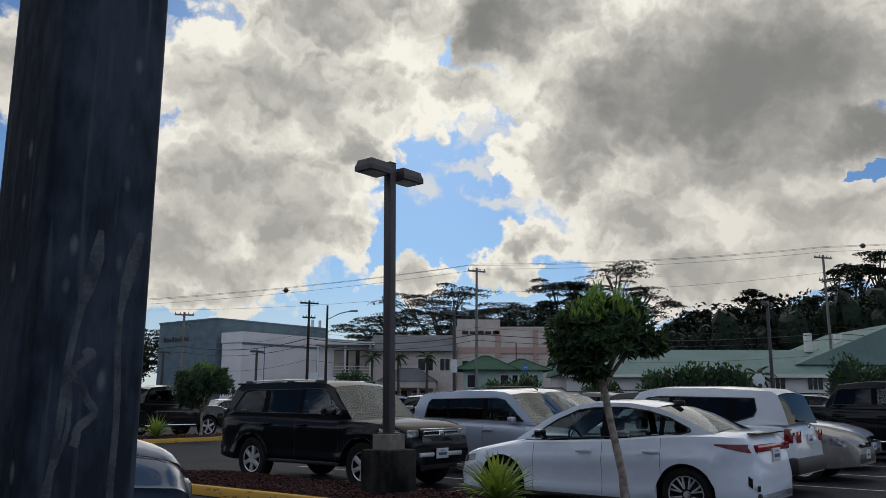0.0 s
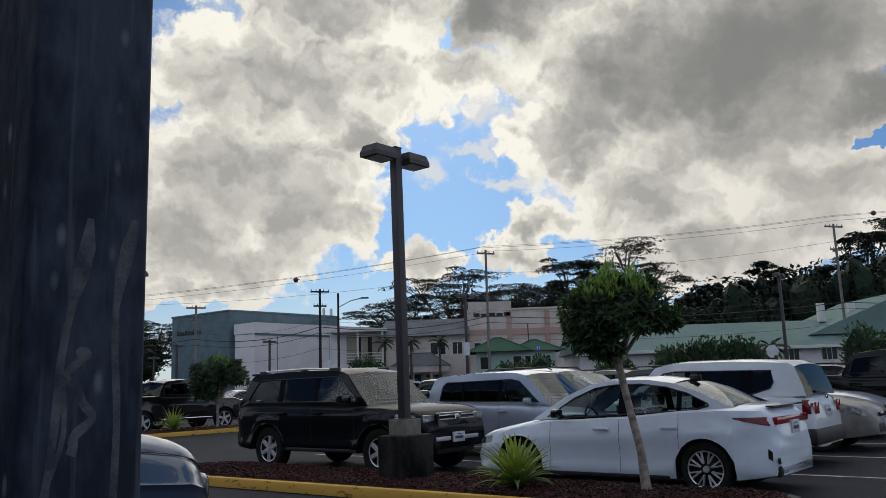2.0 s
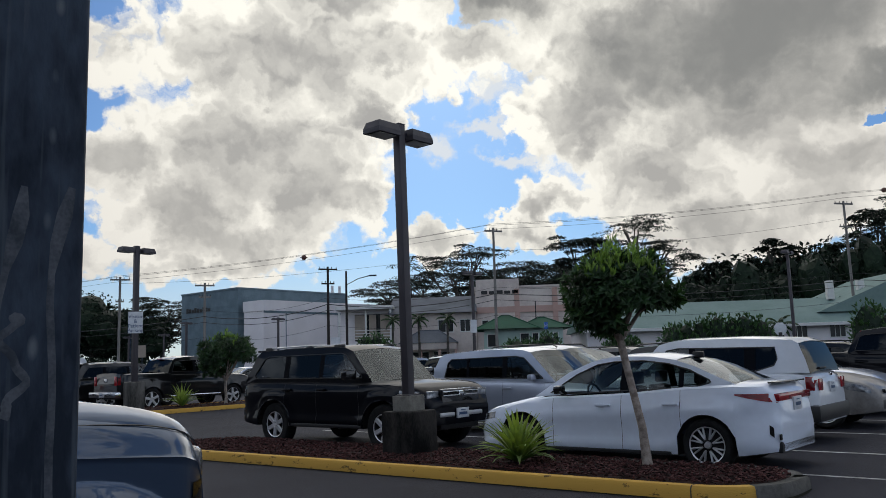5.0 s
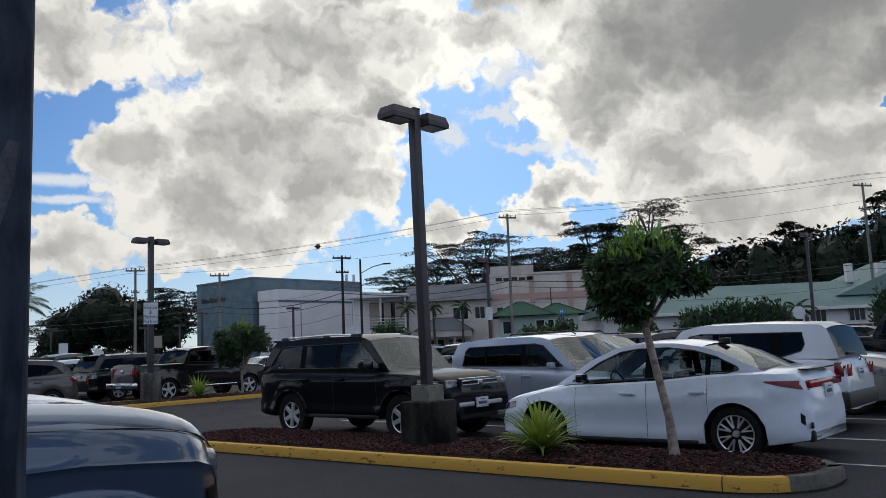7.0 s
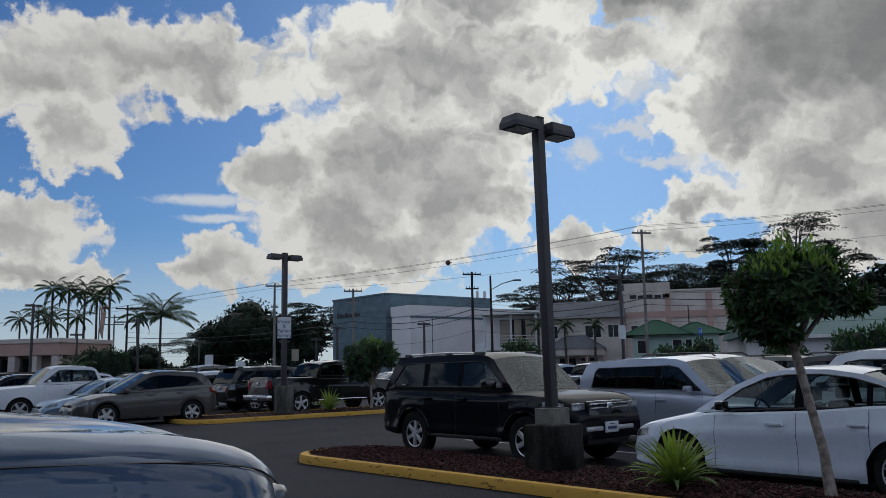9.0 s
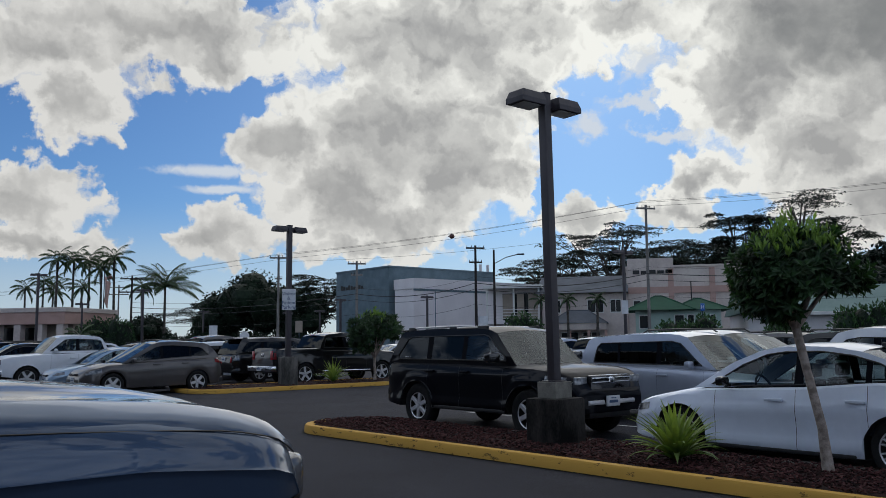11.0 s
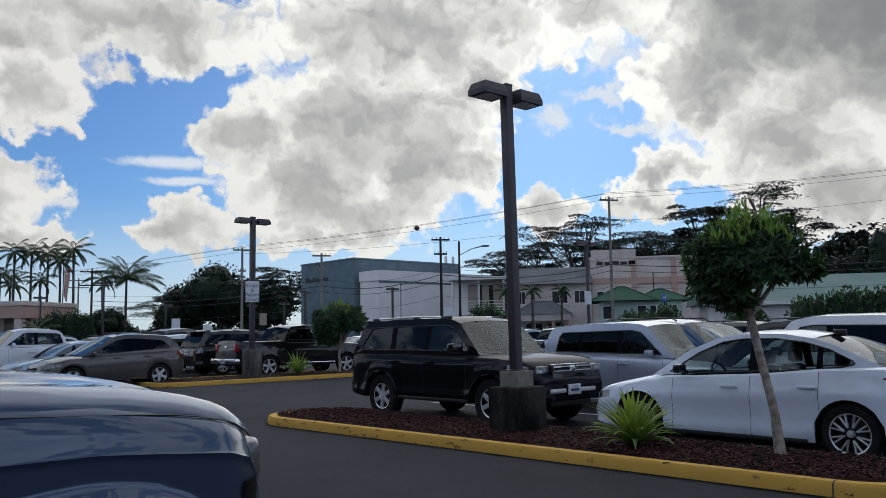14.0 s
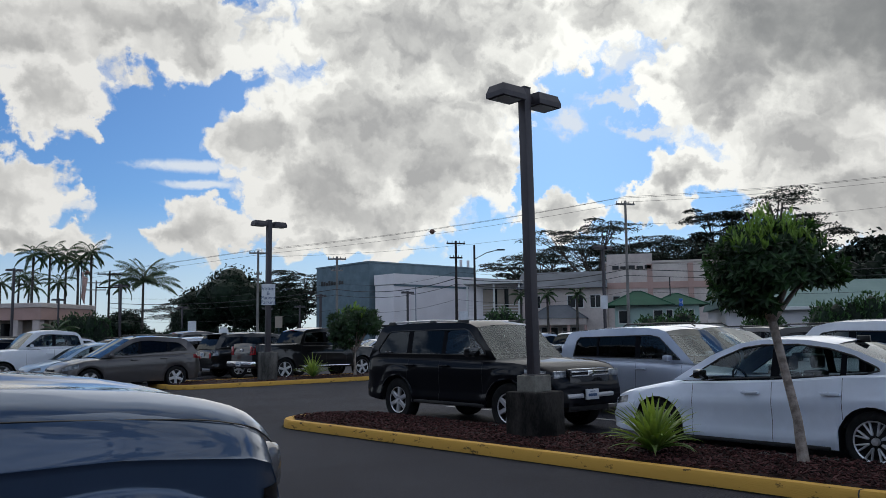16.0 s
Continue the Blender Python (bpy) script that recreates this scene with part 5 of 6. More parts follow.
def slate_truck(m):
    L_, W_ = 5.5, 1.96
    f, r = L_ / 2, -L_ / 2

    def wing(x, w, zb, zt):
        """Rounded shoulder, a crease along the side and a proud lip round each wheel arch."""
        zc = min(zt - 0.06, interp([(r, 1.10), (-2.4, 1.165), (2.0, 1.165), (2.2, 1.148), (2.43, 1.125), (2.54, 1.09), (f, 0.74)], x))
        zc = max(zc, zb + 0.02)
        h = max(0.03, zt - zc)
        pts = [(w - 0.06, zb)]
        for i in range(24):
            z = zb + 0.004 + (zc - 0.008 - zb - 0.004) * i / 23
            g = 0.0
            for xw in (-1.75, 1.98):
                dx = x - xw
                g = max(g, 1 - math.hypot(dx / (0.66 if dx > 0 else 0.85), (z - 0.40) / 0.68))
            g = min(1.0, g / 0.26)
            pts.append((w - 0.046 + 0.010 * i / 23 + 0.085 * math.sin(g * math.pi / 2), z))
        pts += [(w - 0.030, zc), (w - 0.038, zc + 0.06 * h), (w - 0.052, zc + 0.28 * h), (w - 0.080, zc + 0.58 * h), (w - 0.112, zc + 0.80 * h), (w - 0.122, zc + 0.83 * h), (w - 0.165, zt - 0.06 * h),
                (w * 0.62, zt - 0.004), (w * 0.3, zt), (0.0, zt)]
        return pts

    ob = car("pickup_truck", m, "slate-blue pickup truck with a rounded glossy hood and flared wings", "pickup", P_SLATE, L_, W_,
             [(r, 0.90), (r + 0.04, 1.30), (r + 0.10, 1.34), (-0.95, 1.34), (-0.85, 1.36), (0.4, 1.37), (0.8, 1.38), (1.43, 1.365), (1.8, 1.35), (2.1, 1.33), (2.33, 1.298), (2.48, 1.255), (2.6, 1.185), (2.69, 1.06), (f, 0.88)],
             [(-1.10, 1.35), (-1.0, 1.55), (-0.85, 1.84), (-0.7, 1.90), (-0.3, 1.94), (0.0, 1.93), (0.2, 1.88), (0.8, 1.355)],
             [(-0.95, 1.42), (-0.82, 1.76), (-0.7, 1.80), (-0.1, 1.83), (0.1, 1.78), (0.55, 1.42)],
             [], (-1.75, 1.98), 0.40, clear=0.42, tumble=0.80, rear_glass=GLASS, bed=(r + 0.12, -1.2), style="five", seams=(-0.95, 0.62), handles=((-0.65, 1.12),), mirror=(0.45, 1.45), crown=0.05, nose=0.36, shoulder=0.10, bulge=0.085, n_station=150, shape=wing,
             lamps=[("headlight", f - 0.17, 0.62, 1.05, 0.16, 0.20, 0.18, SMOKED, -25), ("tail_light", r + 0.05, 0.86, 1.10, 0.14, 0.18, 0.34, RED, 8), ("patch", "corner_lamp", f - 0.26, f - 0.16, 0.86, 1.02, BLACKG, 0)],
             extras=[("grille", f - 0.08, f + 0.02, -0.5, 0.5, 0.76, 1.0, 0.04, BLACKG), ("front_bumper", f - 0.30, f + 0.10, -0.80, 0.80, 0.46, 0.70, 0.08, CHROME), ("rear_bumper", r - 0.12, r + 0.08, -0.92, 0.92, 0.52, 0.72, 0.04, CHROME)])
    # hood panel: rolled edge over the wing, a rounded ridge along each side and a raised centre
    tops = [(0.8, 1.38), (1.1, 1.375), (1.43, 1.365), (1.8, 1.35), (2.1, 1.33), (2.25, 1.312), (2.33, 1.298), (2.42, 1.275), (2.48, 1.255), (2.54, 1.222), (2.59, 1.19)]

    def narrow(x):
        e = max(0.0, x - 2.0) / 0.75
        return 1 - 0.05 * e ** 1.5 - 0.36 * max(0.0, (e - 0.5) / 0.5) ** 2

    b2 = bmesh.new()
    rows = []
    prof = [(0.884, -0.066), (0.872, -0.040), (0.845, -0.016), (0.815, 0.000), (0.795, 0.013), (0.775, 0.017), (0.750, 0.012), (0.70, 0.011), (0.60, 0.020), (0.47, 0.026), (0.44, 0.034), (0.40, 0.046), (0.36, 0.050), (0.0, 0.056)]
    for x, z in tops:
        fade = max(0.12, min(1.0, (2.72 - x) / 0.7))
        row = [(y * narrow(x), z + (q * fade if q > 0 else q * (0.55 + 0.45 * fade)) + 0.004) for y, q in prof]
        full = [(-y, zz) for y, zz in row] + [(y, zz) for y, zz in row[-2::-1]]
        rows.append([b2.verts.new((x, y, zz)) for y, zz in full])
    for a, b in zip(rows, rows[1:]):
        for k in range(len(a) - 1):
            b2.faces.new((a[k], a[k + 1], b[k + 1], b[k]))
    part("hood", b2, P_SLATE, ob, smooth_angle=50)
    # the hood's shut line on both wings
    for sgn in (-1, 1):
        b2 = bmesh.new()
        tube(b2, [(x, sgn * 0.890 * narrow(x), z - 0.066 * (0.55 + 0.45 * max(0.12, min(1.0, (2.72 - x) / 0.7))) + 0.001) for x, z in tops], 0.0028, 5)
        part("hood_gap", b2, BLACK, ob)
    return ob


slate_truck(stall(-3.50, -0.32, "v+"))
crossover(stall(-10.7, 19.2, "u+"), P_WHITE2, "white crossover parked among the other cars")
sedan_white(stall(-11.8, 20.2, "u+"), P_WHITE2, "white sedan parked among the other cars")
big_suv(stall(-8.9, 22.2, "u+"), P_DKGREY, "dark SUV parked among the other cars")
big_suv(stall(-12.5, 25.2, "u+"), P_DIRTY, "tan SUV parked in the far row")
sedan_white(stall(-4.4, 25.0, "u-"), P_BLACK, "black sedan parked in the far row")
rng = random.Random(11)
FILL = [(big_suv, P_WHITE2, "white SUV parked in a far row"), (crossover, P_DKGREY, "dark crossover parked in a far row"), (boxy_wagon, P_WHITE2, "white wagon parked in a far row"), (sedan_white, P_SILVER, "silver sedan parked in a far row"),
        (big_suv, P_BLACK, "black SUV parked in a far row"), (crossover, P_SILVER, "silver crossover parked in a far row"), (sedan_white, P_RED, "dark red sedan parked in a far row"), (pickup, P_GREY, "grey pickup parked in a far row")]
built = {}


def fill(s, q, heading, k):
    k %= len(FILL)
    mm = stall(s + rng.uniform(-0.2, 0.2), q, heading)
    if k in built:
        return copy_thing(built[k], mm)
    fn, mat, lab = FILL[k]
    built[k] = fn(mm, mat, lab)


for i in range(5):
    fill(-14.0 + 0.2 * i, 27.5 + 2.8 * i, "u+", i * 3 + 2)
    fill(-8.0, 27.8 + 2.8 * i, "u-", i * 5 + 1)
for i in range(4):
    fill(-3.6, 27.8 + 2.9 * i, "u-", i * 3)
for i in range(7):
    fill(-34.2 - 2.8 * i, 8.0, "v-", i * 3 + 1)
    fill(-32.4 - 2.8 * i, 16.2, "v+", i * 5 + 2)
for i in range(9):
    fill(-28.0 - 2.9 * i, 27.5, "v-", i * 3 + 2)
    fill(-26.5 - 2.9 * i, 33.5, "v+", i * 5)


# ---- foliage ----
def leaf_mesh(name, items, mat, fold=0.25):
    """items: (place, direction, normal, length, width); every leaf is a folded six-point blade."""
    verts, faces = [], []
    for p, d, nrm, l, w in items:
        side = d.cross(nrm)
        if side.length < 1e-4:
            continue
        side.normalize()
        up = side.cross(d).normalized()
        k = len(verts)
        verts += [p, p + d * (l * 0.45) + side * (w / 2) + up * (w * fold), p + d * (l * 0.5), p + d * (l * 0.45) - side * (w / 2) + up * (w * fold), p + d * l - up * (l * 0.12)]
        faces += [(k, k + 1, k + 2), (k, k + 2, k + 3), (k + 1, k + 4, k + 2), (k + 2, k + 4, k + 3)]
    me = bpy.data.meshes.new(name)
    me.from_pydata(verts, [], faces)
    me.materials.append(mat)
    return me


def rnd_unit(r):
    while True:
        v = Vector((r.uniform(-1, 1), r.uniform(-1, 1), r.uniform(-1, 1)))
        if 0.05 < v.length < 1:
            return v.normalized()


def round_tree(at, base_r, fork_h, lean, radii, centre_h, clusters, leaf_l, label, seed, shoots=0, name="tree"):
    r = random.Random(seed)
    root = thing(name, at, label, "tree", "island trees")
    bm = bmesh.new()
    fork = Vector((lean, 0, fork_h))
    tube(bm, [(0, 0, -0.05), (0.01 + lean * 0.2, 0.01, fork_h * 0.3), (lean * 0.6, -0.015, fork_h * 0.65), tuple(fork)], [base_r * 1.35, base_r, base_r * 0.92, base_r * 0.95], 10)
    part("trunk", bm, TRUNK, root, smooth_angle=60)
    c = Vector((lean, 0, centre_h))
    for k in range(7):
        a = k * math.tau / 7 + r.uniform(-0.3, 0.3)
        tip = c + Vector((math.cos(a) * radii[0] * 0.75, math.sin(a) * radii[1] * 0.75, r.uniform(-0.1, 0.5) * radii[2]))
        bm = bmesh.new()
        mid = fork.lerp(tip, 0.5) + Vector((0, 0, 0.08))
        tube(bm, [tuple(fork - Vector((0, 0, 0.03))), tuple(mid), tuple(tip)], [base_r * 0.72, base_r * 0.45, base_r * 0.14], 6)
        part("limb", bm, TRUNK, root, smooth_angle=60)
    items = []
    for k in range(clusters):
        u = rnd_unit(r)
        if shoots and u.z < -0.30 and u.x > 0.0:
            continue
        f = r.uniform(0.30, 1.0) ** 0.5
        bump = 1 + 0.26 * noise.noise(u * 1.7 + Vector((seed, 2.0, 7.0)))
        ctr = c + Vector((u.x * radii[0], u.y * radii[1], u.z * radii[2] * (1.0 if u.z > 0 else 0.95))) * (f * bump)
        axis = (u + Vector((0, 0, 0.45)) + rnd_unit(r) * 0.35).normalized()
        ref = axis.orthogonal().normalized()
        oth = axis.cross(ref)
        # a whorl of broad leaves round each twig's end
        for j in range(11):
            a = j * 2.39996 + r.uniform(-0.3, 0.3)
            opening = radians(34 + 5.2 * j + r.uniform(-8, 8))
            d = axis * math.cos(opening) + (ref * math.cos(a) + oth * math.sin(a)) * math.sin(opening)
            items.append((ctr - axis * 0.006 * j, d, axis, leaf_l * r.uniform(0.75, 1.2), leaf_l * 0.42))
    part("crown", leaf_mesh("crown", items, LEAF_I), None, root)
    if shoots:
        items = []
        for k in range(shoots):
            a, q = r.uniform(0, math.tau), r.uniform(0, 0.92)
            b = c + Vector((math.cos(a) * radii[0] * q, math.sin(a) * radii[1] * q, radii[2] * math.sqrt(1 - q * q) * 0.82))
            h = r.uniform(0.04, 0.30) * (1.1 - q * 0.75)
            for j in range(9):
                f = j / 8
                d = Vector((r.uniform(-0.6, 0.6), r.uniform(-0.6, 0.6), 1.0)).normalized()
                items.append((b + Vector((0, 0, h * f)), d, rnd_unit(r), leaf_l * 0.8, leaf_l * 0.24))
        part("young_foliage", leaf_mesh("young_foliage", items, LEAF_Y), None, root, "pale yellow-green young leaves")
    return root


round_tree(Matrix.Translation((2.06, 10.18, 0.15)) @ pose(0, 0, 0, 0, 0, 0), 0.048, 1.50, -0.24, (0.67, 0.68, 0.51), 2.00, 600, 0.125, "small round-crowned tree with pale trunk and young shoots", 4, 90)
round_tree(Matrix.Translation((-9.39, 30.23, 0.15)), 0.05, 0.85, 0.0, (1.12, 1.1, 0.80), 1.72, 520, 0.17, "small dense round tree on the planting strip", 8, 26)


def strap_plant(at, leaves, length, label, seed):
    r = random.Random(seed)
    root = thing("strap_plant", at, label, "plant", "island plants")
    for k in range(leaves):
        a = k * 2.39996 + r.uniform(-0.2, 0.2)
        q = (k + 0.5) / leaves
        el = radians(86 - 58 * q + r.uniform(-8, 8))
        l = length * r.uniform(0.75, 1.1)
        w = 0.088 * r.uniform(0.8, 1.15)
        bm = bmesh.new()
        rows = []
        p = Vector((math.cos(a) * 0.03, math.sin(a) * 0.03, 0.02))
        e = el
        for j in range(7):
            f = j / 6
            d = Vector((math.cos(a) * math.cos(e), math.sin(a) * math.cos(e), math.sin(e)))
            side = Vector((-math.sin(a), math.cos(a), 0))
            ww = w * (0.55 + 1.1 * f - 1.65 * f * f + 0.02)
            up = side.cross(d)
            rows.append([bm.verts.new(p - side * ww / 2 - up * ww * 0.22), bm.verts.new(p), bm.verts.new(p + side * ww / 2 - up * ww * 0.22)])
            p = p + d * (l / 6)
            e -= radians(4 + 9 * q) * (0.5 + f)
        for x, y in zip(rows, rows[1:]):
            for i in range(2):
                bm.faces.new((x[i], x[i + 1], y[i + 1], y[i]))
        part("leaf", bm, LEAF_B if q < 0.85 else LEAF_Y, root, smooth_angle=80)
    return root


strap_plant(Matrix.Translation((0.56, 10.72, 0.15)), 96, 0.66, "yellow-green strap-leaved plant in the mulch", 3)
strap_plant(Matrix.Translation((-10.48, 28.78, 0.15)), 46, 0.85, "green strap-leaved plant on the planting strip", 5)


def umbrella_tree(x, y, h, spread, label, seed, layers=9):
    """A tall spreading tree: bare forking limbs under flat tiers of fine leaves."""
    r = random.Random(seed)
    root = thing("spreading_tree", Matrix.Translation((x, y, 0)), label, "tree", "spreading trees")
    bm = bmesh.new()
    tube(bm, [(0, 0, -0.2), (0.2, 0, h * 0.25), (0, 0.1, h * 0.45)], [0.5, 0.4, 0.33], 8)
    part("trunk", bm, BARK, root, smooth_angle=60)
    items = []
    for k in range(layers):
        a = k * 2.4 + r.uniform(-0.3, 0.3)
        q = math.sqrt((k + 0.4) / layers)
        c = Vector((math.cos(a) * spread * q, math.sin(a) * spread * q * 0.8, h * (0.95 - 0.34 * q * q + r.uniform(-0.05, 0.05))))
        bm = bmesh.new()
        s0 = Vector((0, 0.1, h * 0.42))
        mid = s0.lerp(c, 0.55) + Vector((0, 0, -h * 0.04))
        tube(bm, [tuple(s0), tuple(mid), tuple(c - Vector((0, 0, 0.3)))], [0.26, 0.16, 0.06], 6)
        for j in range(4):
            e = c + Vector((r.uniform(-1, 1), r.uniform(-1, 1), 0)) * spread * 0.24
            tube(bm, [tuple(mid.lerp(c, 0.3)), tuple(e - Vector((0, 0, 0.25)))], [0.09, 0.03], 5)
        part("limb", bm, BARK, root)
        rad = spread * r.uniform(0.30, 0.44)
        # flat plates of fine leaves, a little domed, one over the other
        for t in range(5):
            cc = c + Vector((r.uniform(-0.9, 0.9) * rad, r.uniform(-0.9, 0.9) * rad, r.uniform(-1.3, 0.35)))
            pr = rad * r.uniform(0.45, 0.85)
            for j in range(170):
                aa, qq = r.uniform(0, math.tau), math.sqrt(r.random())
                edge = 1 + 0.35 * noise.noise(Vector((math.cos(aa) * 2, math.sin(aa) * 2, seed + t + k)))
                p = cc + Vector((math.cos(aa) * pr * qq * edge, math.sin(aa) * pr * qq * edge, r.gauss(0, 0.06) + 0.35 * (1 - qq * qq)))
                d = Vector((r.uniform(-1, 1), r.uniform(-1, 1), r.uniform(-0.2, 0.2))).normalized()
                items.append((p, d, (Vector((0, 0, 1)) + rnd_unit(r) * 0.5).normalized(), r.uniform(0.22, 0.5), r.uniform(0.14, 0.28)))
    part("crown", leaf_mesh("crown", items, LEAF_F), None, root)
    return root


def dense_tree(x, y, h, rx, label, seed, mat=None, n=2600, low=0.12, leaf=0.5, name="tree"):
    r = random.Random(seed)
    root = thing(name, Matrix.Translation((x, y, 0)), label, "tree", "background trees")
    bm = bmesh.new()
    tube(bm, [(0, 0, -0.2), (0, 0, h * 0.5)], [0.4, 0.2], 7)
    part("trunk", bm, BARK, root)
    items = []
    lumps = [(rnd_unit(r), r.uniform(0.35, 0.55)) for _ in range(16)]
    c = Vector((0, 0, h * (0.5 + low / 2)))
    rz = h * (0.5 - low / 2)
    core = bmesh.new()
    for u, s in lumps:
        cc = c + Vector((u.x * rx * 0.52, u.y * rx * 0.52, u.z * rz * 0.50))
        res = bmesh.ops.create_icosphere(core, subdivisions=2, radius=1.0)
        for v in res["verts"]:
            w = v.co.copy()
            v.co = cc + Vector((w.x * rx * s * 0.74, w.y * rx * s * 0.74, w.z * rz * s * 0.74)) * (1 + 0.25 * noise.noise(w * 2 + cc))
        for j in range(n // 16):
            w = rnd_unit(r)
            f = r.uniform(0.82, 1.08)
            p = cc + Vector((w.x * rx * s * f, w.y * rx * s * f, w.z * rz * s * f))
            items.append((p, rnd_unit(r), (w + rnd_unit(r) * 0.6).normalized(), leaf * r.uniform(0.6, 1.3), leaf * r.uniform(0.4, 0.7)))
    # solid dark blobs put the crown's inner shade behind its gaps
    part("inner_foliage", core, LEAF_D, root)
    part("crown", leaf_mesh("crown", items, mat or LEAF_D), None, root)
    return root


# spreading trees behind the buildings
for k, (x, y, h, sp) in enumerate([(-9.5, 118, 14.6, 8.5), (-2.0, 112, 17.6, 9.5), (7.0, 116, 15.6, 9.0), (14.0, 108, 17.6, 6.0), (19.6, 110, 20.0, 8.8), (-13.5, 125, 11.8, 7), (2.5, 124, 15.4, 8), (11.5, 122, 15.0, 7)]):
    umbrella_tree(x, y, h, sp, "tall spreading tree with flat tiers of fine dark leaves", 20 + k, 11)
for k, (x, y, h, sp) in enumerate([(-61.0, 135, 10.4, 9.5), (-55.5, 128, 12.2, 7), (-47.0, 118, 12.4, 7), (-75.0, 140, 10.0, 9)]):
    umbrella_tree(x, y, h, sp, "distant spreading tree with open dark foliage", 60 + k, 9)
# dark round trees
for k, (x, y, h, rx) in enumerate([(-59.5, 112, 10.0, 5.0), (-53.5, 110, 12.4, 6.2), (-47.5, 112, 10.4, 5.0), (-63.5, 116, 7.5, 4.0), (-78, 120, 7.0, 4.5)]):
    dense_tree(x, y, h, rx, "dense dark green round tree", 80 + k, n=3200)
# unseen trees added along the side of the car park, for dark reflections
for k in range(9):
    dense_tree(-82 + 3 * math.sin(k * 2.1), -55 + 11.0 * k, 9.0 + (k % 3), 6.2, "dense dark green tree at the car park edge", 180 + k, n=480, leaf=0.9, low=0.0)
# dark wooded hillside behind the long building
bm = bmesh.new()
nx, ny = 70, 14
grid = []
for i in range(nx + 1):
    row = []
    for j in range(ny + 1):
        x, y = 8 + 90 * i / nx, 97 + 40 * j / ny
        rise = min(1.0, (x - 8) / 14) * min(1.0, j / 3)
        row.append(bm.verts.new((x, y, rise * (8.0 + 0.15 * (x - 20) + 1.6 * noise.noise(Vector((x * 0.45, y * 0.45, 3))) + 0.8 * noise.noise(Vector((x * 1.3, y * 1.3, 8)))))))
    grid.append(row)
for a, b in zip(grid, grid[1:]):
    for k in range(ny):
        bm.faces.new((a[k], a[k + 1], b[k + 1], b[k]))
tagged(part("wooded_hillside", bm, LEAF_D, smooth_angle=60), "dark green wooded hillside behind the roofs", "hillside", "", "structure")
# wooded slope
for k in range(34):
    x = 17 + (k % 17) * 2.3 + rng.uniform(-0.8, 0.8)
    y = 90 + 7 * (k // 17) + rng.uniform(-2, 3)
    dense_tree(x, y, 10.0 + 0.20 * (x - 20) + rng.uniform(-0.7, 0.9) + 0.5 * (k // 17), rng.uniform(3.6, 4.8), "dark tree of the wooded slope", 100 + k, n=1100, leaf=0.7, low=-0.1)
for k, (x, y, h, sp) in enumerate([(27.0, 94, 13.3, 2.4), (33.6, 93, 14.8, 3.0), (46.5, 98, 18.6, 4.6), (50.5, 100, 19.6, 5)]):
    umbrella_tree(x, y, h, sp, "open-crowned tree rising over the slope", 140 + k, 8)


def hedge(x, y, w, h, label, seed, turn=0.0, mat=None, depth=1.4):
    r = random.Random(seed)
    root = thing("hedge", pose(x, y, 0, 0, 0, turn), label, "hedge", "hedges")
    bm = bmesh.new()
    n = max(3, int(w / 0.9))
    items = []
    for k in range(n):
        cx = -w / 2 + (k + 0.5) * w / n
        hh = h * r.uniform(0.86, 1.06)
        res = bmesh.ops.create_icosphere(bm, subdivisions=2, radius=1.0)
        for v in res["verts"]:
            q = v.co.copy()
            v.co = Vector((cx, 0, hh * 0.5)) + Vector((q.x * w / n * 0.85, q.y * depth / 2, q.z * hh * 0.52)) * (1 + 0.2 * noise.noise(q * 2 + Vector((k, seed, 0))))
        for j in range(420):
            q = rnd_unit(r)
            f = r.uniform(0.9, 1.12)
            p = Vector((cx, 0, hh * 0.5)) + Vector((q.x * w / n * 0.9 * f, q.y * depth / 2 * f, q.z * hh * 0.53 * f))
            items.append((p, (q + Vector((0, 0, 0.5)) + rnd_unit(r) * 0.7).normalized(), rnd_unit(r), r.uniform(0.18, 0.36), r.uniform(0.10, 0.18)))
    # core blobs in dark leaf colour stand in for shade between the leaves
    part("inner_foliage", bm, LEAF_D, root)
    part("foliage", leaf_mesh("foliage", items, mat or HEDGE), None, root)
    return root


hedge(15.2, 54, 6.5, 3.5, "tall clipped green hedge of broad leaves", 1)
hedge(22.3, 44, 5.0, 3.4, "bright green clipped hedge", 2)
hedge(-49.5, 70, 5.2, 3.9, "dark green clipped hedge by the car park", 3, mat=LEAF)
hedge(3.6, 58, 3.4, 2.9, "round green bush before the pavilion", 4)
hedge(-9.0, 70, 2.8, 3.6, "green bush beside the street", 5)
hedge(-38, 74, 16, 2.4, "low dark green hedge along the street", 6, mat=LEAF_D)
hedge(9.8, 58, 2.2, 2.6, "green bush beside the pavilion", 7)


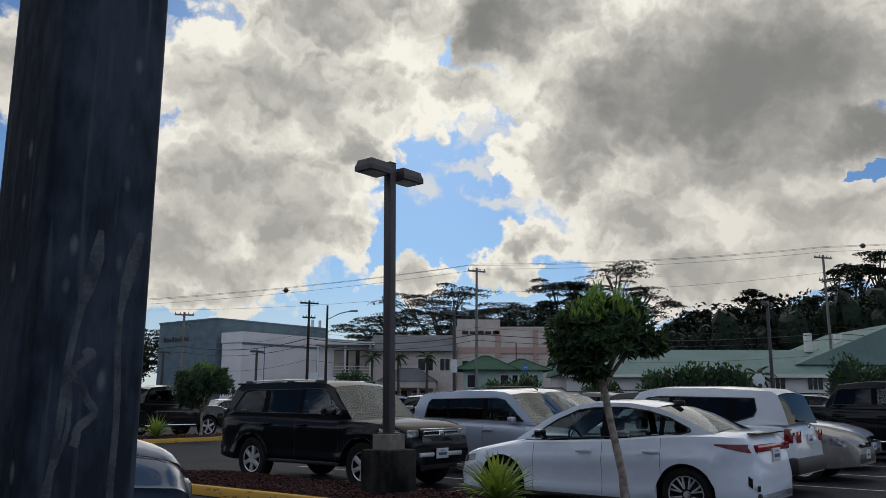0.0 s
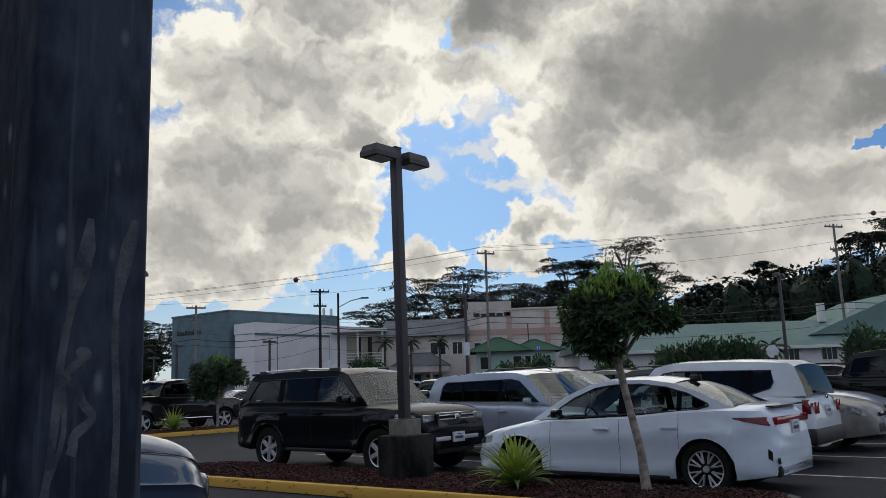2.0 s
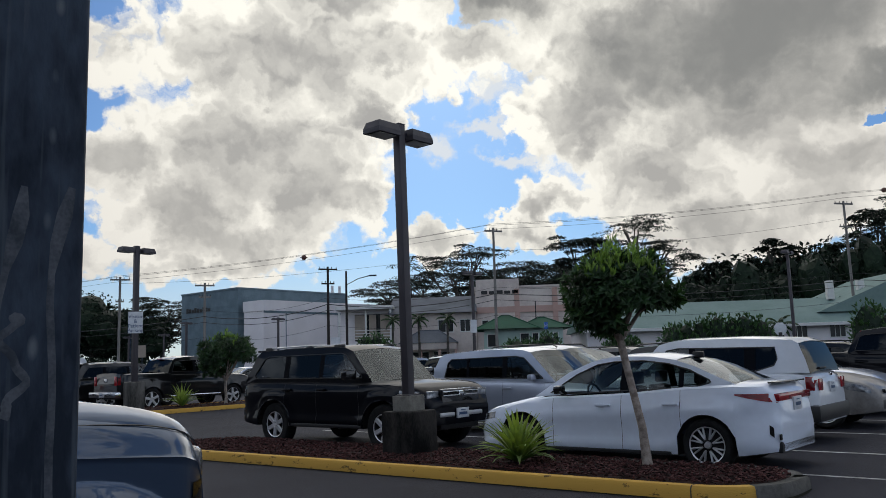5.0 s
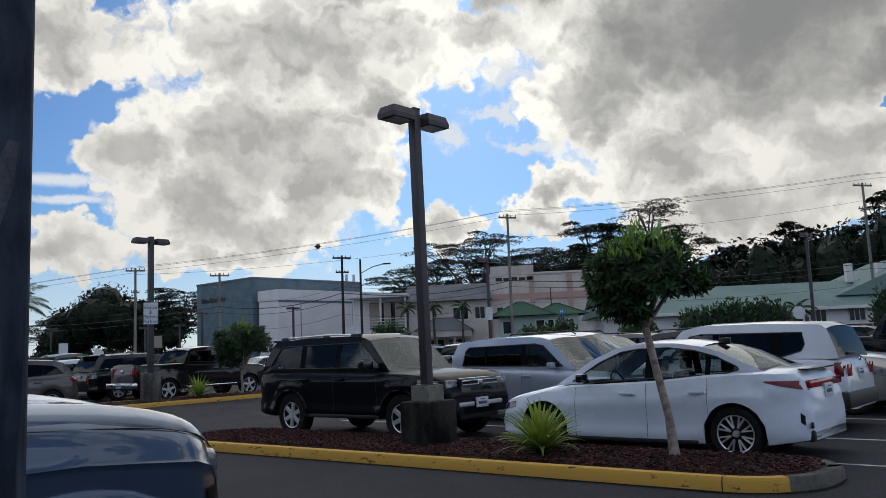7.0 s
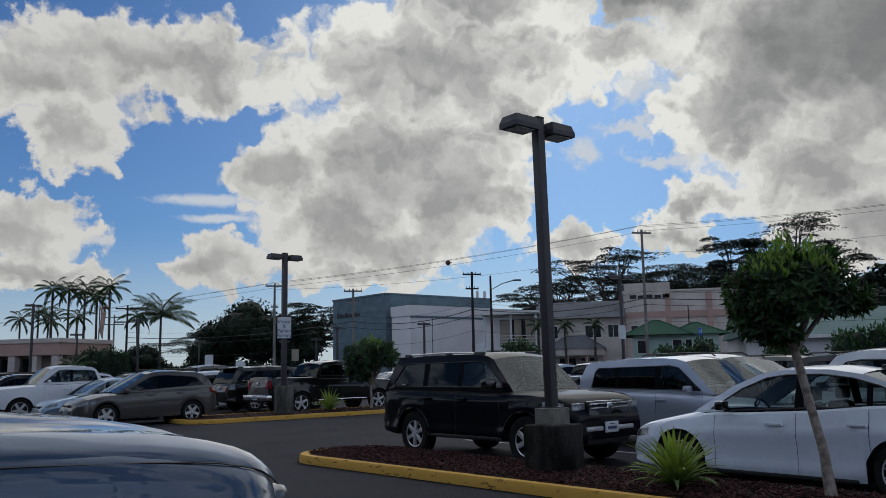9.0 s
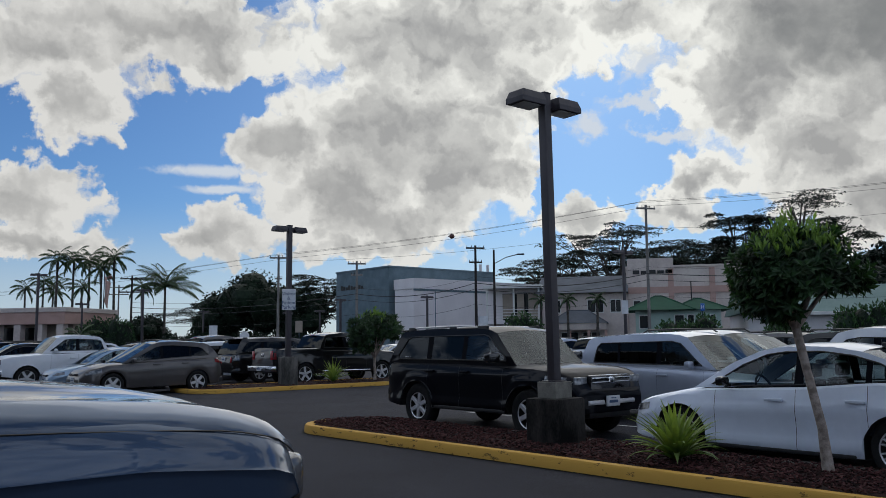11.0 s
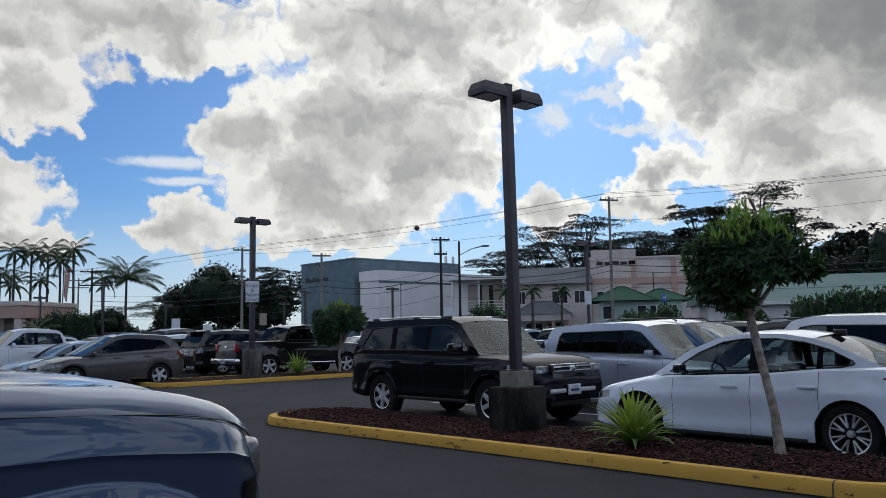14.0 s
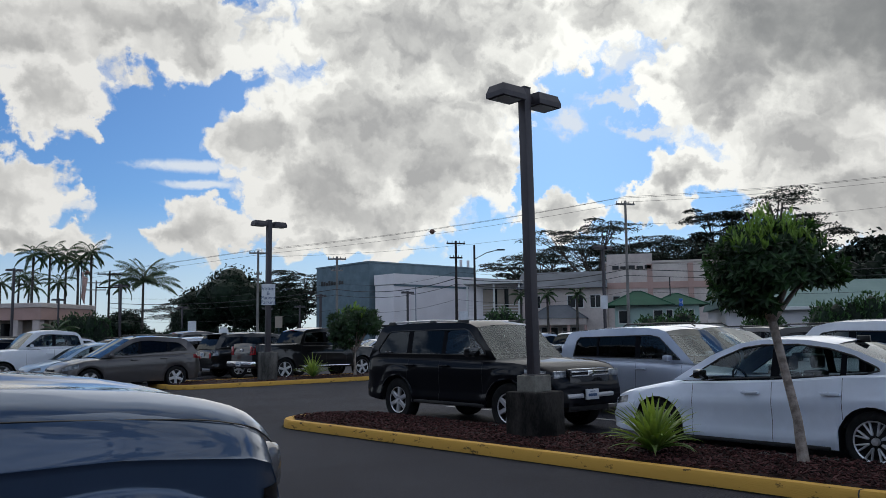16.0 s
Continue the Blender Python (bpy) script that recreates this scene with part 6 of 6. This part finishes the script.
def palm(x, y, h, fl, fronds, label, seed, trunk_r=0.16, droop=1.0, lowest=-25):
    r = random.Random(seed)
    root = thing("palm_tree", Matrix.Translation((x, y, 0)), label, "palm", "palm trees")
    bm = bmesh.new()
    bend = r.uniform(-0.3, 0.3)
    tube(bm, [(0, 0, -0.1), (bend * 0.3, 0, h * 0.4), (bend, 0, h)], [trunk_r * 1.3, trunk_r, trunk_r * 0.75], 8)
    part("trunk", bm, BARK, root, smooth_angle=60)
    top = Vector((bend, 0, h))
    for k in range(fronds):
        a = k * 2.39996 + r.uniform(-0.2, 0.2)
        e = radians(82 - (82 - lowest) * (k + 0.5) / fronds)
        p = top.copy()
        items = []
        l = fl * r.uniform(0.85, 1.1)
        pts = []
        steps = 12
        for j in range(steps):
            d = Vector((math.cos(a) * math.cos(e), math.sin(a) * math.cos(e), math.sin(e)))
            side = Vector((-math.sin(a), math.cos(a), 0))
            pts.append(tuple(p))
            if j > 0:
                ll = l * 0.19 * math.sin(math.pi * (0.12 + 0.85 * j / steps))
                for sg in (-1, 1):
                    for f in (0.0, 0.17, 0.34, 0.5, 0.67, 0.84):
                        dd = (side * sg * 0.62 + d * 0.55 + Vector((0, 0, -0.55 + r.uniform(-0.2, 0.2)))).normalized()
                        items.append((p + d * (l / steps * f), dd, Vector((0, 0, 1)), ll * r.uniform(0.95, 1.3), 0.055))
            p = p + d * (l / steps)
            e -= radians(7.0 * droop)
        me = leaf_mesh("frond", items, LEAF_P, 0.05)
        bm = bmesh.new()
        bm.from_mesh(me)
        bpy.data.meshes.remove(me)
        tube(bm, pts, 0.022, 4)
        part("frond", bm, LEAF_P, root)
    return root


for k, (x, y, h) in enumerate([(-75.1, 95, 13.1), (-73.3, 96, 13.1), (-71.6, 97, 13.0), (-68.9, 96, 11.8), (-66.2, 95, 13.0)]):
    palm(x, y, h, 3.0, 16, "tall slender palm with a dark feathery crown", 10 + k, 0.17)
palm(-67.6, 90, 8.9, 2.4, 13, "slender palm with drooping fronds", 15)
for k, (x, y, h) in enumerate([(-88.3, 105, 10.2), (-85.4, 105, 11.2), (-87.8, 110, 11.3), (-83.0, 105, 9.6)]):
    palm(x, y, h, 2.8, 12, "distant slender palm with feathery crown", 18 + k)
palm(-46.3, 75, 7.4, 3.9, 26, "broad palm with long arching fronds", 30, 0.14, 0.85, 12)
palm(-48.7, 75, 7.6, 2.4, 9, "slender palm beside a broad palm", 31, 0.14)
palm(-33.0, 45, 2.0, 1.6, 14, "low bushy palm in the car park", 32)
for k, (x, y) in enumerate([(-8.0, 74), (-5.6, 74), (-3.1, 74)]):
    palm(x, y, 5.2, 1.15, 11, "small palm before the clinic building", 40 + k, 0.12)
palm(21.5, 60, 3.2, 1.4, 13, "small palm by the long building", 45, 0.1)


# ---- buildings ----
def bx(root, name, mat, x0, x1, y0, y1, z0, z1, bevel=0.02, label=""):
    return part(name, rbox(x0, x1, y0, y1, z0, z1, bevel, 1), mat, root, label)


def window(root, x0, x1, y, z0, z1, bars=1, facing="y"):
    """A window in a wall that faces -y: frame, dark pane and glazing bars."""
    fr = bmesh.new()
    for a, b, c, d in ((x0 - 0.06, x0, z0, z1), (x1, x1 + 0.06, z0, z1), (x0 - 0.06, x1 + 0.06, z1, z1 + 0.06), (x0 - 0.06, x1 + 0.06, z0 - 0.08, z0)):
        box(fr, a, b, y - 0.05, y + 0.02, c, d)
    for i in range(bars):
        q = x0 + (x1 - x0) * (i + 1) / (bars + 1)
        box(fr, q - 0.025, q + 0.025, y - 0.035, y + 0.01, z0, z1)
    w = part("window", fr, TRIM_W, root)
    part("pane", rbox(x0, x1, y - 0.02, y - 0.008, z0, z1, 0.0), DARKWIN, w)
    return w


def hip_roof(root, x0, x1, y0, y1, z0, z1, mat, run, name="roof"):
    bm = bmesh.new()
    lo = [bm.verts.new(p) for p in ((x0, y0, z0), (x1, y0, z0), (x1, y1, z0), (x0, y1, z0))]
    ym = (y0 + y1) / 2
    hi = [bm.verts.new((x0 + run, ym, z1)), bm.verts.new((x1 - run, ym, z1))]
    bm.faces.new((lo[0], lo[1], hi[1], hi[0]))
    bm.faces.new((lo[1], lo[2], hi[1]))
    bm.faces.new((lo[2], lo[3], hi[0], hi[1]))
    bm.faces.new((lo[3], lo[0], hi[0]))
    bm.faces.new(lo[::-1])
    ob = part(name, bm, mat, root)
    caps = bmesh.new()
    for a, b in (((x0, y0, z0), (x0 + run, ym, z1)), ((x1, y0, z0), (x1 - run, ym, z1)), ((x0 + run, ym, z1), (x1 - run, ym, z1))):
        tube(caps, [a, b], 0.06, 5)
    part("ridge_cap", caps, mat, ob)
    return ob


# blue-grey hall with a paler wing
hall = thing("hall", Matrix.Translation((-30.4, 100.7, 0)) @ pose(0, 0, 0, 0, 0, GRID), "large blue-grey metal-sided hall with flat roof", "building")
bx(hall, "wall", W_BLUE, -12.4, 0, 0, 18.6, 0, 11.2)
bx(hall, "parapet", W_BLUE, -12.5, 0.1, -0.1, 18.7, 11.2, 11.42)
for i in range(1, 11):
    bx(hall, "siding_rib", W_BLUE, -12.4, 0.03, -0.03, 0.0, i * 1.02, i * 1.02 + 0.06, 0.0)
    bx(hall, "siding_rib", W_BLUE, 0.0, 0.03, 0.0, 18.6, i * 1.02, i * 1.02 + 0.06, 0.0)
for i in range(9):
    bx(hall, "lettering_bar", BLACK, -11.2 + i * 0.62, -10.72 + i * 0.62, -0.06, -0.03, 8.75, 9.4 - 0.12 * (i % 3), 0.0)
for q in (16.6, 18.0):
    bx(hall, "roof_pipe", W_WHITE, -1.0, -0.7, q, q + 0.3, 11.4, 12.5)
wing = thing("hall_wing", Matrix.Translation((-29.5, 100.7, 0)) @ pose(0, 0, 0, 0, 0, GRID), "low pale wing of the hall with a blue-grey band", "building")
bx(wing, "wall", W_WHITE, 0.1, 4.0, -0.2, 30.0, 0, 8.2)
bx(wing, "fascia", W_WHITE, 0.0, 4.15, -0.3, 30.1, 8.2, 9.5)
bx(wing, "band", W_BLUE, 4.0, 4.08, -0.2, 30.0, 7.95, 8.2, 0.0)
bx(wing, "plinth", W_BLUE, 4.0, 4.1, 3.2, 30.0, 0, 2.6, 0.0)
for q in (3.2, 12.0, 21.0):
    bx(wing, "joint", W_BLUE, 4.0, 4.03, q, q + 0.12, 2.6, 7.95, 0.0)

# clinic
cl = thing("clinic", pose(0, 80, 0, 0, 0, 0), "beige clinic building with pink bands", "building")
bx(cl, "wall", W_BEIGE, -0.5, 15.0, 0, 14, 0, 8.3)
bx(cl, "tower", W_BEIGE, -0.4, 3.8, -0.12, 10, 0, 9.2)
bx(cl, "pink_band", W_PINK, -0.5, 15.0, -0.16, 0.0, 5.9, 6.5, 0.0)
for q in (3.3, 7.0, 10.8):
    bx(cl, "pink_pilaster", W_PINK, q, q + 0.5, -0.2, 0.0, 0, 8.2, 0.0)
for i in range(5):
    bx(cl, "lettering_bar", BLACK, 0.1 + i * 0.75, 0.7 + i * 0.75, -0.2, -0.14, 7.75, 8.1 - 0.06 * (i % 2), 0.0)
bx(cl, "coping", W_BEIGE, -0.6, 15.1, -0.1, 14.1, 8.3, 8.5)
window(cl, 0.1, 0.7, -0.12, 4.2, 5.2, 0)
wg = thing("clinic_wing", pose(0, 78, 0, 0, 0, 0), "two-storey cream clinic wing with a grey sloping roof", "building")
bx(wg, "wall", W_BEIGE, -8.4, -0.5, 0.6, 10, 0, 6.1)
bm = bmesh.new()
v = [bm.verts.new(p) for p in ((-8.9, -0.2, 6.0), (-0.4, -0.2, 6.0), (-0.4, 5, 7.9), (-8.9, 5, 7.9), (-8.9, 10, 6.0), (-0.4, 10, 6.0))]
for q in ((0, 1, 2, 3), (3, 2, 5, 4), (0, 3, 4), (1, 5, 2), (0, 4, 5, 1)):
    bm.faces.new([v[i] for i in q])
part("roof", bm, R_GREY, wg)
for a, b in ((-7.3, -6.7), (-4.1, -2.7), (-2.0, -1.1)):
    window(wg, a, b, 0.6, 4.2, 5.3, 1)
hip_roof(wg, -7.6, -2.2, -3.2, 0.7, 3.1, 4.3, R_GREY, 1.8, "porch_roof")
bx(wg, "porch_beam", W_BEIGE, -7.5, -2.3, -3.1, -2.8, 2.5, 3.12)
for q in (-7.4, -5.6, -3.9, -2.4):
    bx(wg, "porch_post", W_PINK, q - 0.12, q + 0.12, -3.05, -2.81, 0, 2.52)
bx(wg, "porch_wall", W_BEIGE, -7.3, -2.4, 0.3, 0.58, 0, 2.6)
for a in (-6.6, -4.6):
    window(wg, a, a + 1.5, 0.3, 0.8, 2.3, 1)
te = thing("terrace_house", pose(0, 78.5, 0, 0, 0, 0), "white two-storey building with a curtained open terrace", "building")
bx(te, "wall", W_WHITE, -13.8, -8.5, 1.4, 8, 0, 6.6)
bx(te, "roof", TRIM_W, -14.0, -8.4, -0.4, 8.2, 6.6, 6.9)
bx(te, "floor_slab", W_WHITE, -13.8, -8.5, -0.2, 1.4, 3.2, 3.5)
bx(te, "back_opening", DARKWIN, -12.4, -8.9, 1.36, 1.40, 3.6, 6.2, 0.0)
for a, b in ((-12.3, -11.3), (-10.9, -10.2), (-9.8, -8.8)):
    bx(te, "curtain", TAN, a, b, 0.7, 0.75, 3.7, 6.1, 0.01)
for q in (-13.7, -11.1, -8.7):
    bx(te, "post", TRIM_W, q - 0.09, q + 0.09, -0.15, 0.05, 0, 6.6)
for i in range(4):
    bx(te, "rail", TRIM_W, -13.8, -8.5, -0.12, -0.06, 3.7 + i * 0.28, 3.76 + i * 0.28, 0.0)

# pavilion with a green hip roof
pv = thing("pavilion", pose(0, 62, 0, 0, 0, 0), "mint-green pavilion with dark green hipped metal roof", "building")
bx(pv, "wall", W_MINT, 0.2, 6.2, 0.6, 5.6, 0, 3.75)
hip_roof(pv, -0.5, 4.4, -0.2, 6.2, 3.70, 4.85, R_GREEN, 2.2)
hip_roof(pv, 2.6, 6.9, 0.2, 6.0, 3.68, 4.6, R_GREEN, 1.9, "roof")
for a, b in ((0.5, 1.2), (3.0, 3.6), (3.9, 4.3), (5.5, 5.8)):
    window(pv, a, b, 0.6, 2.4, 3.3, 0)
bx(pv, "vent_pipe", BLACK, 4.3, 4.38, 2.6, 2.68, 4.4, 5.9)

# long building with a mint metal roof
lb = thing("long_building", pose(0, 62, 0, 0, 0, 0), "long low building with pale mint metal roof", "building")
bx(lb, "wall", W_WHITE, 8.0, 46, 0.6, 12, 0, 3.45)
bm = bmesh.new()
v = [bm.verts.new(p) for p in ((7.6, -0.1, 3.4), (46, -0.1, 3.2), (46, 5, 5.5), (7.6, 5, 5.5), (46, 12.4, 3.4), (7.6, 12.4, 3.4))]
for q in ((0, 1, 2, 3), (3, 2, 4, 5), (0, 3, 5), (1, 4, 2), (0, 5, 4, 1)):
    bm.faces.new([v[i] for i in q])
part("roof", bm, R_MINT, lb)
bm = bmesh.new()
v = [bm.verts.new(p) for p in ((25.6, 1.5, 4.2), (25.6, 14, 4.2), (33.5, 14, 7.4), (33.5, 1.5, 7.4), (42, 1.5, 4.2), (42, 14, 4.2))]
for q in ((0, 1, 2, 3), (3, 2, 5, 4), (0, 3, 4), (1, 5, 2), (0, 4, 5, 1)):
    bm.faces.new([v[i] for i in q])
part("gable_roof", bm, R_MINT, lb)
for i in range(20):
    bx(lb, "roof_seam", R_MINT, 9 + i * 1.8, 9.06 + i * 1.8, 4.90, 5.08, 5.50, 5.56, 0.0)
for a in (20.0, 21.5, 23.2, 26.0, 28.0):
    window(lb, a, a + 1.1, 0.6, 2.3, 3.2, 2)
bx(lb, "gutter", TRIM_W, 7.6, 46, -0.22, -0.1, 3.15, 3.38, 0.01)
for x in (27.6, 30.0):
    bx(lb, "chimney_vent", TRIM_W, x, x + 0.5, 4.2, 4.7, 5.3, 6.3 + 0.5 * (x > 27))

# low tan building beyond the palms
tb = thing("tan_building", pose(0, 70, 0, 0, 0, 0), "low pinkish building with flat fascia and open front", "building")
bx(tb, "wall", TAN, -70, -54.2, 1.5, 8, 0, 4.6)
bx(tb, "fascia", W_PINK, -70, -54.0, 0, 8.2, 3.7, 4.9)
bx(tb, "coping", W_BEIGE, -70, -53.9, -0.1, 8.3, 4.9, 5.35)
for q in (-54.6, -57.0, -59.5, -62):
    bx(tb, "pillar", W_BEIGE, q - 0.4, q + 0.4, 0.1, 0.8, 0, 3.72)
bx(tb, "shop_window", DARKWIN, -69, -57.5, 1.42, 1.48, 0.4, 3.4, 0.0)

# unseen building added behind the camera: closes the car park, darkens reflections
mb = thing("main_building", Matrix.Translation(G(0, -9)) @ pose(0, 0, 0, 0, 0, GRID), "large plain dark-walled building that closes the car park", "building")
bx(mb, "wall", DARKWALL, -70, 70, -20, 0, 0, 6.4)
for i in range(20):
    for z in (1.2, 3.9):
        bx(mb, "window", DARKWIN, -66 + i * 6.8, -61.5 + i * 6.8, 0.0, 0.05, z, z + 1.6, 0.0)


# ---- utility poles and wires ----
def utility_pole(x, y, h, label, mat, arms=((0.25, 1.1),), lean=0.0, kind="utility_pole"):
    root = thing(kind, pose(x, y, 0, 0, lean, GRID + 60), label, "utility pole", "utility poles")
    bm = bmesh.new()
    tube(bm, [(0, 0, -0.2), (0, 0, h)], [0.13, 0.085], 9)
    part("pole", bm, mat, root, smooth_angle=60)
    for dz, w in arms:
        a = part("crossarm", rbox(-w, w, -0.06, 0.06, h - dz - 0.06, h - dz + 0.06, 0.01), mat, root)
        for q in (-0.92, -0.4, 0.4, 0.92):
            bm = bmesh.new()
            tube(bm, [(q * w, 0, h - dz + 0.05), (q * w, 0, h - dz + 0.20)], [0.03, 0.02], 6)
            part("insulator", bm, WOODDARK, a)
    return root


utility_pole(1.14, 61.5, 11.35, "weathered wooden utility pole with crossarm", WOODPOLE, ((0.25, 0.72),), 0.4)
utility_pole(-11.6, 62, 8.9, "weathered wooden utility pole with two crossarms", WOODDARK, ((0.2, 0.72), (1.3, 0.5)))
utility_pole(-21.2, 62, 8.0, "wooden utility pole with crossarms", WOODPOLE, ((0.2, 0.72), (1.1, 0.45)))
utility_pole(-27.9, 62, 8.7, "weathered wooden utility pole beyond the cars", WOODPOLE, ((0.2, 0.72), (1.9, 0.3)))
utility_pole(28.6, 64, 12.75, "tall wooden utility pole by the road", WOODPOLE, ((0.2, 0.9), (2.0, 0.6)), -0.5)
utility_pole(-47.4, 71, 8.3, "distant wooden utility pole", WOODDARK, ((0.3, 1.1), (1.6, 1.2)))
utility_pole(-63.5, 92, 9.2, "distant wooden utility pole", WOODPOLE, ((0.3, 1.2), (1.2, 1.2)))


def street_light(x, y, h, reach, label, mat, turn=0):
    root = thing("street_light", pose(x, y, 0, 0, 0, turn), label, "street light", "street lights")
    bm = bmesh.new()
    tube(bm, [(0, 0, -0.1), (0, 0, h)], [0.14, 0.09], 8)
    part("pole", bm, mat, root, smooth_angle=60)
    bm = bmesh.new()
    tube(bm, [(0, 0, h - 1.3), (reach * 0.5, 0, h - 0.75), (reach, 0, h - 0.5)], 0.04, 6)
    part("arm", bm, mat, root)
    part("lamp_head", rbox(reach - 0.1, reach + 0.6, -0.13, 0.13, h - 0.58, h - 0.44, 0.05), GALV, root)


street_light(-12.2, 74, 9.9, 2.2, "dark wooden street light pole with a long arm", WOODDARK)
street_light(-41.5, 95, 8.2, 2.2, "distant grey street light with an arm", GALV)


def wire(a, b, sag, r, label="thick black overhead cable along the street"):
    a, b = Vector(a), Vector(b)
    bm = bmesh.new()
    pts = []
    for k in range(15):
        f = k / 14
        pts.append(tuple(a.lerp(b, f) - Vector((0, 0, 4 * sag * f * (1 - f)))))
    tube(bm, pts, r, 5)
    tagged(part("overhead_cable", bm, CABLE), label, "cable", "overhead cables")


TOP = [(-95, 90, 7.4), (-27.9, 62, 8.55), (1.14, 61.5, 11.4), (28.6, 64, 13.2), (60, 66, 16.0)]
for off, dz in ((-0.9, 0.0), (0.0, 0.25), (0.9, 0.0)):
    for a, b in zip(TOP, TOP[1:]):
        wire((a[0] + off * 0.5, a[1] + off, a[2] + dz), (b[0] + off * 0.5, b[1] + off, b[2] + dz), 0.35, 0.011, "thin overhead power line")
for dz in (0.0,):
    wire((-27.9, 62, 8.2), (1.14, 61.5, 9.6), 0.5, 0.010, "thin overhead power line")
    wire((1.14, 61.5, 9.6), (28.6, 64, 11.4), 0.5, 0.010, "thin overhead power line")
LOW = [(-47.4, 71, 5.2), (-21.2, 62, 5.4), (-11.6, 62, 6.0), (1.14, 61.5, 6.3), (28.6, 64, 6.6), (60, 66, 6.8)]
for dz, r in ((0.0, 0.030), (-0.45, 0.020), (0.5, 0.010), (-1.6, 0.011)):
    for a, b in zip(LOW, LOW[1:]):
        wire((a[0], a[1] - 0.2, a[2] + dz), (b[0], b[1] - 0.2, b[2] + dz), 0.55, r)
for x, y, z in ((-13.49, 62.2, 9.72), (31.8, 64.2, 13.55), (-50.2, 71.5, 8.25)):
    b = bmesh.new()
    bmesh.ops.create_uvsphere(b, u_segments=16, v_segments=10, radius=0.20)
    tube(b, [(-0.28, 0, 0), (0.28, 0, 0)], 0.03, 6)
    o = part("marker_ball", b, BALL, None, smooth_angle=60)
    o.location = (x, y, z)
    tagged(o, "dark orange marker ball on a power line", "marker ball", "marker balls")


# ---- more lamps and signs ----
lamp_post(pose(17.2, 46, 0, 0, 0, GRID), 6.95, 0.15, "dark bronze lamp post among the parked cars", 0.6, 0.5)
lamp_post(pose(-0.3, 42, 0, 0, 0, GRID), 6.0, 0.12, "dark bronze lamp post with a small white sign", 0.6, 0.5)
wall_sign(pose(-0.3, 41.88, 3.15, 0, 0, 5), 0.32, 0.66, [], "small white parking sign on a lamp post", 0.1)
for x, y, h in ((-48.9, 60, 7.7), (-50.6, 68, 5.6), (-45.5, 70, 6.9), (-47.6, 85, 5.4), (-38.6, 88, 5.2), (-33.5, 85, 5.2), (-30.0, 82, 6.2)):
    lamp_post(pose(x, y, 0, 0, 0, GRID), h, 0.2 if h > 6 else 0.15, "dark lamp post in the far car park", 0.5, 0.5, ped=False)
lamp_post(pose(-17.5, 70, 0, 0, 0, GRID), 5.6, 0.15, "dark lamp post by the street", 0.5, 0.5, ped=False)


def post_sign(x, y, h, w, hh, mat, label, turn=0, disc=False):
    root = thing("road_sign", pose(x, y, 0, 0, 0, turn), label, "sign", "road signs")
    bm = bmesh.new()
    tube(bm, [(0, 0, -0.05), (0, 0, h)], 0.035, 6)
    part("post", bm, GALV, root)
    if disc:
        bm = lathe([(0.001, -0.05), (w / 2, -0.05), (w / 2, -0.03), (0.001, -0.03)], 8)
        part("panel", bm, mat, root, at=pose(0, 0, h - w / 2, 0, 22.5, 0))
    else:
        part("panel", rbox(-w / 2, w / 2, -0.06, -0.036, h - hh, h, 0.01), mat, root)
    return root


hs = post_sign(4.62, 58.5, 3.95, 0.27, 0.50, SIGN_B, "blue hospital sign on a post")
text_on("H", 0.32, pose(0, -0.064, 3.70, 90, 0, 0), SIGN_W, hs)
post_sign(4.62, 58.4, 2.9, 0.5, 0.8, SIGN_W, "small white sign under a blue sign")
post_sign(-33.6, 62, 3.1, 0.75, 0.9, SIGN_W, "grey-white sign board on a post")
post_sign(-30.8, 62, 2.6, 0.9, 0, SIGN_W, "back of an octagonal sign", disc=True)
post_sign(-25.2, 60, 3.3, 0.6, 0.9, TAN, "brown back of a sign on a post")
post_sign(20.0, 56, 3.3, 0.9, 0, SIGN_W, "back of an octagonal road sign", disc=True)
post_sign(-12.9, 72, 3.8, 0.8, 1.1, SIGN_W, "white sign board by the street")
fl = thing("flagpole", pose(-64.2, 90, 0), "flagpole with a limp faded striped flag", "flag")
bm = bmesh.new()
tube(bm, [(0, 0, 0), (0, 0, 11.4)], [0.08, 0.05], 6)
part("pole", bm, GALV, fl)
bm = bmesh.new()
rows = [[bm.verts.new((0.05 + 0.75 * f * (1 - 0.35 * g) + 0.1 * math.sin(f * 9 + g * 3), 0.15 * math.sin(f * 8), 10.2 - g * 3.2 - f * 0.9)) for f in (0, 0.2, 0.4, 0.6, 0.8, 1.0)] for g in (0, 0.25, 0.5, 0.75, 1.0)]
for a, b in zip(rows, rows[1:]):
    for k in range(5):
        bm.faces.new((a[k], a[k + 1], b[k + 1], b[k]))
part("flag", bm, W_PINK, fl)
